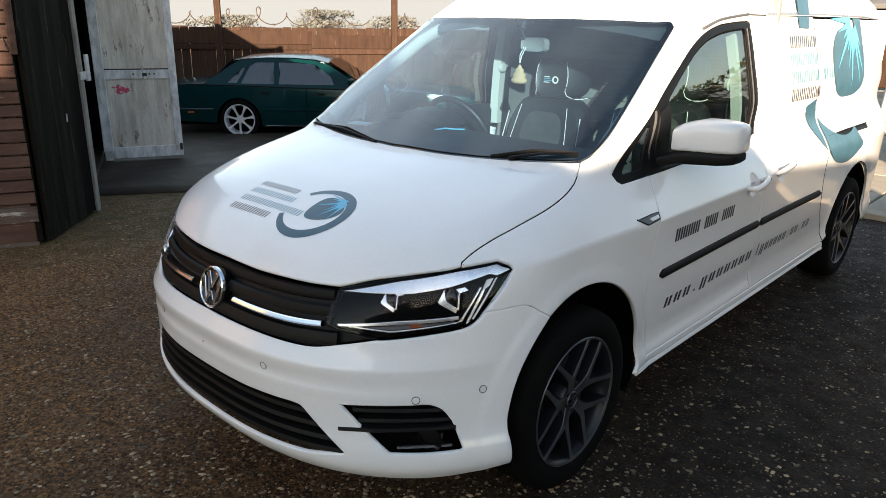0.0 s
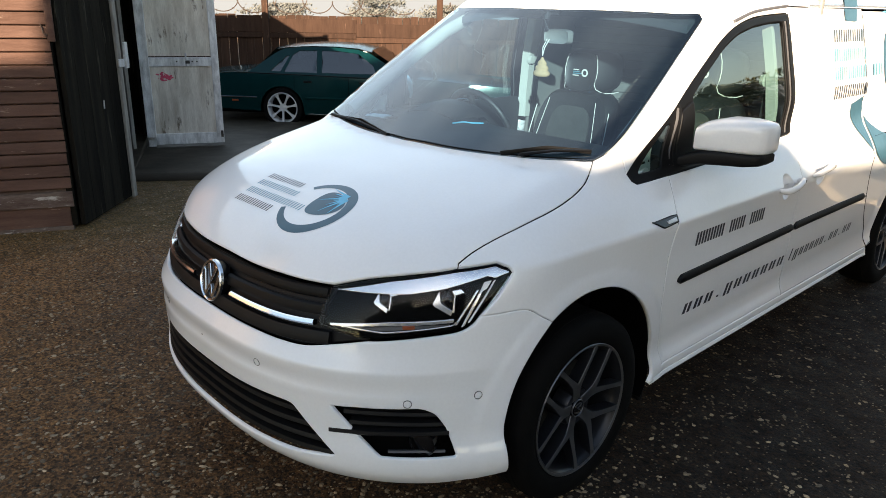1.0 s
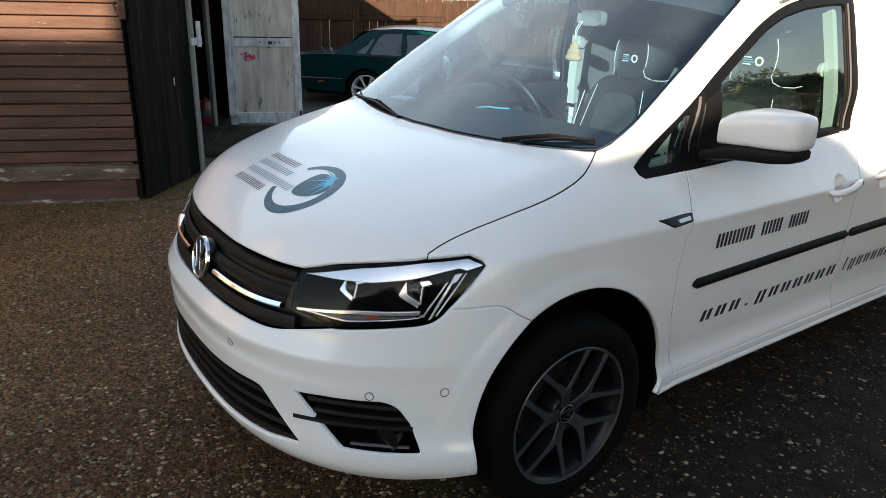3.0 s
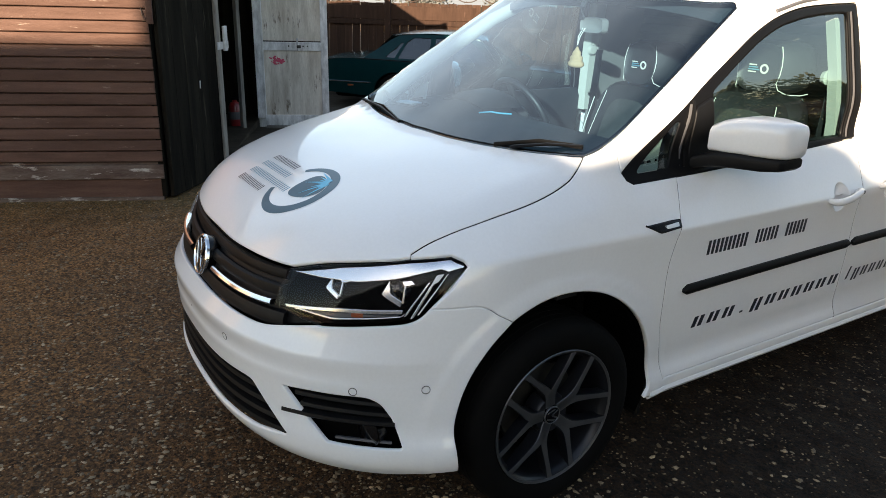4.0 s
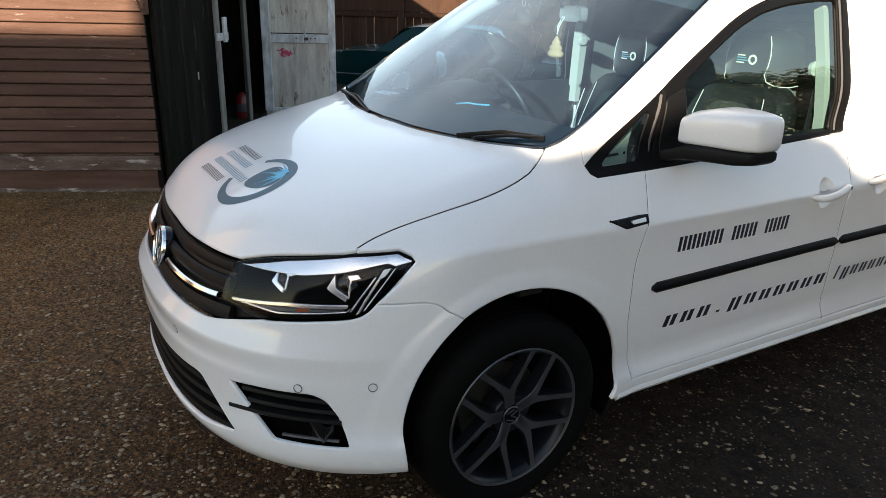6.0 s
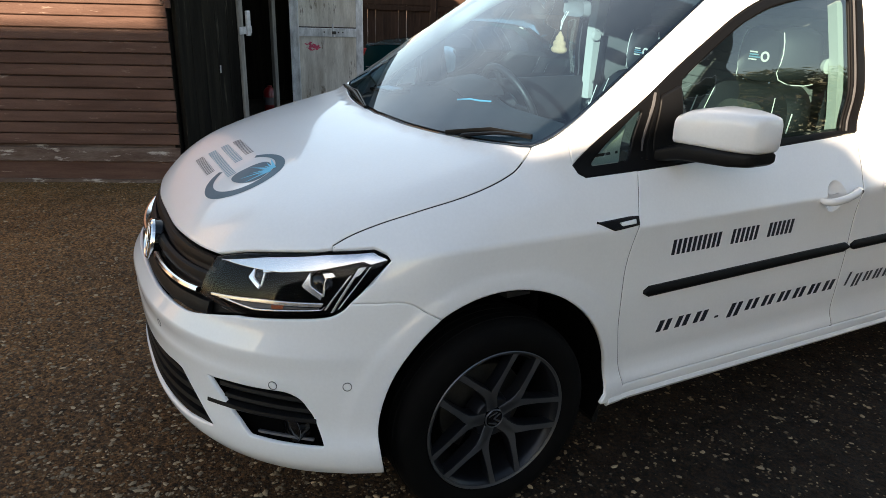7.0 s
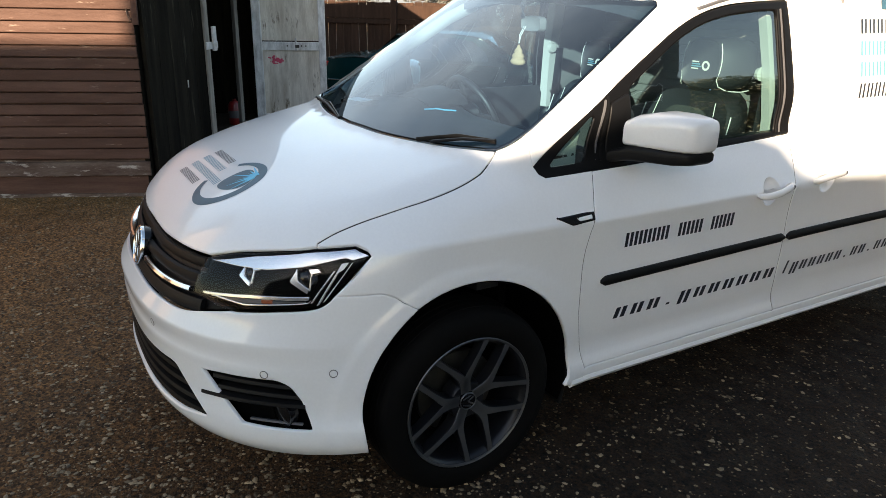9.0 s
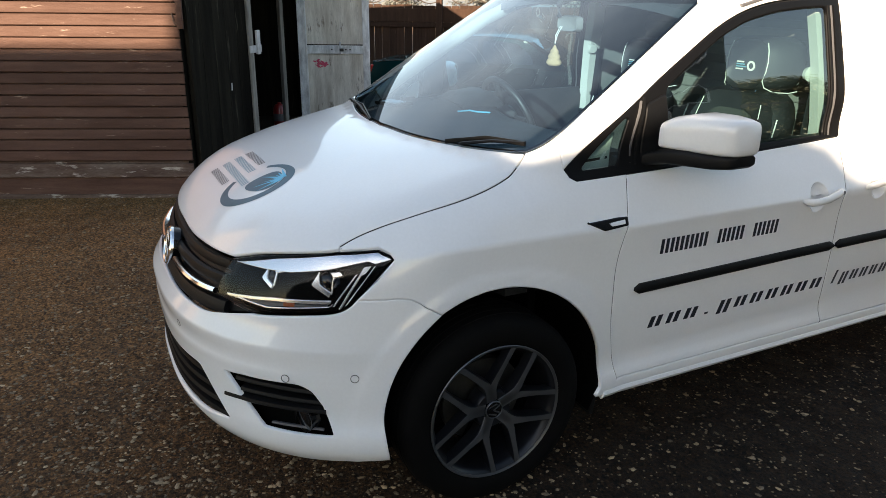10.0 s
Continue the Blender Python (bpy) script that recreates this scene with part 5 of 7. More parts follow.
# pressed blank in the sliding door, and the runner behind it
for flip, parent in ((False, slides[0]), (True, slides[1])):
    blank = [(1.70, 1.50), (2.27, 1.50), (2.285, 1.09), (1.765, 1.085), (1.735, 1.15)]
    panel("window_blank", [settle("side", rounded(blank, 0.05))], "roll", WHITE_PAINT, parent, lift=0.004, depth=0.006, gap=0.001, roll=0.006, flip=flip, step=0.04)
for flip, parent in ((False, quarters[0]), (True, quarters[1])):
    rib("door_runner", "side", [(2.42, 0.940), (2.8, 0.944), (3.18, 0.944)], [(-0.017, -0.004), (-0.015, 0.003), (-0.004, 0.001), (0.004, 0.001), (0.013, 0.006), (0.017, -0.004)], BLACK_SATIN, parent, flip=flip)
    panel("window_blank", [settle("side", rounded([(2.42, 1.50), (3.30, 1.49), (3.42, 1.10), (2.44, 1.085)], 0.06))], "roll", WHITE_PAINT, parent, lift=0.004, depth=0.006, gap=0.001, roll=0.006, flip=flip, step=0.04)

# rubbing strips
for flip, d, s in ((False, doors[0], slides[0]), (True, doors[1], slides[1])):
    strip = [(-0.018, -0.003), (-0.017, 0.006), (-0.009, 0.011), (0.008, 0.011), (0.017, 0.006), (0.018, -0.003)]
    rib("rubbing_strip", "side", [(0.492, 0.649), (0.8, 0.653), (1.2, 0.658), (1.447, 0.660)], strip, BLACK_PLASTIC, d, "black rubbing strip", flip=flip, taper=0.03)
    rib("rubbing_strip", "side", [(1.462, 0.660), (1.8, 0.661), (2.33, 0.658)], strip, BLACK_PLASTIC, s, "black rubbing strip", flip=flip, taper=0.03)

# door windows: black surround, fixed quarter light, drop glass
frame_loop = joined(quarter_tip, belt, door_rear_high, window_top)
QUARTER = [(0.318, 1.040), (0.452, 1.044), (0.462, 1.060), (0.487, 1.184), (0.470, 1.180)]
DROP = [(0.610, 1.050), (1.412, 1.066, 0.012), (1.408, 1.18), (1.398, 1.33), (1.388, 1.508, 0.02), (1.27, 1.504), (1.13, 1.491), (1.0, 1.465), (0.885, 1.419), (0.760, 1.345), (0.640, 1.268, 0.01)]
for flip, d in ((False, doors[0]), (True, doors[1])):
    ql, dl = settle("side", rounded(QUARTER, 0.012)), settle("side", rounded(DROP, 0.04))
    surround = panel("window_surround", [frame_loop, ql, dl], "roll", BLACK_SATIN, d, "black window surround", lift=-0.004, depth=0.012, flip=flip, step=0.04, roll=0.003)
    panel("quarter_light", [ql], "roll", SIDE_GLASS, surround, "small fixed quarter window", lift=-0.008, depth=0, gap=0, flip=flip, step=0.05)
    panel("drop_glass", [dl], "roll", SIDE_GLASS, surround, "clear door window", lift=-0.009, depth=0, gap=0, flip=flip, step=0.06)
    trim_in = settle("side", rounded([(0.335, 1.035), (0.455, 1.040), (0.475, 1.135), (0.425, 1.120)], 0.012))
    ledge = panel("quarter_trim", [trim_in], "roll", TRIM_CREAM, surround, "pale moulded trim inside the quarter window", lift=-0.045, depth=0.01, gap=0.0005, flip=flip, step=0.04)
    rib("vent_slot", "side", [(0.365, 1.062), (0.448, 1.066)], [(-0.003, -0.048), (-0.003, -0.042), (0.003, -0.042), (0.003, -0.048)], DEEP_BLACK, ledge, flip=flip)
    rib("glass_divider", "side", [(0.500, 1.045), (0.512, 1.14), (0.534, 1.235)], [(-0.003, -0.006), (-0.0025, 0.001), (0.0025, 0.001), (0.003, -0.006)], SENSOR_GREY, surround, flip=flip)
    rib("glass_divider", "side", [(0.520, 1.040), (0.532, 1.14), (0.545, 1.245)], [(-0.005, -0.006), (-0.004, 0.003), (0.004, 0.003), (0.005, -0.006)], BLACK_PLASTIC, surround, flip=flip)
    for dy, w, mt in ((0.0, 0.004, BLACK_PLASTIC), (0.016, 0.003, SENSOR_GREY), (0.030, 0.003, BLACK_SATIN)):
        rib("window_channel", "side", [(1.424 + dy, 1.062), (1.418 + dy, 1.20), (1.404 + dy, 1.40), (1.396 + dy, 1.515)], [(-w, -0.006), (-w * 0.8, 0.0), (w * 0.8, 0.0), (w, -0.006)], mt, surround, flip=flip)

# handles
for flip, y0, z0, parent in ((False, 1.315, 0.866, doors[0]), (False, 1.655, 0.880, slides[0]), (True, 1.315, 0.866, doors[1]), (True, 1.655, 0.880, slides[1])):
    steps = [(-0.086, -0.002, 0.008), (-0.084, 0.014, 0.0115), (-0.074, 0.026, 0.0135), (-0.050, 0.032, 0.0140), (0.0, 0.034, 0.0140), (0.050, 0.032, 0.0145), (0.074, 0.026, 0.0145), (0.084, 0.016, 0.0130), (0.087, -0.002, 0.010)]
    q = settle("side", np.array([(y0 + d, z0 + 0.08 * d) for d, _, _ in steps]))
    q = (q + skin_normal(q) * np.array([o for _, o, _ in steps])[:, None]) * ((-1, 1, 1) if flip else (1, 1, 1))
    grip = part("door_handle", tube([tuple(p) for p in q], [w for _, _, w in steps], 12, flat=(0.8, 1.0)), WHITE_PAINT, parent, "white pull handle", smooth=True, sharp=70)
    side = -1 if flip else 1
    part("lock_cylinder", lathe([(0.0, 0.013), (0.007, 0.012), (0.009, 0.0)], 16, Matrix.Translation(Vector(q[6])) @ Matrix.Rotation(radians(90 * side), 4, "Y")), SENSOR_GREY, grip, smooth=True)
    verts, faces, k = [], [], 32
    for r in (1.03, 0.95, 0.82, 0.62, 0.38, 0.14):
        q = settle("side", np.array([(y0 - 0.005 + 0.046 * r * math.cos(a), z0 - 0.004 + 0.050 * r * math.sin(a)) for a in np.linspace(0, 2 * math.pi, k, endpoint=False)]))
        q = q - skin_normal(q) * (0.002 + 0.020 * max(0.0, 1 - r * r) ** 0.6)
        verts += [tuple(p * ((-1, 1, 1) if flip else (1, 1, 1))) for p in q]
    for i in range(5):
        faces += [(i * k + j, i * k + (j + 1) % k, (i + 1) * k + (j + 1) % k, (i + 1) * k + j) for j in range(k)]
    faces.append(tuple(range(5 * k, 6 * k)))
    mesh_part("handle_recess", verts, faces if not flip else [f[::-1] for f in faces], WHITE_PAINT, parent)

# side marker on the wing
for flip in (False, True):
    mk = panel("side_repeater", [settle("side", rounded([(0.284, 0.897), (0.40, 0.902), (0.440, 0.9005), (0.437, 0.875), (0.345, 0.869)], 0.005))], "side", BLACK_GLOSS, van, "black side repeater with clear lens", lift=0.003, depth=0.008, gap=0.0005, flip=flip, step=0.02)
    panel("lens", [settle("side", rounded([(0.362, 0.889), (0.425, 0.893), (0.424, 0.880), (0.372, 0.878)], 0.004))], "side", LAMP_WHITE, mk, lift=0.006, depth=0.004, gap=0.0005, flip=flip, step=0.02)

# underbody and wheel housings
part("underbody", block((1.50, 3.9, 0.10), (0, 1.62, 0.255), bevel=0.02), DEEP_BLACK, van)
part("engine_cover", block((1.2, 0.75, 0.55), (0, -0.25, 0.55), bevel=0.05), DEEP_BLACK, van)
for x in (0.62, -0.62):
    for y in (0, WHEEL_BASE):
        s = 1 if x > 0 else -1
        bm = bmesh.new()
        rows = []
        for a in np.radians(np.linspace(-18, 198, 30)):
            rr = 0.388 - (0.033 * min(1.0, max(0.0, (61.5 - math.degrees(a)) / 77.0)) ** 0.7 if y == 0 else 0.0)
            cy, cz = y - 0.008 - rr * math.cos(a), 0.345 + rr * math.sin(a)
            rim_x = min(0.866, float(settle("side", np.array([(cy, max(cz, 0.26))]))[0, 0]) - 0.012)
            rows.append([(s * 0.50, cy, cz), (s * (rim_x - 0.03), cy, cz), (s * rim_x, cy, cz)])
        bm = loft(rows, closed_ring=False, caps=False)
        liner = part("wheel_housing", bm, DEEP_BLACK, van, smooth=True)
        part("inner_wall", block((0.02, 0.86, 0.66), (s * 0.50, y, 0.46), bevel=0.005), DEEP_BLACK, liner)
    part("mud_flap", block((0.22, 0.018, 0.20), ((0.745 if x > 0 else -0.745), 0.392, 0.30), Matrix.Rotation(radians(-8), 4, "X"), bevel=0.006), BLACK_PLASTIC, van)


# ---- wheels ----
def wheel(spin):
    """A wheel lying with its outer face to +z; five forked spokes."""
    tyre = lathe([(0.222, -0.085), (0.235, -0.098), (0.262, -0.103), (0.296, -0.098), (0.312, -0.085), (0.3175, -0.06), (0.3185, -0.03), (0.3185, 0.03), (0.3175, 0.06), (0.312, 0.084), (0.300, 0.096), (0.278, 0.102), (0.258, 0.103), (0.240, 0.099), (0.226, 0.092), (0.220, 0.085)], 72, closed=True)
    # tread blocks: cut grooves read as rings
    treads = [lathe([(0.3175, h - 0.012), (0.3195, h - 0.011), (0.3195, h + 0.011), (0.3175, h + 0.012)], 72, closed=True) for h in (-0.045, -0.015, 0.015, 0.045)]
    barrel = lathe([(0.215, -0.085), (0.222, 0.082), (0.228, 0.094), (0.225, 0.097), (0.214, 0.090), (0.205, 0.07), (0.198, -0.02), (0.192, -0.085)], 72, closed=True)
    rimring = lathe([(0.2195, 0.0955), (0.2265, 0.0985), (0.2285, 0.0960), (0.2265, 0.0930), (0.219, 0.0925)], 72, closed=True)
    spokes, faces = [], []
    for i in range(5):
        a = 2 * math.pi * i / 5 + spin
        for s in (-1, 1):
            def at(r, off):
                return (r * math.cos(a) - off * math.sin(a), r * math.sin(a) + off * math.cos(a))
            rows, face = [], []
            for r, off, w, top, dp in ((0.030, 0.004, 0.016, 0.072, 0.045), (0.070, 0.005, 0.0150, 0.078, 0.042), (0.090, 0.009, 0.0160, 0.082, 0.042), (0.108, 0.0205, 0.0145, 0.085, 0.042), (0.138, 0.0435, 0.0115, 0.088, 0.040), (0.170, 0.068, 0.0112, 0.092, 0.036), (0.202, 0.0925, 0.0135, 0.094, 0.035)):
                o = off * s
                l, rr = at(r, o - w), at(r, o + w)
                l2, r2 = at(r, o - w * 1.05), at(r, o + w * 1.05)
                rows.append([(*l2, top - dp), (*l2, top - 0.005), (*l, top), (*rr, top), (*r2, top - 0.005), (*r2, top - dp)])
                face.append([(*at(r, o - w * 0.90), top + 0.0002), (*at(r, o - w * 0.86), top + 0.0014), (*at(r, o + w * 0.86), top + 0.0014), (*at(r, o + w * 0.90), top + 0.0002)])
            spokes.append(loft(rows))
            faces.append(loft(face))
    hub = lathe([(0.0, 0.060), (0.030, 0.060), (0.034, 0.071), (0.060, 0.074), (0.066, 0.066), (0.070, 0.02)], 40)
    cap = lathe([(0.0, 0.0795), (0.025, 0.0788), (0.0300, 0.0765), (0.0315, 0.060)], 36)
    capring = lathe([(0.027, 0.0785), (0.0285, 0.0803), (0.0305, 0.0785), (0.0305, 0.0745), (0.027, 0.0745)], 36, closed=True)
    bars = [prism(p, 0.0012, Matrix.Translation((0, 0, 0.0796))) for p in ([(-0.016, 0.018), (-0.011, 0.020), (0.002, -0.002), (-0.002, -0.004)], [(0.016, 0.018), (0.011, 0.020), (-0.002, -0.002), (0.002, -0.004)],
            [(-0.022, 0.006), (-0.018, 0.010), (-0.008, -0.020), (-0.012, -0.020)], [(0.022, 0.006), (0.018, 0.010), (0.008, -0.020), (0.012, -0.020)])]
    disc = lathe([(0.05, 0.0), (0.14, 0.0), (0.143, -0.004), (0.143, -0.022), (0.05, -0.022)], 48, closed=True)
    caliper = loft([[(0.088 * math.cos(a), 0.088 * math.sin(a), 0.018), (0.150 * math.cos(a), 0.150 * math.sin(a), 0.018), (0.155 * math.cos(a), 0.155 * math.sin(a), -0.04), (0.088 * math.cos(a), 0.088 * math.sin(a), -0.04)] for a in np.radians(np.linspace(-30, 30, 8))])
    return tyre, treads, barrel, rimring, spokes, faces, hub, cap, capring, bars, disc, caliper


for x, y, spin in ((0.868, 0.0, math.pi + radians(11)), (0.868, WHEEL_BASE, 0.25), (-0.868, 0.0, 0.2), (-0.868, WHEEL_BASE, 0.5)):
    m = Matrix.Translation((x * 0.886, y, AXLE + 0.001)) @ Matrix.Rotation(radians(90 if x > 0 else -90), 4, "Y")
    tyre, treads, barrel, rimring, spokes, faces, hub, cap, capring, bars, disc, caliper = wheel(spin)
    holder = part("wheel", barrel, ALLOY_DARK, van, "dark alloy wheel with five forked machined spokes", smooth=True)
    holder.matrix_basis = m
    def fix(name, bm, mat, label="", smooth=True):
        o = part(name, bm, mat, None, label, smooth=smooth)
        o.parent, o.matrix_parent_inverse, o.matrix_basis = holder, Matrix(), Matrix()
        return o
    holder.matrix_parent_inverse = van.matrix_basis.inverted()
    fix("tyre", tyre, RUBBER, "black tyre, lightly dusty")
    for tr in treads:
        fix("tread_rib", tr, RUBBER)
    fix("rim_edge", rimring, ALLOY_FACE)
    for s in spokes:
        fix("spoke", s, ALLOY_DARK)
    for f in faces:
        fix("spoke_face", f, ALLOY_FACE)
    fix("hub", hub, ALLOY_DARK)
    fix("hub_cap", cap, BLACK_GLOSS)
    fix("cap_ring", capring, ALLOY_FACE)
    for b in bars:
        fix("cap_bar", b, ALLOY_FACE, smooth=False)
    fix("brake_disc", disc, STEEL)
    fix("caliper", caliper, DEEP_BLACK)


# ---- door mirrors ----
def door_mirror(flip):
    s = -1 if flip else 1

    def ring(x, cy, cz, ry, rz, lean):
        out = []
        for a in np.linspace(0, 2 * math.pi, 44, endpoint=False):
            ca, sa = math.cos(a), math.sin(a)
            yy = abs(ca) ** 0.55 * (1 if ca > 0 else -1)
            zz = abs(sa) ** (0.55 if sa > 0 else 0.30) * (1 if sa > 0 else -1)
            # the cap rounds forward, its back is flat
            out.append((s * (x + lean * zz), cy + ry * yy * (1.0 if yy < 0 else 0.75), cz + rz * zz))
        return out
    rows = [ring(0.822, 0.655, 1.136, 0.070, 0.038, 0), ring(0.825, 0.657, 1.136, 0.084, 0.046, 0), ring(0.85, 0.670, 1.142, 0.092, 0.053, 0), ring(0.90, 0.694, 1.147, 0.097, 0.060, 0), ring(0.96, 0.720, 1.146, 0.092, 0.059, 0), ring(0.995, 0.736, 1.143, 0.082, 0.056, 0), ring(1.016, 0.746, 1.141, 0.068, 0.052, 0), ring(1.024, 0.750, 1.14, 0.050, 0.044, 0)]
    unit = part("door_mirror", loft(rows), WHITE_PAINT, van, "white-capped door mirror on a black foot", smooth=True, sharp=60)
    base = [ring(0.785, 0.60, 1.052, 0.050, 0.022, 0), ring(0.82, 0.635, 1.064, 0.066, 0.026, 0), ring(0.85, 0.665, 1.073, 0.090, 0.029, 0), ring(0.91, 0.697, 1.076, 0.097, 0.030, 0), ring(0.97, 0.725, 1.072, 0.088, 0.026, 0), ring(1.006, 0.741, 1.072, 0.070, 0.022, 0), ring(1.018, 0.748, 1.074, 0.050, 0.015, 0)]
    part("mirror_foot", loft(base), BLACK_PLASTIC, unit, "black mirror foot", smooth=True, sharp=50)
    lean = Matrix.Rotation(radians(24 * s), 4, "Z")
    part("mirror_rim", block((0.160, 0.010, 0.092), (s * 0.925, 0.766, 1.148), lean, bevel=0.012), BLACK_PLASTIC, unit)
    part("mirror_glass", block((0.148, 0.004, 0.082), (s * 0.923, 0.773, 1.148), lean, bevel=0.0015), CHROME, unit)
    sail = panel("mirror_sail", [settle("side", rounded([(0.545, 1.035), (0.66, 1.04), (0.655, 1.10), (0.630, 1.255), (0.553, 1.225)], 0.015))], "roll", BLACK_PLASTIC, unit, lift=0.002, depth=0.008, gap=0.0005, flip=flip, step=0.04)


door_mirror(False)
door_mirror(True)


# ---- wipers ----
def wiper(a, b, c, low=1.0):
    def on(p, up):
        up = up * low
        q = settle("top", np.array([p]))
        return Vector(q[0] + skin_normal(q)[0] * up)
    arm = part("wiper", tube([on(a, 0.018), on(((a[0] + b[0]) / 2, (a[1] + b[1]) / 2), 0.032), on(b, 0.030)], [0.009, 0.007, 0.005], 8, flat=(1.2, 0.7)), BLACK_SATIN, van, "black wiper", smooth=True)
    part("pivot_cap", lathe([(0.0, 0.028 * low), (0.012, 0.024 * low), (0.017, 0.0)], 16, Matrix.Translation(on(a, 0.0))), BLACK_SATIN, arm, smooth=True)
    part("blade", tube([on(a if c is None else c, 0.010), on(((c[0] + b[0]) / 2 * 1.0, (c[1] + b[1]) / 2 + 0.012), 0.014), on(b, 0.012)], 0.007, 6, flat=(0.7, 1.2)), BLACK_SATIN, arm, smooth=True)


wiper((0.505, 0.056), (0.694, 0.168), (0.43, 0.032), 0.32)
wiper((-0.62, 0.085), (-0.10, -0.026), (-0.58, 0.070), 0.12)

# ---- printed livery; words that name a firm, its number and address are plain bars ----
def bars(name, view, x0, x1, z0, z1, letters, mat, parent, slant=0.0, slim=0.64, label="", lift=0.0007, thin=0.47):
    """A row of plain upright bars, two for each letter; blanks are gaps, dots are small squares."""
    pitch = (x1 - x0) / len(letters)
    h = z1 - z0
    for i, ch in enumerate(letters):
        if ch == " ":
            continue
        c = x0 + (i + 0.5) * pitch
        low, high = (0.0, 1.0) if ch == "#" else (0.0, 0.2) if ch == "." else (-0.28, 1.0) if ch == "p" else (0.0, 1.35)
        strokes = ((0.0, 0.22),) if ch in ".i" else ((-slim * 0.32, slim * thin), (slim * 0.32, slim * thin))
        for off, wide in strokes:
            quad = [(c + (off + a * wide / 2) * pitch + slant * b * h, z0 + b * h) for a, b in ((-1, low), (1, low), (1, high), (-1, high))]
            s = settle(view, np.array(quad))
            nv = skin_normal(s)
            v = s + nv * lift
            f = (0, 1, 2, 3) if np.dot(np.cross(v[1] - v[0], v[2] - v[0]), nv[0]) > 0 else (3, 2, 1, 0)
            mesh_part(name, v, [f], mat, parent, label, nv)


def sheet(name, outline, view, mat, parent, lift=0.0007, label="", step=0.03):
    return panel(name, [settle(view, dense(outline, 0.01, True))], view, mat, parent, label, lift=lift, depth=0, gap=0, step=step)


def ring_arc(cx, cy, rx, ry, thick, a0, a1, steps=60, swell=0.45):
    a = np.radians(np.linspace(a0, a1, steps))
    t = np.linspace(0, 1, steps)
    w = thick * (1 - swell + swell * np.sin(np.pi * t))
    outer = [(cx + rx * math.cos(k), cy + ry * math.sin(k)) for k in a]
    inner = [(cx + (rx - q1) * math.cos(k), cy + (ry - q1) * math.sin(k)) for k, q1 in zip(a, w)]
    return outer + inner[::-1]


def burst(cx, cy, reach, a0, a1, count, stretch, view, parent, lift):
    for i in range(count):
        a = radians(a0 + (a1 - a0) * (i + 0.5) / count)
        r = reach * (0.72 + 0.28 * math.sin(i * 2.3 + 1))
        w = reach * 0.055
        tip = (cx + r * math.cos(a) * stretch, cy + r * math.sin(a))
        s = (-math.sin(a) * w * stretch, math.cos(a) * w)
        k = 0.10 * reach
        foot = (cx + k * math.cos(a) * stretch, cy + k * math.sin(a))
        sheet("ray", [(foot[0] + s[0], foot[1] + s[1]), tip, (foot[0] - s[0], foot[1] - s[1])], view, VINYL_RAY, parent, lift, step=0.05)


bonnet = next(o for o in van.children if o.name == "bonnet")
for word, x1, y0, y1, mt in (("#######", 0.022, -0.494, -0.467, LETTER_DARK), ("########", 0.055, -0.537, -0.510, LETTER_CYAN), ("############", 0.150, -0.581, -0.554, LETTER_CYAN), ("########", 0.030, -0.625, -0.598, LETTER_DARK)):
    bars("lettering_bar", "top", -0.190, x1, y0, y1, word, mt, bonnet, slim=0.76, thin=0.26)
hood_ring = sheet("logo_ring", ring_arc(0.186, -0.536, 0.138, 0.122, 0.034, 148, -153), "top", VINYL_TEAL, bonnet, label="teal broken ring")
hood_disc = sheet("logo_disc", [(0.205 + 0.066 * math.cos(a) + 0.012 * math.cos(2 * a), -0.518 + 0.060 * math.sin(a)) for a in np.linspace(0, 2 * math.pi, 40, endpoint=False)], "top", VINYL_TEAL, hood_ring, 0.0011)
burst(0.262, -0.462, 0.115, 165, 275, 9, 1.0, "top", hood_ring, 0.0016)

bars("lettering_bar", "side", 0.578, 1.122, 0.757, 0.808, "##### ### ###", LETTER_DARK, doors[0], slant=0.02, slim=0.78, thin=0.42)
bars("lettering_bar", "side", 0.562, 1.440, 0.489, 0.530, "###.p######", LETTER_DARK, doors[0], slant=0.30, slim=0.62, thin=0.42)
bars("lettering_bar", "side", 1.475, 2.250, 0.489, 0.530, "ip#####.##.##", LETTER_DARK, slides[0], slant=0.30, slim=0.62, thin=0.42)
for word, x1, z0, z1, mt in (("#######", 2.30, 1.420, 1.476, LETTER_DARK), ("########", 2.335, 1.334, 1.392, LETTER_CYAN), ("########", 2.335, 1.252, 1.310, LETTER_CYAN), ("########", 2.345, 1.168, 1.226, LETTER_DARK)):
    bars("lettering_bar", "side", 1.90, x1, z0, z1, word, mt, slides[0], slim=0.72, lift=0.0068, thin=0.28)
bars("lettering_bar", "side", 2.40, 2.56, 1.252, 1.310, "##", LETTER_CYAN, quarters[0], slim=0.72, lift=0.0068, thin=0.28)


def clip_low(points, lo, hi):
    return [(min(max(y, lo), hi), z) for y, z in points]


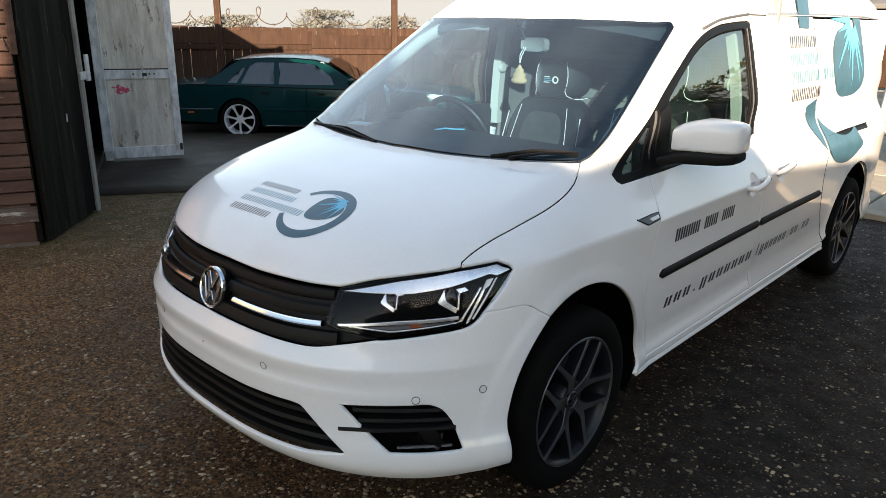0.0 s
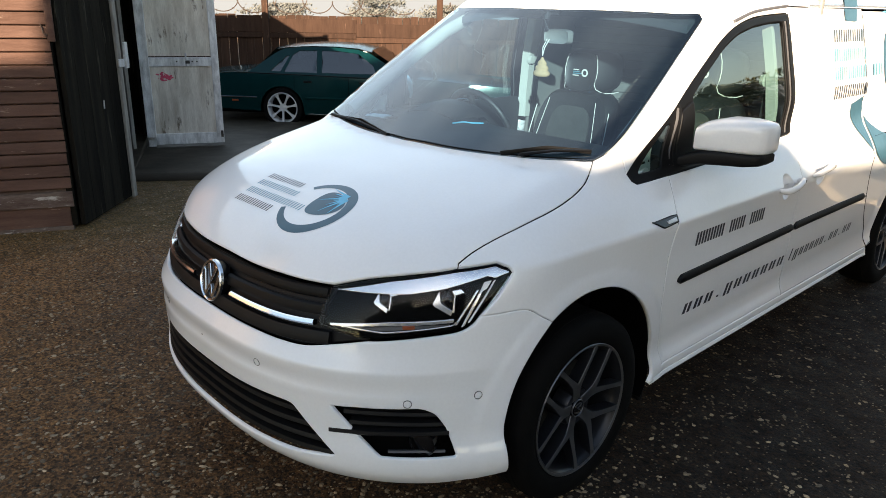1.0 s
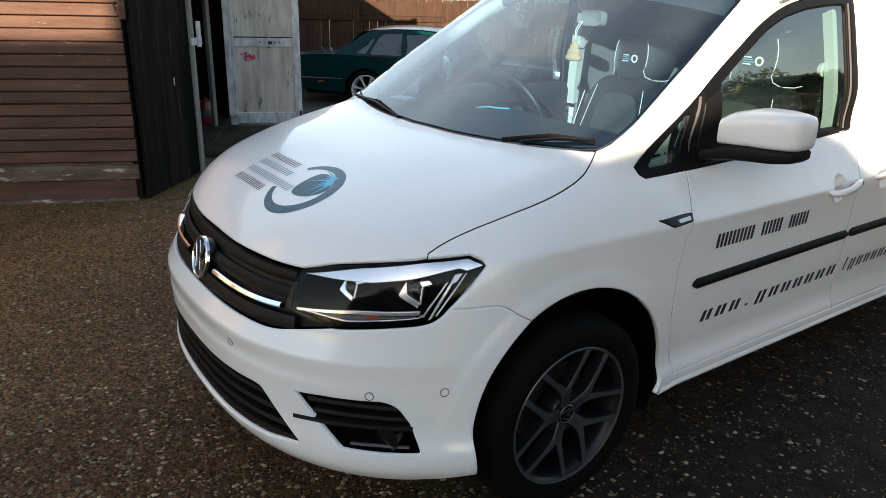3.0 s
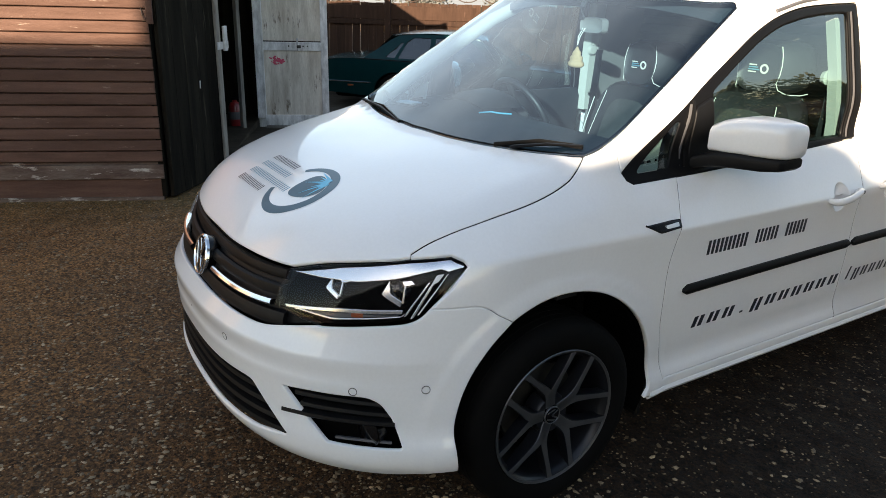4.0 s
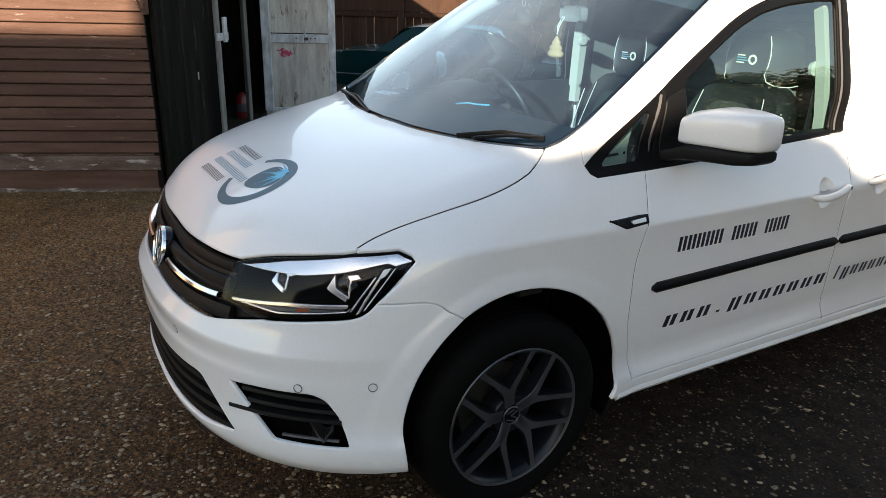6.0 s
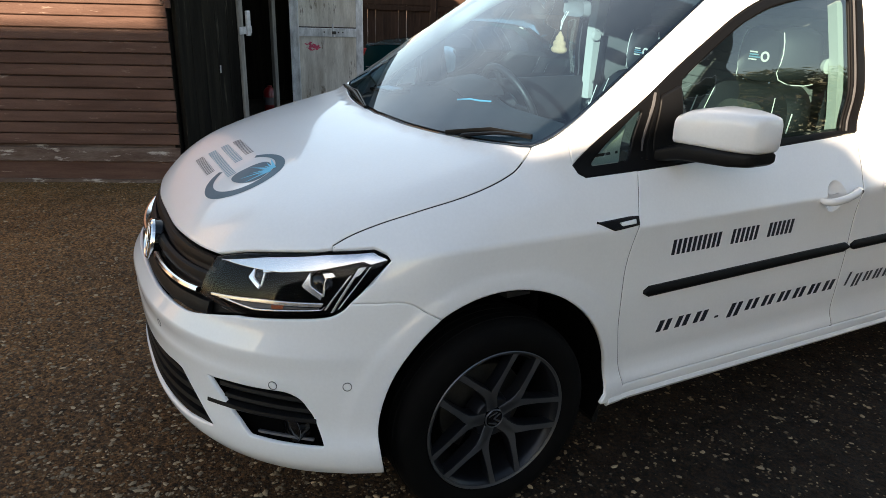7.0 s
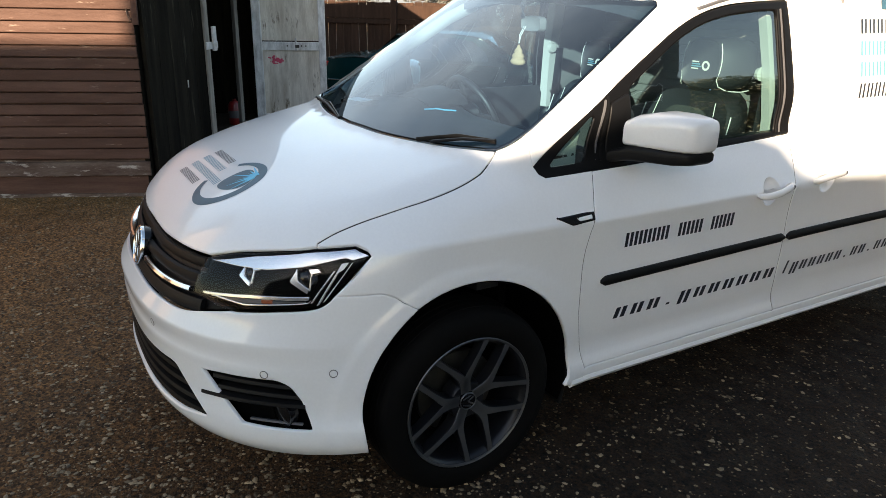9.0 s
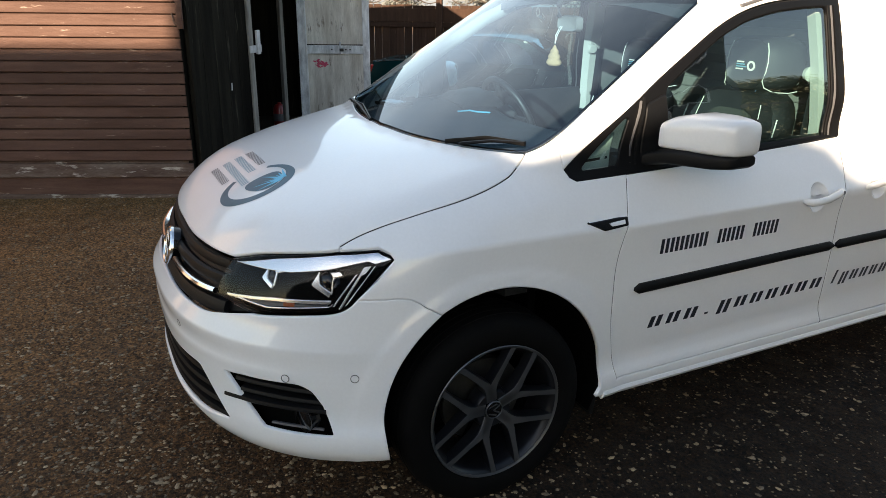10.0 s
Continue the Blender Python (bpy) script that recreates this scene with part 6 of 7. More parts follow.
side_ring = ring_arc(2.70, 1.22, 0.55, 0.44, 0.155, 192, 302, swell=0.1)
sheet("logo_ring", clip_low(side_ring, 2.0, 2.335), "side", VINYL_TEAL, slides[0], 0.0058, "teal ring printed on the side", 0.04)
sheet("logo_ring", clip_low(side_ring, 2.365, 3.6), "side", VINYL_TEAL, quarters[0], 0.0058, "teal ring printed on the side", 0.04)
sheet("logo_ring", [(2.06, 1.515), (2.205, 1.510), (2.225, 1.568), (2.060, 1.568)], "side", VINYL_TEAL, slides[0], 0.0058)
sheet("logo_ring", [(2.060, 1.576), (2.226, 1.576), (2.25, 1.665), (2.08, 1.665)], "side", VINYL_TEAL, van, 0.0085)
sheet("logo_ring", [(2.99, 1.565), (3.14, 1.565), (3.16, 1.40), (3.06, 1.38)], "side", VINYL_TEAL, quarters[0], 0.0062)
big_disc = sheet("logo_disc", [(2.87 + 0.30 * math.copysign(abs(math.cos(a)) ** 0.7, math.cos(a)), 1.325 + 0.19 * math.copysign(abs(math.sin(a)) ** 0.7, math.sin(a))) for a in np.linspace(0, 2 * math.pi, 60, endpoint=False)], "side", VINYL_TEAL, quarters[0], 0.0072, "dark teal disc with cyan rays")
burst(2.97, 1.55, 0.42, 172, 318, 11, 1.0, "side", big_disc, 0.0084)

# ---- inside the cab ----
def cushion(rows):
    return loft(rows)


def oval(cx, cy, cz, wx, wz, ny=0.0, power=0.5, count=28, tilt=0.0):
    """A rounded rectangle standing across the van."""
    out = []
    for a in np.linspace(0, 2 * math.pi, count, endpoint=False):
        ca, sa = math.cos(a), math.sin(a)
        x = wx * math.copysign(abs(ca) ** power, ca)
        z = wz * math.copysign(abs(sa) ** power, sa)
        out.append((cx + x, cy + ny + tilt * z, cz + z))
    return out


def seat(cx, drop):
    T = 0.30
    Z = -0.105 - drop
    back = cushion([oval(cx, 1.36, 0.99 + Z, 0.17, 0.26, tilt=T), oval(cx, 1.345, 0.985 + Z, 0.225, 0.295, tilt=T), oval(cx, 1.38, 0.985 + Z, 0.245, 0.31, tilt=T), oval(cx, 1.46, 0.985 + Z, 0.235, 0.305, tilt=T), oval(cx, 1.49, 0.985 + Z, 0.19, 0.27, tilt=T)])
    b = ob = part("cab_seat", back, LEATHER, van, "black leather seat with pale piping", smooth=True, sharp=60)
    centre = cushion([oval(cx, 1.352, 0.975 + Z, 0.13, 0.235, tilt=T), oval(cx, 1.335, 0.975 + Z, 0.135, 0.24, tilt=T), oval(cx, 1.332, 0.975 + Z, 0.10, 0.20, tilt=T)])
    part("centre_panel", centre, FABRIC, b, "charcoal centre panel", smooth=True, sharp=60)
    for s in (-1, 1):
        path = [(cx + s * (0.150 + 0.055 * math.sin(t * 1.5)), 1.322 + T * (z - 0.985 - Z), z) for t, z in zip(np.linspace(0, 1, 12), np.linspace(1.245 + Z, 0.76 + Z, 12))]
        part("piping", tube(path, 0.0018, 6), PIPING, b, "pale piping")
        wing = [(cx + s * (0.236 + 0.012 * math.sin(3.1 * t)), 1.355 + T * (z - 0.985 - Z) - 0.02, z) for t, z in zip(np.linspace(0, 1, 12), np.linspace(1.20 + Z, 0.72 + Z, 12))]
        part("piping", tube(wing, 0.0026, 6), PIPING, b, "pale piping")
    part("cushion", cushion([[(x, y2, z2) for x, y2, z2 in ring] for ring in (
        [(cx + 0.235 * math.copysign(abs(math.cos(a)) ** 0.5, math.cos(a)), y, 0.60 + 0.07 * math.copysign(abs(math.sin(a)) ** 0.6, math.sin(a))) for a in np.linspace(0, 2 * math.pi, 24, endpoint=False)] for y in (0.88, 0.95, 1.15, 1.38))]), LEATHER, ob, smooth=True, sharp=60)
    part("seat_base", block((0.44, 0.46, 0.24), (cx, 1.16, 0.42), bevel=0.03), DASH, ob)
    H = 0.12
    hz = 1.285 - drop
    head = part("headrest", cushion([oval(cx, 1.472, hz, 0.075, 0.07, tilt=H), oval(cx, 1.455, hz, 0.098, 0.098, tilt=H, power=0.62), oval(cx, 1.475, hz, 0.112, 0.110, tilt=H, power=0.62), oval(cx, 1.53, hz, 0.146, 0.112, tilt=H, power=0.62), oval(cx, 1.60, hz, 0.165, 0.108, tilt=H, power=0.62), oval(cx, 1.64, hz, 0.13, 0.08, tilt=H)]), LEATHER, ob, "black leather headrest", smooth=True, sharp=60)
    for s in (-1, 1):
        front = [(0.086, 0.0, 0.088), (0.098, 0.0, 0.055), (0.104, 0.002, 0.015), (0.102, 0.004, -0.025), (0.094, 0.004, -0.060), (0.102, 0.014, -0.086), (0.122, 0.050, -0.104), (0.150, 0.105, -0.106), (0.160, 0.140, -0.100)]
        part("piping", tube([(cx + s * x, 1.455 + y + H * z, hz + z) for x, y, z in front], 0.0021, 6), PIPING, ob, "pale piping")
        part("headrest_stalk", tube([(cx + s * 0.062, 1.475, hz - 0.07), (cx + s * 0.062, 1.445, hz - 0.16)], 0.008, 8), CHROME, ob, "chrome stalk", smooth=True)
    lx = cx
    for i, (w, mt) in enumerate(((0.036, PIPING), (0.042, LETTER_CYAN), (0.052, LETTER_CYAN), (0.038, PIPING))):
        part("embroidered_bar", block((w, 0.002, 0.005), (lx - 0.046 + w / 2, 1.4525 + H * (0.004 - i * 0.0095), hz + 0.008 - i * 0.0095), bevel=0), mt, ob)
    part("embroidered_ring", lathe([(0.012, 0.0), (0.012, 0.002), (0.020, 0.002), (0.020, 0.0)], 24, Matrix.Translation((lx + 0.028, 1.4535, hz - 0.006)) @ Matrix.Rotation(radians(90), 4, "X"), closed=True), PIPING, ob)


seat(0.345, 0.006)
seat(-0.325, 0.055)

rows = []
for x in np.linspace(-0.69, 0.69, 29):
    hump = 0.055 * math.exp(-((x + 0.38) / 0.17) ** 2)
    bow = 0.10 * (x / 0.69) ** 2
    rows.append([(x, 0.02 + bow, 0.98), (x, 0.10 + bow, 1.035), (x, 0.25 + bow * 0.8, 1.058), (x, 0.42 + bow * 0.5, 1.062 + hump * 0.6), (x, 0.56, 1.058 + hump), (x, 0.63, 1.030 + hump * 0.8), (x, 0.655, 0.98), (x, 0.63, 0.80), (x, 0.60, 0.62), (x, 0.02 + bow, 0.62)])
dash = part("dashboard", loft(rows), DASH, van, "dark grey moulded dashboard", smooth=True, sharp=50)
part("binnacle", loft([[(-0.38 + 0.16 * math.cos(a), y, 1.075 + h * max(0.0, math.sin(a))) for a in np.linspace(0, math.pi, 16)] + [(-0.54, y, 1.03), (-0.22, y, 1.03)][::-1] for y, h in ((0.44, 0.02), (0.50, 0.055), (0.60, 0.065), (0.64, 0.05))]), DASH, dash, smooth=True, sharp=60)
part("centre_console", block((0.34, 0.12, 0.42), (0.0, 0.66, 0.80), Matrix.Rotation(radians(-12), 4, "X"), bevel=0.02), DASH, dash)
for x in (-0.12, 0.12, 0.58, -0.62):
    part("air_vent", block((0.12, 0.02, 0.075), (x, 0.655, 0.965), bevel=0.012), BLACK_GLOSS, dash)

# steering wheel
SW = Matrix.Translation((-0.385, 0.775, 1.00)) @ Matrix.Rotation(radians(-64), 4, "X")
def sw(name, bm, mat):
    bmesh.ops.transform(bm, matrix=SW, verts=bm.verts)
    return part(name, bm, mat, wheel_ob, smooth=True)
wheel_ob = van
wheel_ob = sw("steering_wheel", tube([(0.188 * math.cos(a), 0.188 * math.sin(a), 0) for a in np.linspace(0, 2 * math.pi, 48, endpoint=False)], 0.0155, 10, closed=True), LEATHER)
sw("boss", lathe([(0.0, 0.02), (0.05, 0.018), (0.07, 0.0), (0.06, -0.04)], 28), DASH)
for a in (0, math.pi, 1.5 * math.pi):
    sw("spoke", block((0.14, 0.035, 0.014), (0.115 * math.cos(a), 0.115 * math.sin(a), -0.004), Matrix.Rotation(a, 4, "Z"), bevel=0.005), DASH)
sw("column", tube([(0, 0, -0.03), (0, 0.02, -0.22)], 0.045, 12), DASH)

# bulkhead, pillars, lining, door cards
bulk = part("cab_bulkhead", block((1.42, 0.03, 1.35), (0, 1.80, 0.98), bevel=0.01), BULKHEAD, van, "grey ribbed bulkhead")
for z in np.arange(0.45, 1.6, 0.085):
    part("rib", block((1.36, 0.018, 0.05), (0, 1.781, z), bevel=0.008), BULKHEAD, bulk)
for s in (-1, 1):
    trim = part("pillar_trim", loft([[(s * 0.735 - s * dx, y, z), (s * 0.69 - s * dx, y + 0.012, z), (s * 0.69 - s * dx, y + 0.075, z), (s * 0.735 - s * dx, y + 0.09, z)] for z, y, dx in ((0.95, 1.44, 0.0), (1.10, 1.435, 0.005), (1.3, 1.42, 0.03), (1.55, 1.40, 0.085))]), TRIM_CREAM, van, "pale moulded pillar trim", smooth=True, sharp=40)
    part("cover", loft([[(s * 0.735 - s * dx, y, z), (s * 0.70 - s * dx, y + 0.01, z), (s * 0.70 - s * dx, y + 0.055, z), (s * 0.735 - s * dx, y + 0.065, z)] for z, y, dx in ((1.0, 1.545, 0.0), (1.2, 1.53, 0.02), (1.45, 1.50, 0.06), (1.56, 1.48, 0.085))]), TRIM_CREAM, trim, smooth=True, sharp=40)
    part("belt_anchor", lathe([(0, 0.02), (0.022, 0.017), (0.028, 0.0)], 18, Matrix.Translation((s * 0.66, 1.44, 1.27)) @ Matrix.Rotation(radians(-90 * s), 4, "Y")), TRIM_CREAM, trim, smooth=True)
    part("belt_webbing", block((0.003, 0.045, 0.62), (s * 0.652, 1.47, 0.96), Matrix.Rotation(radians(-4), 4, "X"), bevel=0), DASH, trim)
    card = part("door_card", loft([[(s * 0.79, y, 0.40), (s * 0.75, y, 0.44), (s * 0.735, y, 0.80), (s * 0.725, y, 1.025), (s * 0.745, y, 1.064), (s * 0.768, y, 1.062)] for y in np.linspace(0.46, 1.44, 8)]), DASH, van, "dark moulded inner door panel", smooth=True, sharp=50)
    part("armrest", block((0.07, 0.42, 0.06), (s * 0.71, 1.12, 0.82), bevel=0.02), LEATHER, card)
    part("pull", tube([(s * 0.715, 0.74, 0.94), (s * 0.69, 0.80, 0.95), (s * 0.69, 0.90, 0.95), (s * 0.715, 0.96, 0.94)], 0.010, 8), CHROME, card, smooth=True)
    part("windscreen_pillar_trim", tube([(s * 0.715, 0.25, 1.085), (s * 0.708, 0.37, 1.165), (s * 0.690, 0.55, 1.275), (s * 0.662, 0.79, 1.425), (s * 0.64, 0.93, 1.49)], 0.030, 10, flat=(0.8, 1.0)), TRIM_CREAM, van, "pale pillar trim", smooth=True)
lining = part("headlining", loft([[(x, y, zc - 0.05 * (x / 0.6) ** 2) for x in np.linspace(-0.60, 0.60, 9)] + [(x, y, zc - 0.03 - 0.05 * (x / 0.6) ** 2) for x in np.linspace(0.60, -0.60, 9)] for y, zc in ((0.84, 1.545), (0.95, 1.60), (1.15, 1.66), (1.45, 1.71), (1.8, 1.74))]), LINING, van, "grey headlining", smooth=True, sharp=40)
for s in (-1, 1):
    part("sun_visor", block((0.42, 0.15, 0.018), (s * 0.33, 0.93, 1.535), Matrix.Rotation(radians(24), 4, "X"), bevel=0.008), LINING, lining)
for s in (-1, 1):
    part("side_lining", block((0.02, 0.34, 1.15), (s * 0.70, 1.655, 0.98), Matrix.Rotation(radians(-7 * s), 4, "Y"), bevel=0.006), BULKHEAD, bulk)
floor_pan = part("cab_floor", block((1.4, 1.7, 0.03), (0, 1.0, 0.32), bevel=0.01), DEEP_BLACK, van)
part("toe_board", block((1.4, 0.03, 0.75), (0, 0.22, 0.62), bevel=0.01), DEEP_BLACK, floor_pan)

# rear-view mirror and the toy on its string
mirror = part("rear_view_mirror", loft([oval(0.050, 0.765, 1.432, 0.052, 0.020), oval(0.050, 0.757, 1.432, 0.064, 0.028), oval(0.050, 0.775, 1.432, 0.070, 0.031), oval(0.050, 0.785, 1.432, 0.070, 0.031)]), MIRROR_GREY, van, "rear-view mirror with a pale grey back", smooth=True, sharp=60)
part("glass", block((0.13, 0.003, 0.050), (0.050, 0.787, 1.432), bevel=0.001), CHROME, mirror)
part("stalk", tube([(0.0, 0.755, 1.455), (0.0, 0.75, 1.50), (0.0, 0.77, 1.545)], 0.012, 8), DASH, mirror, smooth=True)
part("sensor_box", block((0.10, 0.09, 0.03), (0.0, 0.80, 1.55), Matrix.Rotation(radians(30), 4, "X"), bevel=0.01), DASH, mirror)
toy = thing("hanging_toy", (-0.005, 0.745, 1.30), "small tan swirl-shaped soft toy hanging on a cord", "toy")
TOY = Matrix.Translation((-0.005, 0.745, 1.265)) @ Matrix.Diagonal((1.0, 0.6, 0.92, 1))
part("body", lathe([(0.0, 0.0), (0.030, 0.0), (0.041, 0.008), (0.042, 0.018), (0.033, 0.028), (0.031, 0.030), (0.034, 0.037), (0.031, 0.046), (0.022, 0.053), (0.023, 0.058), (0.021, 0.066), (0.012, 0.075), (0.006, 0.086), (0.0, 0.09)], 28, TOY), TOY_TAN, toy, smooth=True, sharp=80)
part("cord", tube([(-0.005, 0.745, 1.352), (0.0, 0.75, 1.385), (0.01, 0.765, 1.42)], 0.0022, 6), PIPING, toy)
part("cord", tube([(-0.005, 0.745, 1.352), (-0.010, 0.75, 1.385), (-0.002, 0.765, 1.42)], 0.0022, 6), PIPING, toy)
cable = thing("charging_cable", (-0.15, 0.48, 1.07), "short blue cable lying on the dashboard", "cable")
part("lead", tube([(-0.19, 0.40, 1.072), (-0.175, 0.45, 1.075), (-0.14, 0.47, 1.073), (-0.125, 0.52, 1.069)], 0.0035, 8), BLUE_CABLE, cable, smooth=True)
tray = thing("notebook", (-0.50, 0.24, 1.07), "dark notebook with pale pages on the dashboard", "notebook")
part("cover", block((0.15, 0.10, 0.012), (-0.50, 0.24, 1.074), Matrix.Rotation(0.3, 4, "Z"), bevel=0.003), DEEP_BLACK, tray)
part("pages", block((0.10, 0.06, 0.006), (-0.49, 0.235, 1.083), Matrix.Rotation(0.3, 4, "Z"), bevel=0.001), PAPER, tray)

# ---- green saloon by the fence ----
def curved_sheet(name, loops, place, mat, parent, label="", step=0.06, thick=0.01):
    """A flat outline with openings, bent by a rule and given a thickness."""
    flat = [np.array(l, float) for l in loops]
    allq = np.vstack(flat)
    lo, hi = flat[0].min(0), flat[0].max(0)
    gx, gy = np.meshgrid(np.arange(lo[0] + step / 2, hi[0], step), np.arange(lo[1] + step / 2, hi[1], step))
    grid = np.stack([gx.ravel(), gy.ravel()], 1)
    grid = grid[within(grid, flat)]
    if len(grid):
        near = np.array([np.min(np.sum((allq - g) ** 2, 1)) for g in grid])
        grid = grid[near > (0.4 * step) ** 2]
    co, ed, k = [], [], 0
    for q in flat:
        co += [Vector(p) for p in q]
        ed += [(k + i, k + (i + 1) % len(q)) for i in range(len(q))]
        k += len(q)
    co += [Vector(p) for p in grid]
    vs, _, fs, _, _, _ = delaunay_2d_cdt(co, ed, [], 0, 1e-6)
    vq = np.array([tuple(v) for v in vs])
    fs = np.array([tuple(f) for f in fs if len(f) == 3])
    fs = fs[within(vq[fs].mean(1), flat)]
    bm = bmesh.new()
    bv = [bm.verts.new(place(*v)) for v in vq]
    for f in fs:
        bm.faces.new([bv[i] for i in f])
    bmesh.ops.recalc_face_normals(bm, faces=bm.faces)
    bmesh.ops.solidify(bm, geom=bm.faces[:], thickness=thick)
    return part(name, bm, mat, parent, label, smooth=True, sharp=50)


# local frame: x forward from the rear axle, y to the car's far side, z up from the ground
CAR = frame_at((-8.17, 4.29, -0.385), (0.733, 0.68))


def saloon():
    car = thing("saloon_car", CAR, "dark metallic green saloon car with silver alloy wheels", "car")
    start = set(bpy.data.objects)
    GAUGE = 0.78

    def lower(s, z):
        w = 0.905 - 0.13 * max(0.0, (z - 0.55)) ** 2 * 4 - 0.12 * max(0.0, 0.42 - z) - 0.12 * max(0.0, -0.65 - s) ** 2 - 0.05 * max(0.0, s - 3.0) ** 2
        return (s, 0.9 - w, z)

    def upper(s, z):
        return (s - 0.16, 0.9 - (0.862 - 0.52 * (z - 0.84)), z)
    arch = [(0.0 - 0.345 * math.cos(a), 0.31 + 0.345 * math.sin(a)) for a in np.linspace(math.radians(8), math.radians(172), 22)]
    arch2 = [(2.87 - 0.345 * math.cos(a), 0.31 + 0.345 * math.sin(a)) for a in np.linspace(math.radians(8), math.radians(172), 22)]
    base = [(-1.24, 0.30), (-0.36, 0.26)] + arch + [(0.36, 0.22), (2.5, 0.22)] + arch2 + [(3.24, 0.25), (3.75, 0.3), (3.80, 0.55), (3.6, 0.72), (2.3, 0.80), (1.0, 0.82), (-0.2, 0.845), (-0.80, 0.845), (-1.22, 0.80), (-1.30, 0.6)]
    curved_sheet("side_panel", [dense(base, 0.05, True)], lower, GREEN_PAINT, car, "metallic green side")
    far = curved_sheet("side_panel", [dense(base, 0.08, True)], lambda s, z: (s, 1.8 - lower(s, z)[1], z), GREEN_PAINT, car)
    deck = lambda s0, s1, z0, z1, wide, n=10: loft([[(s, 0.9 + wide * t, z + 0.05 * (1 - t * t)) for t in np.linspace(-1, 1, 15)] for s, z in [(s0 + (s1 - s0) * k / n, z0 + (z1 - z0) * k / n + 0.02 * math.sin(math.pi * k / n)) for k in range(n + 1)]], closed_ring=False, caps=False)
    part("boot_lid", deck(-1.25, -0.40, 0.80, 0.85, 0.80), GREEN_PAINT, car, smooth=True)
    part("bonnet", deck(2.15, 3.70, 0.815, 0.66, 0.80), GREEN_PAINT, car, smooth=True)
    part("tail_panel", block((0.06, 1.62, 0.5), (-1.25, 0.9, 0.58), bevel=0.03), GREEN_PAINT, car)
    part("rear_bumper", block((0.16, 1.74, 0.20), (-1.27, 0.9, 0.44), bevel=0.05, segments=3), GREEN_PAINT, car)
    part("tail_lamp", block((0.05, 0.30, 0.14), (-1.275, 0.20, 0.70), bevel=0.02), RED_LENS, car, "red tail lamp")
    part("tail_lamp", block((0.05, 0.30, 0.14), (-1.275, 1.60, 0.70), bevel=0.02), RED_LENS, car, "red tail lamp")
    part("core", block((4.7, 1.5, 0.42), (1.25, 0.9, 0.42), bevel=0.05), DEEP_BLACK, car)
    # cabin
    roof = loft([[(s - 0.16, 0.9 + w * t, z - 0.035 * t * t) for t in np.linspace(-1, 1, 13)] for s, z, w in ((0.02, 1.235, 0.60), (0.22, 1.275, 0.615), (0.6, 1.30, 0.625), (1.0, 1.30, 0.625), (1.35, 1.275, 0.615), (1.55, 1.225, 0.60))], closed_ring=False, caps=False)
    part("roof", roof, GREEN_PAINT, car, smooth=True)
    outer = [(-0.42, 0.835), (-0.20, 0.98), (0.02, 1.14), (0.16, 1.215), (0.45, 1.25), (1.0, 1.25), (1.35, 1.225), (1.55, 1.17), (2.10, 0.86), (2.10, 0.80), (1.0, 0.81)]
    win1 = [(0.20, 0.875), (0.72, 0.87), (0.70, 1.20), (0.42, 1.195), (0.32, 1.13)]
    win2 = [(0.80, 0.87), (1.66, 0.87), (1.60, 1.0), (1.36, 1.165), (1.05, 1.20), (0.78, 1.20)]
    win0 = [(-0.02, 0.885), (0.14, 0.88), (0.27, 1.12), (0.22, 1.11)]
    for place_rule in (upper, lambda s, z: (upper(s, z)[0], 1.8 - upper(s, z)[1], z)):
        fr = curved_sheet("cabin_side", [dense(outer, 0.06, True)] + [dense(w, 0.05, True) for w in (win1, win2, win0)], place_rule, GREEN_PAINT, car)
        for w in (win1, win2, win0):
            curved_sheet("window", [dense(w, 0.06, True)], lambda s, z, pr=place_rule: (pr(s, z)[0], pr(s, z)[1] + (0.012 if pr is upper else -0.012), z), CAR_GLASS, fr, thick=0.004)
    part("rear_screen", loft([[(s - 0.16, 0.9 + w * t, z) for t in np.linspace(-1, 1, 9)] for s, z, w in ((-0.34, 0.875, 0.66), (-0.15, 1.06, 0.62), (0.03, 1.23, 0.57))], closed_ring=False, caps=False), CAR_GLASS, car, smooth=True)
    part("windscreen", loft([[(s - 0.16, 0.9 + w * t, z) for t in np.linspace(-1, 1, 9)] for s, z, w in ((2.12, 0.845, 0.68), (1.85, 1.04, 0.62), (1.55, 1.222, 0.58))], closed_ring=False, caps=False), CAR_GLASS, car, smooth=True)
    for s in (0.52, 1.55):
        part("seat", block((0.16, 0.46, 0.62), (s - 0.16, 0.46, 0.78), Matrix.Rotation(radians(-14), 4, "Y"), bevel=0.06, segments=3), BULKHEAD, car)
        part("headrest", block((0.09, 0.24, 0.17), (s - 0.28, 0.46, 1.12), bevel=0.04, segments=3), PAPER, car, "pale headrest")
    part("rear_shelf", block((0.5, 1.3, 0.03), (0.02, 0.9, 0.86)), DASH, car)
    # trim
    def line(name, pts, r, mat, label=""):
        part(name, tube([lower(s, z)[:1] + (lower(s, z)[1] - 0.008,) + (z,) for s, z in pts], r, 8, flat=(0.6, 1.0)), mat, car, label, smooth=True)
    line("bumper_strip", [(-1.24, 0.475), (-0.8, 0.478), (-0.4, 0.48)], 0.010, CHROME, "bright bumper strip")
    line("side_strip", [(0.40, 0.485), (1.05, 0.485)], 0.016, GREEN_PAINT)
    line("side_strip", [(1.09, 0.485), (2.4, 0.485)], 0.016, GREEN_PAINT)
    line("sill_strip", [(0.42, 0.232), (2.45, 0.232)], 0.006, CHROME, "bright sill strip")
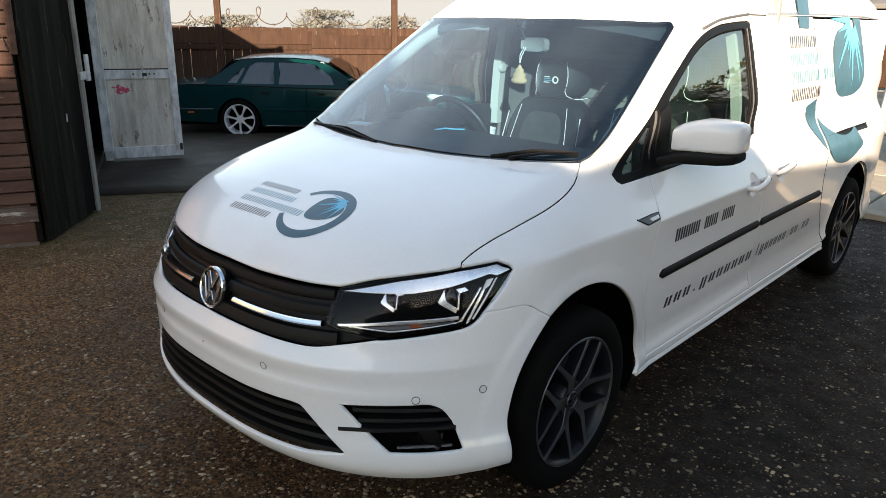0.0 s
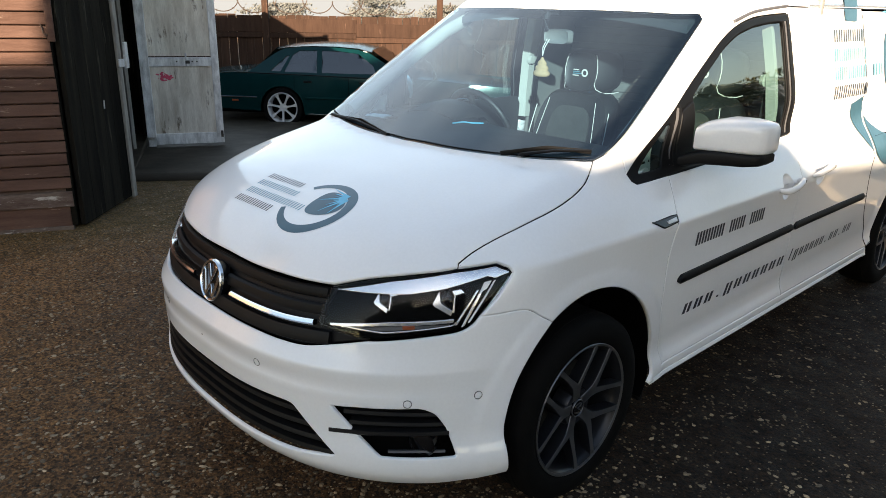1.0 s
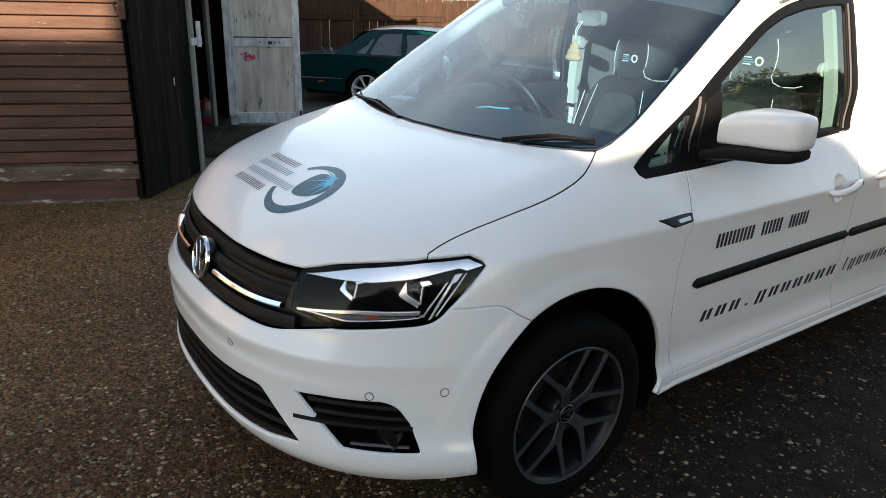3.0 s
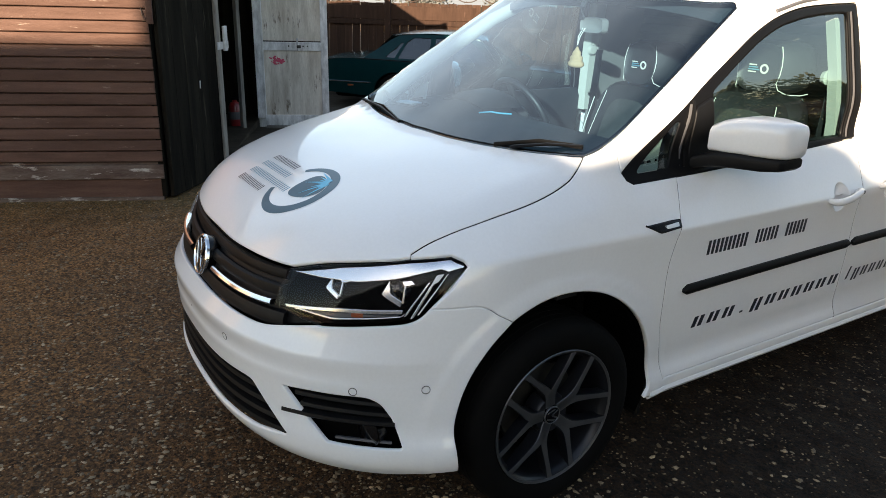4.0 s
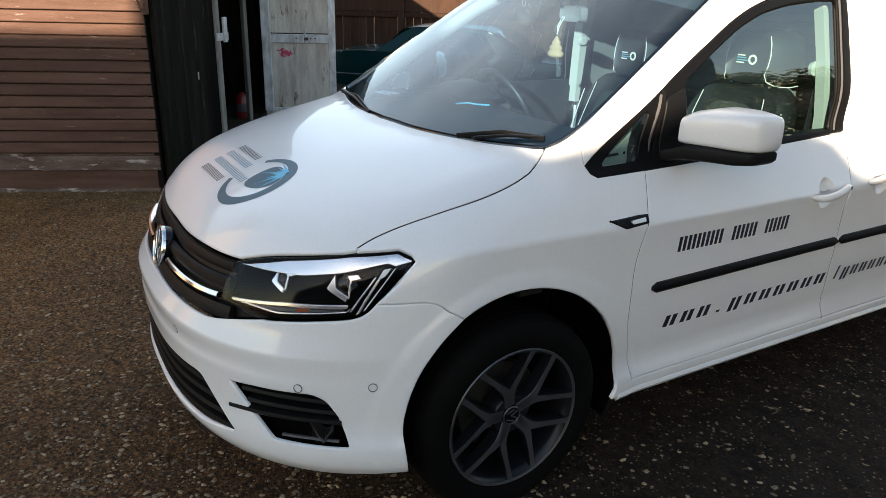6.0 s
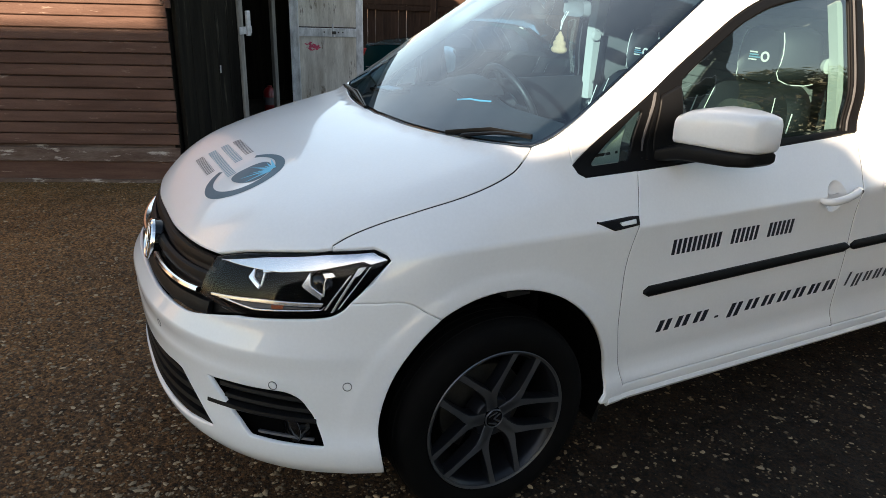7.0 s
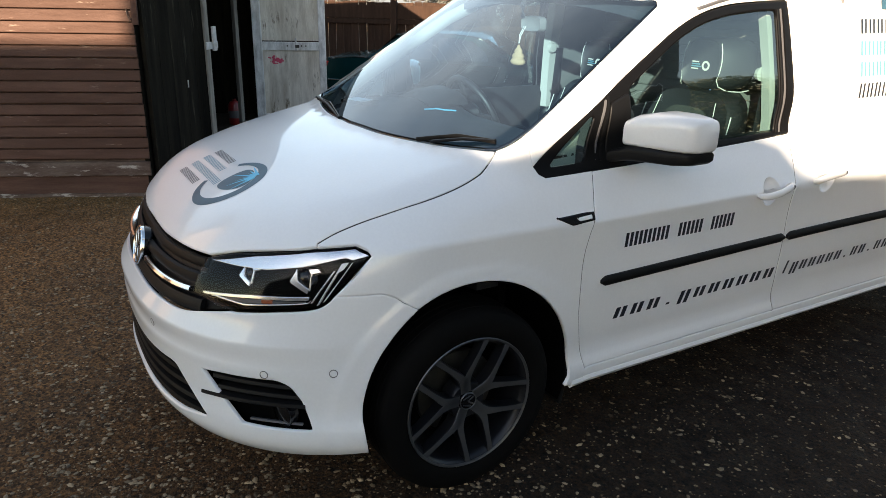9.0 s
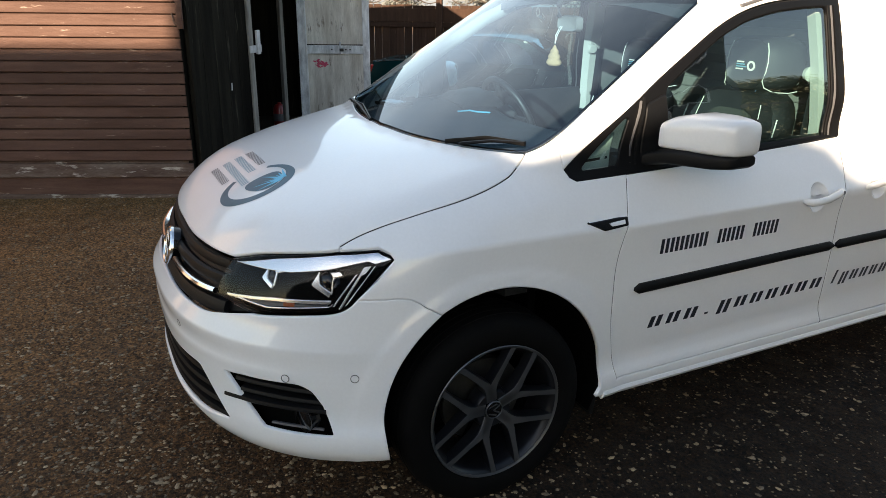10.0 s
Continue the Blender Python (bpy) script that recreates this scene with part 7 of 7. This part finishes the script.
    line("belt_strip", [(-0.72, 0.853), (0.2, 0.838), (1.0, 0.82), (2.1, 0.80)], 0.008, BLACK_SATIN)
    line("arch_lip", [(-0.36 * math.cos(a), 0.31 + 0.36 * math.sin(a)) for a in np.linspace(0.25, math.pi - 0.25, 20)], 0.010, GREEN_PAINT)
    line("side_marker", [(-0.80, 0.425), (-0.70, 0.427)], 0.014, AMBER, "amber side marker")
    for s in (0.42, 1.30):
        part("door_handle", block((0.13, 0.02, 0.032), (s, 0.9 - 0.905 + 0.012, 0.735), bevel=0.008), BLACK_SATIN, car)
    for s, z0, z1 in ((0.205, 0.30, 0.83), (1.07, 0.25, 0.81)):
        part("door_gap", tube([(lower(s, z)[0], lower(s, z)[1] + 0.0005, z) for z in np.linspace(z0 + (0.3 if s < 1 else 0), z1, 8)], 0.004, 5), DEEP_BLACK, car)
    part("wing_mirror", block((0.10, 0.16, 0.10), (1.78, -0.03, 0.93), bevel=0.03, segments=3), GREEN_PAINT, car)
    for s in (0.0, 2.87):
        for y in (0.10, 1.70):
            side = 1 if y < 0.9 else -1
            m = Matrix.Translation((s, y, 0.315)) @ Matrix.Rotation(radians(90 * side), 4, "X")
            tyre = part("tyre", lathe([(0.235, -0.10), (0.27, -0.11), (0.31, -0.09), (0.315, 0.0), (0.31, 0.09), (0.285, 0.105), (0.25, 0.10), (0.236, 0.09)], 48, m, closed=True), RUBBER, car, smooth=True)
            rim = part("alloy_rim", lathe([(0.232, -0.09), (0.238, 0.088), (0.244, 0.096), (0.236, 0.100), (0.224, 0.085), (0.212, 0.04), (0.21, -0.09)], 48, m, closed=True), WHEEL_SILVER, car, "silver alloy wheel", smooth=True)
            part("hub", lathe([(0, 0.075), (0.03, 0.074), (0.058, 0.066), (0.062, 0.03)], 24, m), WHEEL_SILVER, rim, smooth=True)
            for k in range(7):
                a = 2 * math.pi * k / 7 + 0.22
                sp = loft([[(r * math.cos(a) - o * math.sin(a), r * math.sin(a) + o * math.cos(a), zz) for o, zz in ((-w, h - 0.03), (-w * 0.8, h), (w * 0.8, h), (w, h - 0.03))] for r, w, h in ((0.04, 0.020, 0.070), (0.11, 0.014, 0.078), (0.17, 0.017, 0.086), (0.228, 0.034, 0.092))])
                bmesh.ops.transform(sp, matrix=m, verts=sp.verts)
                part("spoke", sp, WHEEL_SILVER, rim)
    for s in (0.0, 2.87):
        part("wheel_well", lathe([(0.0, -0.02), (0.345, -0.02), (0.345, 0.05), (0.0, 0.05)], 36, Matrix.Translation((s, 0.24, 0.31)) @ Matrix.Rotation(radians(90), 4, "X")), DEEP_BLACK, car)
    for o in set(bpy.data.objects) - start:
        if o.parent is car:
            o.matrix_basis = CAR @ o.matrix_basis


saloon()


# ---- beyond the van's tail: a parked van, slabs and an outbuilding ----
def parked_van():
    base = frame_at((-0.95, 7.6, 0.0), (0.15, 1.0))
    ob = thing("parked_van", base, "pale grey van parked beyond the delivery van", "van")
    side = [(0, 0.35), (0.1, 0.95), (0.75, 1.08), (1.35, 1.75), (4.3, 1.80), (4.4, 0.35)]
    t = base @ Matrix.Translation((0, -0.9, 0)) @ Matrix(((1, 0, 0, 0), (0, 0, -1, 0), (0, 1, 0, 0), (0, 0, 0, 1)))
    b = part("body", prism(side, 1.8, t, 0.06, segments=3), GREY_VAN_PAINT, ob)
    for x, w in ((1.35, 0.7), (2.15, 0.8)):
        p = part("side_window", block((w, 0.02, 0.42), (x + 0.25, -2.705, 1.42), bevel=0.02), BLACK_GLOSS, ob)
        p.matrix_basis = base @ Matrix.Translation((0, 0, 0))
    for x in (0.85, 3.5):
        for y in (-0.98, -2.62):
            w = part("wheel", lathe([(0.0, -0.1), (0.2, -0.1), (0.32, -0.09), (0.32, 0.09), (0.2, 0.1), (0, 0.08)], 32, base @ Matrix.Translation((x, y, 0.32)) @ Matrix.Rotation(radians(90), 4, "X")), RUBBER, ob, smooth=True)
            part("hub_cap", lathe([(0, 0.115), (0.12, 0.11), (0.19, 0.1)], 24, base @ Matrix.Translation((x, y, 0.32)) @ Matrix.Rotation(radians(90), 4, "X")), SILVER, w, smooth=True)


parked_van()


def slabs():
    ob = thing("pavement_slabs", (0, 0, 0), "pale concrete slabs in the sun behind the van", "paving", kind="structure")
    proto = None
    for i in range(9):
        for j in range(14):
            m = Matrix.Translation((-3.6 + i * 0.92, 5.2 + j * 0.92, 0.012)) @ Matrix.Rotation(random.uniform(-0.006, 0.006), 4, "Y")
            if proto is None:
                proto = part("slab", block((0.90, 0.90, 0.06), bevel=0.006, segments=1), PALE_CONCRETE, ob)
                o = proto
            else:
                o = new("slab", proto.data)
                o.parent = ob
            o.matrix_basis = m
    return ob


slabs()


def outbuilding():
    ob = thing("outbuilding", (-3.5, 19, 0), "low brown timber outbuilding with a dark roof", "building")
    part("wall", block((9, 0.3, 2.0), (-2.5, 19, 1.0), bevel=0.02), FENCE_WOOD, ob)
    part("roof", block((9.6, 2.4, 0.12), (-2.5, 19.6, 2.2), Matrix.Rotation(radians(14), 4, "X"), bevel=0.02), ROOF_GREY, ob)


outbuilding()


# ---- hedge and trees round the yard, seen in reflections and over the fence ----
def bush(name, at, size, label, category, leaves, trunk=True, leaf=1.0, leafage=LEAF):
    ob = thing(name, at, label, category, kind="")
    rng = random.Random(int(at[0] * 31 + at[1] * 17))
    if trunk:
        limbs = bmesh.new()
        limbs = tube([at, (at[0], at[1], at[2] + size[2] * 0.35), (at[0] + 0.1, at[1], at[2] + size[2] * 0.7)], [0.12, 0.09, 0.04], 8)
        part("trunk", limbs, BARK, ob, smooth=True)
        for k in range(6):
            a = k * 1.1
            z = at[2] + size[2] * (0.3 + 0.06 * k)
            part("limb", tube([(at[0], at[1], z), (at[0] + math.cos(a) * size[0] * 0.3, at[1] + math.sin(a) * size[1] * 0.3, z + size[2] * 0.2), (at[0] + math.cos(a) * size[0] * 0.42, at[1] + math.sin(a) * size[1] * 0.42, z + size[2] * 0.36)], [0.05, 0.03, 0.01], 6), BARK, ob)
    verts, faces = [], []
    clumps = [(rng.gauss(0, 0.42), rng.gauss(0, 0.42), rng.uniform(0.15, 1.0)) for _ in range(max(14, leaves // 90))]
    for i in range(leaves):
        cx, cy, cz = clumps[i % len(clumps)]
        p = Vector((at[0] + size[0] * 0.5 * (cx + rng.gauss(0, 0.16)), at[1] + size[1] * 0.5 * (cy + rng.gauss(0, 0.16)), at[2] + size[2] * min(1.05, max(0.02, cz + rng.gauss(0, 0.08)))))
        d = Vector((rng.gauss(0, 1), rng.gauss(0, 1), rng.gauss(0, 1))).normalized()
        u = d.orthogonal().normalized()
        v = d.cross(u)
        s = rng.uniform(0.05, 0.11) * leaf
        k = len(verts)
        verts += [p - u * s, p - v * s * 0.5, p + u * s, p + v * s * 0.5]
        faces.append((k, k + 1, k + 2, k + 3))
    o = mesh_part("crown", verts, faces, leafage, ob, smooth=False)
    tagged(o, kind="stuff")


for i in range(4, 9):
    bush("hedge_bush", (9.0 + 0.5 * (i % 2), 0.4 + i * 2.3, 0), (3.0, 3.4, 2.4 + 0.35 * (i % 3)), "ragged green hedge along the yard's edge", "hedge", 3600, False, leaf=1.2)
for x, y, h in ((-52, 40, 2.3), (-47, 44, 1.9), (-60, 26, 2.2), (-38, 52, 2.2), (-56, 33, 1.8)):
    bush("tree", (x, y, -0.6), (5.0, 5.0, h), "scrubby tree far beyond the fence, haze put into its leaf colour", "tree", 4000, leaf=1.6, leafage=HAZY_LEAF)
# A glowing sheet far off stands in for pale sky above the fence.
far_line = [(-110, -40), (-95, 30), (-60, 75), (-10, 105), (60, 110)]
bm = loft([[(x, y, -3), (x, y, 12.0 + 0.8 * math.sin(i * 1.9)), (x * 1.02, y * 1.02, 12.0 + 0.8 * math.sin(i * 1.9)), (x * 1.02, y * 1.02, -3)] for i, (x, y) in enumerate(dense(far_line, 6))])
tagged(part("backdrop", bm, DISTANCE), "pale glowing backdrop for the misty distance beyond the fence", "backdrop", kind="structure")

# ---- loose chips on the yard ----
def chips(count, seed):
    rng = random.Random(seed)
    ico = [(0, 0, 1), (0.9, 0, 0.25), (0.28, 0.86, 0.3), (-0.73, 0.53, 0.2), (-0.73, -0.53, 0.3), (0.28, -0.86, 0.22), (0, 0, -0.5)]
    tris = [(0, 1, 2), (0, 2, 3), (0, 3, 4), (0, 4, 5), (0, 5, 1), (6, 2, 1), (6, 3, 2), (6, 4, 3), (6, 5, 4), (6, 1, 5)]
    verts, faces = [], []
    for _ in range(count):
        r = 0.3 + 5.2 * rng.random() ** 0.8
        a = rng.uniform(0, 2 * math.pi)
        x, y = 1.1 + r * math.cos(a), -0.9 + r * math.sin(a)
        if x < -3.25 + 0.43 * (y + 0.3) and y < 0.2:
            continue
        if 0.55 * x + 0.83 * y > 0.2 + rng.uniform(-0.8, 0.8) and rng.random() < 0.6:
            continue
        s = 0.0020 + 0.0090 * rng.random() ** 2.6
        k, t = len(verts), rng.uniform(0, 6.28)
        c, n = math.cos(t), math.sin(t)
        z = float(ground_height(x, y)) + 0.010 * noise.noise(Vector((x * 0.8, y * 0.8, 3))) - 0.002
        st = rng.uniform(0.7, 1.9)
        for vx, vy, vz in ico:
            vx, vy = vx * st + rng.uniform(-0.2, 0.2), vy + rng.uniform(-0.2, 0.2)
            verts.append((x + s * (vx * c - vy * n), y + s * (vx * n + vy * c), z + s * 0.5 * vz))
        faces += [tuple(k + i for i in f) for f in tris]
    o = mesh_part("loose_chips", verts, faces, STONE_PALE, smooth=False)
    tagged(o, "loose pale stone chips scattered over the yard", "gravel", kind="stuff")


chips(88000, 5)
